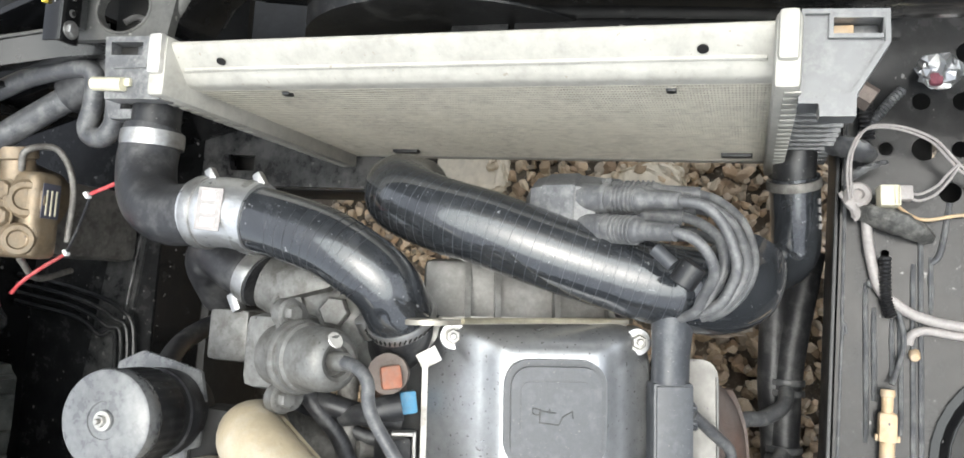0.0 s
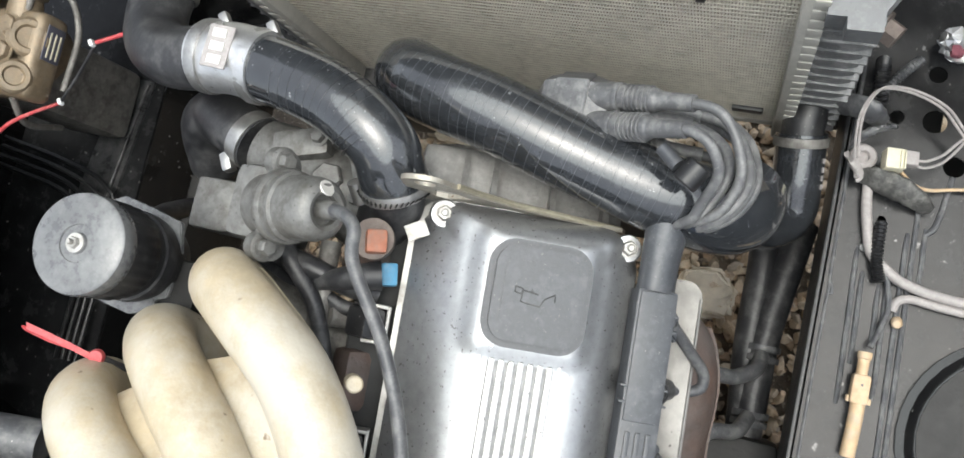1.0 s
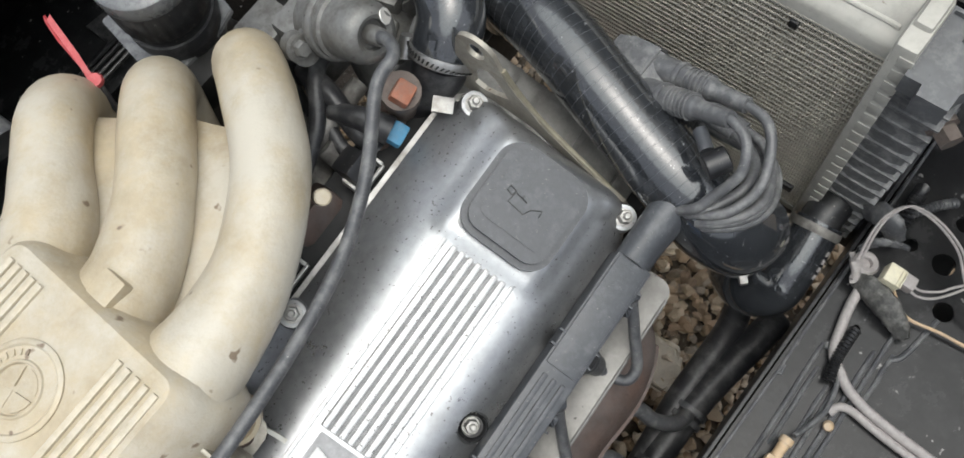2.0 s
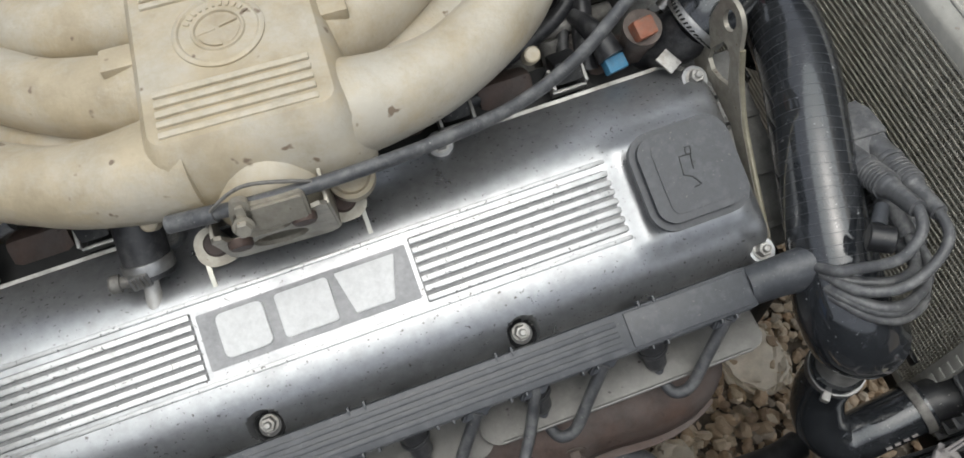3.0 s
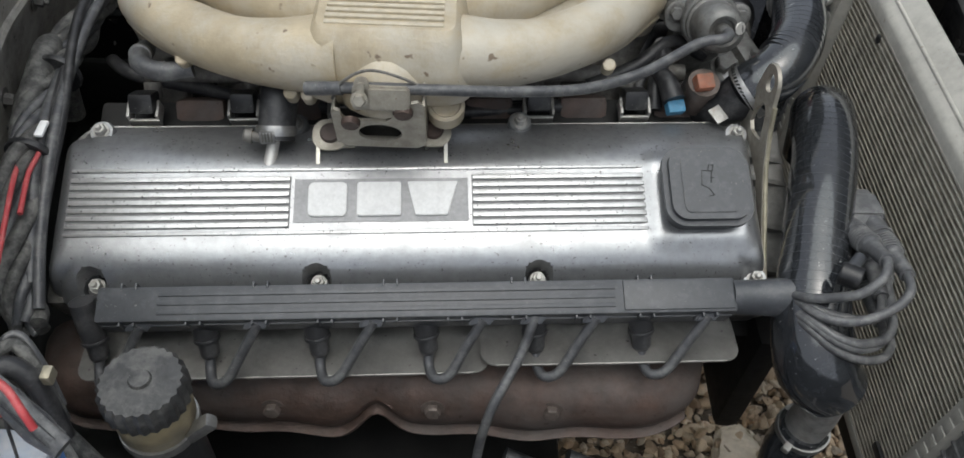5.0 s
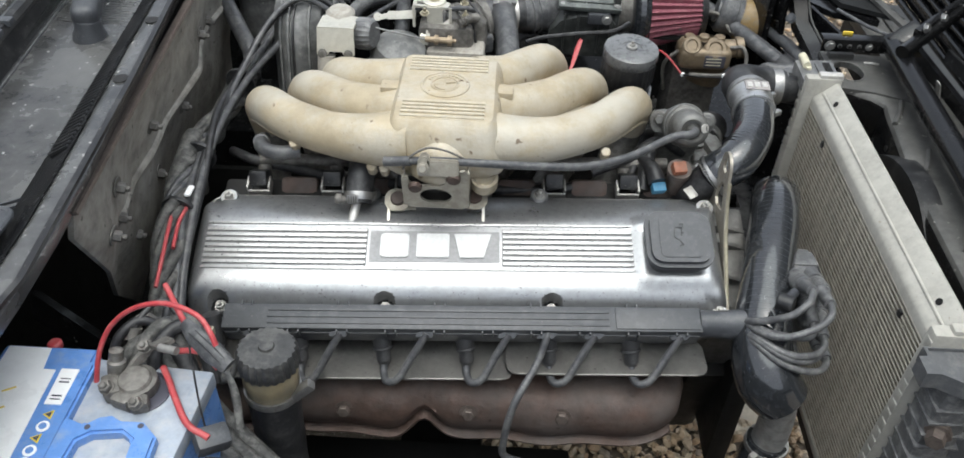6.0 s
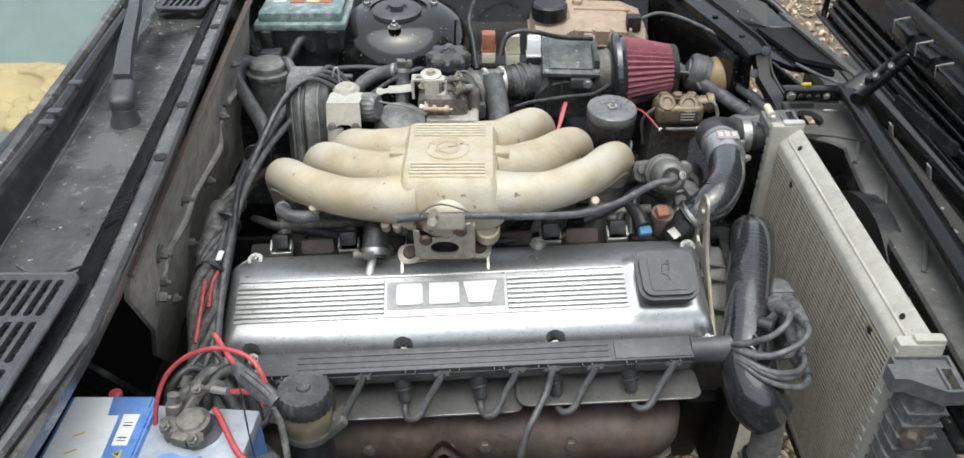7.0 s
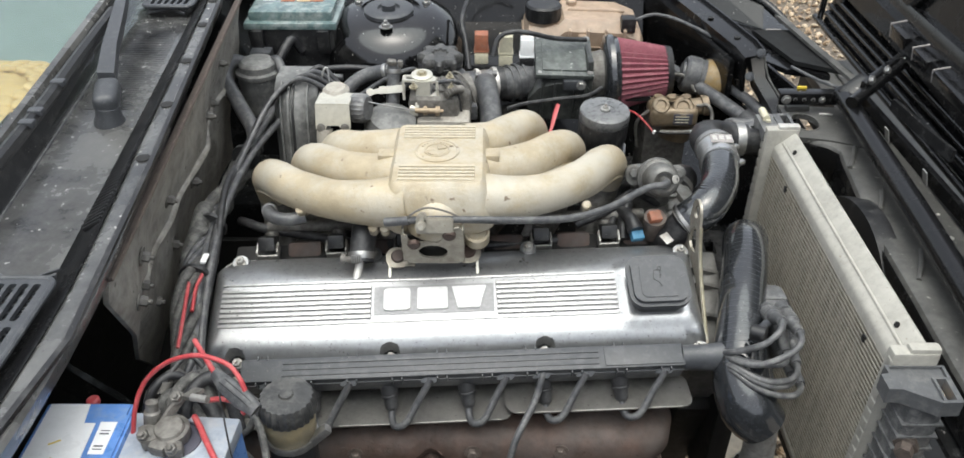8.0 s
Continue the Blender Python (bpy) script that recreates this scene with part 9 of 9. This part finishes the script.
part("harness", pipe([(0.357, -0.285, 0.494), (0.366, -0.288, 0.497), (0.370, -0.300, 0.497), (0.367, -0.33, 0.497), (0.362, -0.42, 0.497)], 0.0042, 12), M_WIRE, aw)
part("corrugated_tube", pipe([(0.438, -0.262, 0.501), (0.415, -0.262, 0.504), (0.396, -0.264, 0.503), (0.381, -0.269, 0.500)], 0.0052, 12, 12, ridge=0.0008, pitch=1), M_PLASTIC_BLACK, aw)
part("lead", pipe([(0.392, -0.273, 0.498), (0.372, -0.279, 0.497), (0.354, -0.281, 0.497), (0.335, -0.276, 0.500), (0.318, -0.270, 0.506)], 0.0026, 8), M_RUBBER_GREY, aw)
foil = bmesh.new()
bmesh.ops.create_icosphere(foil, subdivisions=3, radius=0.016, matrix=Matrix.Translation((0.616, -0.302, 0.512)) @ Matrix.Diagonal((1, 1.2, 0.8, 1)))
for v in foil.verts:
    v.co += Vector((rng2.uniform(-1, 1), rng2.uniform(-1, 1), rng2.uniform(-1, 1))) * 0.0035
part("foil_scrap", foil, M_FOIL, aw, "crumpled silver foil scrap", smooth=False)
part("foil_core", one((0.606, -0.298, 0.519), (0.012, 0.012, 0.010), 0.004), M_PINK, aw)
part("grommet", turned([(0.0050, 0), (0.0050, 0.008), (0.0035, 0.010)], (0.348, -0.291, 0.490), (-0.4, 0.1, 1), 16), M_AMBER, aw)
part("grommet", turned([(0.0042, 0), (0.0042, 0.003), (0.003, 0.004)], (0.412, -0.251, 0.490), (0, 0, 1), 14), M_RUBBER_GREY, aw)
sensor = thing("amber_sensor", (0.285, -0.268, 0.50), "amber plastic in-line sensor lying on the fender", "sensor")
part("head", turned([(0.0062, 0), (0.0066, 0.002), (0.0066, 0.006), (0.0054, 0.007), (0.0050, 0.022)], (0.313, -0.267, 0.505), (-1, 0, 0), 20), M_AMBER, sensor)
part("collar", one((0.278, -0.2675, 0.504), (0.028, 0.0165, 0.016), 0.004), M_AMBER, sensor)
part("collar_wing", boxes(((0.268, -0.2590, 0.503), (0.006, 0.004, 0.008), 0.001), ((0.268, -0.2765, 0.503), (0.006, 0.004, 0.008), 0.001)), M_AMBER, sensor)
part("tail", pipe([(0.266, -0.268, 0.504), (0.245, -0.268, 0.503), (0.215, -0.267, 0.501)], 0.0068, 16), M_AMBER, sensor)
part("dot", turned([(0.0012, 0), (0.0012, 0.0006)], (0.282, -0.268, 0.5121), (0, 0, 1), 10), M_INK, sensor)
ps1 = thing("steering_hose", (0.30, -0.17, 0.35), "pair of dark rubber hoses running low beside the rail", "hose")
part("hose", pipe([(0.440, -0.160, 0.34), (0.40, -0.168, 0.345), (0.30, -0.169, 0.35), (0.20, -0.177, 0.345), (0.05, -0.18, 0.33)], 0.0165, 18), M_RUBBER, ps1)
part("hose", pipe([(0.45, -0.205, 0.34), (0.42, -0.200, 0.345), (0.32, -0.186, 0.352), (0.24, -0.184, 0.352), (0.05, -0.186, 0.34)], 0.0175, 18), M_RUBBER, ps1)
for x in (0.300, 0.288, 0.225, 0.215):
    part("ring", band((x, -0.184, 0.352), (1, 0, 0), 0.0175, 0.007, 0.003), M_RUBBER_GREY, ps1)
ps2 = thing("looped_pipe", (0.27, -0.15, 0.40), "grey rubber pipe looping to the hoses", "pipe")
part("pipe", pipe([(0.20, -0.12, 0.44), (0.255, -0.135, 0.42), (0.262, -0.160, 0.40), (0.275, -0.180, 0.385), (0.292, -0.185, 0.37)], 0.0085, 14), M_RUBBER_GREY, ps2)
part("pipe", pipe([(0.13, -0.12, 0.44), (0.195, -0.140, 0.42), (0.205, -0.170, 0.40), (0.222, -0.182, 0.375)], 0.0085, 14), M_RUBBER_GREY, ps2)
lead6 = thing("hanging_lead", (0.12, -0.15, 0.6), "ignition lead hanging across the exhaust manifold", "ignition lead")
part("cable", pipe([ENG @ Vector((0.136, -0.104, 0.000)), ENG @ Vector((0.133, -0.116, -0.006)), ENG @ Vector((0.122, -0.142, -0.022)), (0.105, -0.168, 0.640), (0.096, -0.182, 0.592), (0.098, -0.186, 0.565), (0.125, -0.187, 0.553), (0.160, -0.187, 0.538), (0.172, -0.186, 0.505), (0.172, -0.180, 0.46)], 0.0045, 10), M_RUBBER_GREY, lead6)
part("grommet", prism([(-0.016, -0.005), (0.004, -0.007), (0.016, 0.004), (-0.005, 0.007)], -0.004, 0.004, 0.0015), M_PLASTIC, lead6, "", ENG @ Matrix.Translation((0.136, -0.1100, -0.004)) @ Euler((0.45, 0, 0.1)).to_matrix().to_4x4())

# ---- gravel ----
def stone_mesh(seed):
    r = random.Random(seed)
    bm = bmesh.new()
    bmesh.ops.create_icosphere(bm, subdivisions=2, radius=0.5)
    cut = [(Vector((r.uniform(-1, 1), r.uniform(-1, 1), r.uniform(-1, 1))).normalized(), r.uniform(0.20, 0.40)) for _ in range(14)]
    sx, sy, sz = 1.0, r.uniform(0.65, 0.9), r.uniform(0.45, 0.7)
    for v in bm.verts:
        for n, d in cut:
            over = v.co.dot(n) - d
            if over > 0:
                v.co -= n * over
        v.co = Vector((v.co.x * sx, v.co.y * sy, v.co.z * sz))
    me = bpy.data.meshes.new("stone")
    bm.to_mesh(me)
    bm.free()
    me.materials.append(M_STONE)
    me.polygons.foreach_set("use_smooth", [True] * len(me.polygons))
    me.set_sharp_from_angle(angle=radians(14))
    return me


STONES = [stone_mesh(40 + k) for k in range(10)]


def stone_pose(x, y, z, s):
    return Matrix.LocRotScale((x, y, z), Euler((rng.uniform(-0.5, 0.5), rng.uniform(-0.5, 0.5), rng.uniform(0, 6.28))), (s, s, s))


spots = []
while len(spots) < 300:
    x, y = rng.choice(((rng.uniform(0.46, 0.66), rng.uniform(-0.16, 0.34)), (rng.uniform(0.15, 0.60), rng.uniform(-0.22, -0.06))))
    spots.append((x, y))
for k, (x, y) in enumerate(spots):
    ob = new("stone", STONES[k % 10])
    ob.parent = ground
    s = rng.uniform(0.022, 0.040)
    ob.matrix_local = stone_pose(x, y, 0.012 + rng.uniform(0, 0.018), s)
verts, faces = [], []
packs = []
for me in STONES:
    co = np.empty(len(me.vertices) * 3)
    me.vertices.foreach_get("co", co)
    packs.append((co.reshape(-1, 3), [tuple(p.vertices) for p in me.polygons]))
for k in range(13400):
    if k < 6400:
        x, y, s = rng.uniform(-0.1, 0.95), rng.uniform(-0.40, 0.60), rng.uniform(0.016, 0.034)
    else:
        x, y, s = (rng.gauss(1.6, 0.75), rng.gauss(2.6, 0.9), rng.uniform(0.015, 0.04)) if k % 3 else (rng.uniform(-4, 5), rng.uniform(-4, 5), rng.uniform(0.02, 0.05))
    co, fs = packs[k % 10]
    m = np.array(stone_pose(x, y, 0.004 + rng.uniform(0, 0.010), s))
    n0 = len(verts)
    verts += (co @ m[:3, :3].T + m[:3, 3]).tolist()
    faces += [tuple(i + n0 for i in f) for f in fs]
me = bpy.data.meshes.new("gravel")
me.from_pydata(verts, [], faces)
me.materials.append(M_GRAVEL)
gravel = tagged(new("gravel", me), "loose pale brown gravel covering the ground", "gravel", kind="stuff")
rock = thing("flat_rock", (0.58, 0.03, 0.0), "flat pale sandstone slab lying on the gravel", "rock")


def rough_slab(outline, high, seed):
    """A flat stone: a raised outline cut fine and made uneven."""
    r = random.Random(seed)
    bm = prism(outline, 0.0, high, 0.008)
    bmesh.ops.triangulate(bm, faces=bm.faces)
    bmesh.ops.subdivide_edges(bm, edges=bm.edges, cuts=3, use_grid_fill=True)
    for v in bm.verts:
        v.co += Vector((r.uniform(-1, 1), r.uniform(-1, 1), r.uniform(-1.2, 1.2))) * 0.0028
    return bm


part("slab", rough_slab([(0.545, -0.040), (0.575, -0.036), (0.600, -0.030), (0.612, -0.008), (0.615, 0.03), (0.603, 0.05), (0.592, 0.075), (0.585, 0.11), (0.56, 0.14), (0.52, 0.12), (0.50, 0.06), (0.51, 0.0)], 0.030, 1), M_ROCK, rock)
rock2 = thing("flat_rock", (0.36, -0.11, 0.0), "flat pale sandstone slab lying on the gravel", "rock")
part("slab", rough_slab([(0.34, -0.145), (0.385, -0.15), (0.415, -0.12), (0.41, -0.07), (0.37, -0.05), (0.335, -0.085)], 0.036, 2), M_ROCK, rock2)
rock3 = thing("flat_rock", (0.60, 0.36, 0.0), "flat beige stone slab lying under the radiator", "rock")
part("slab", rough_slab([(0.56, 0.26), (0.61, 0.265), (0.65, 0.32), (0.655, 0.38), (0.63, 0.42), (0.585, 0.43), (0.55, 0.39), (0.545, 0.30)], 0.030, 3), M_ROCK, rock3)
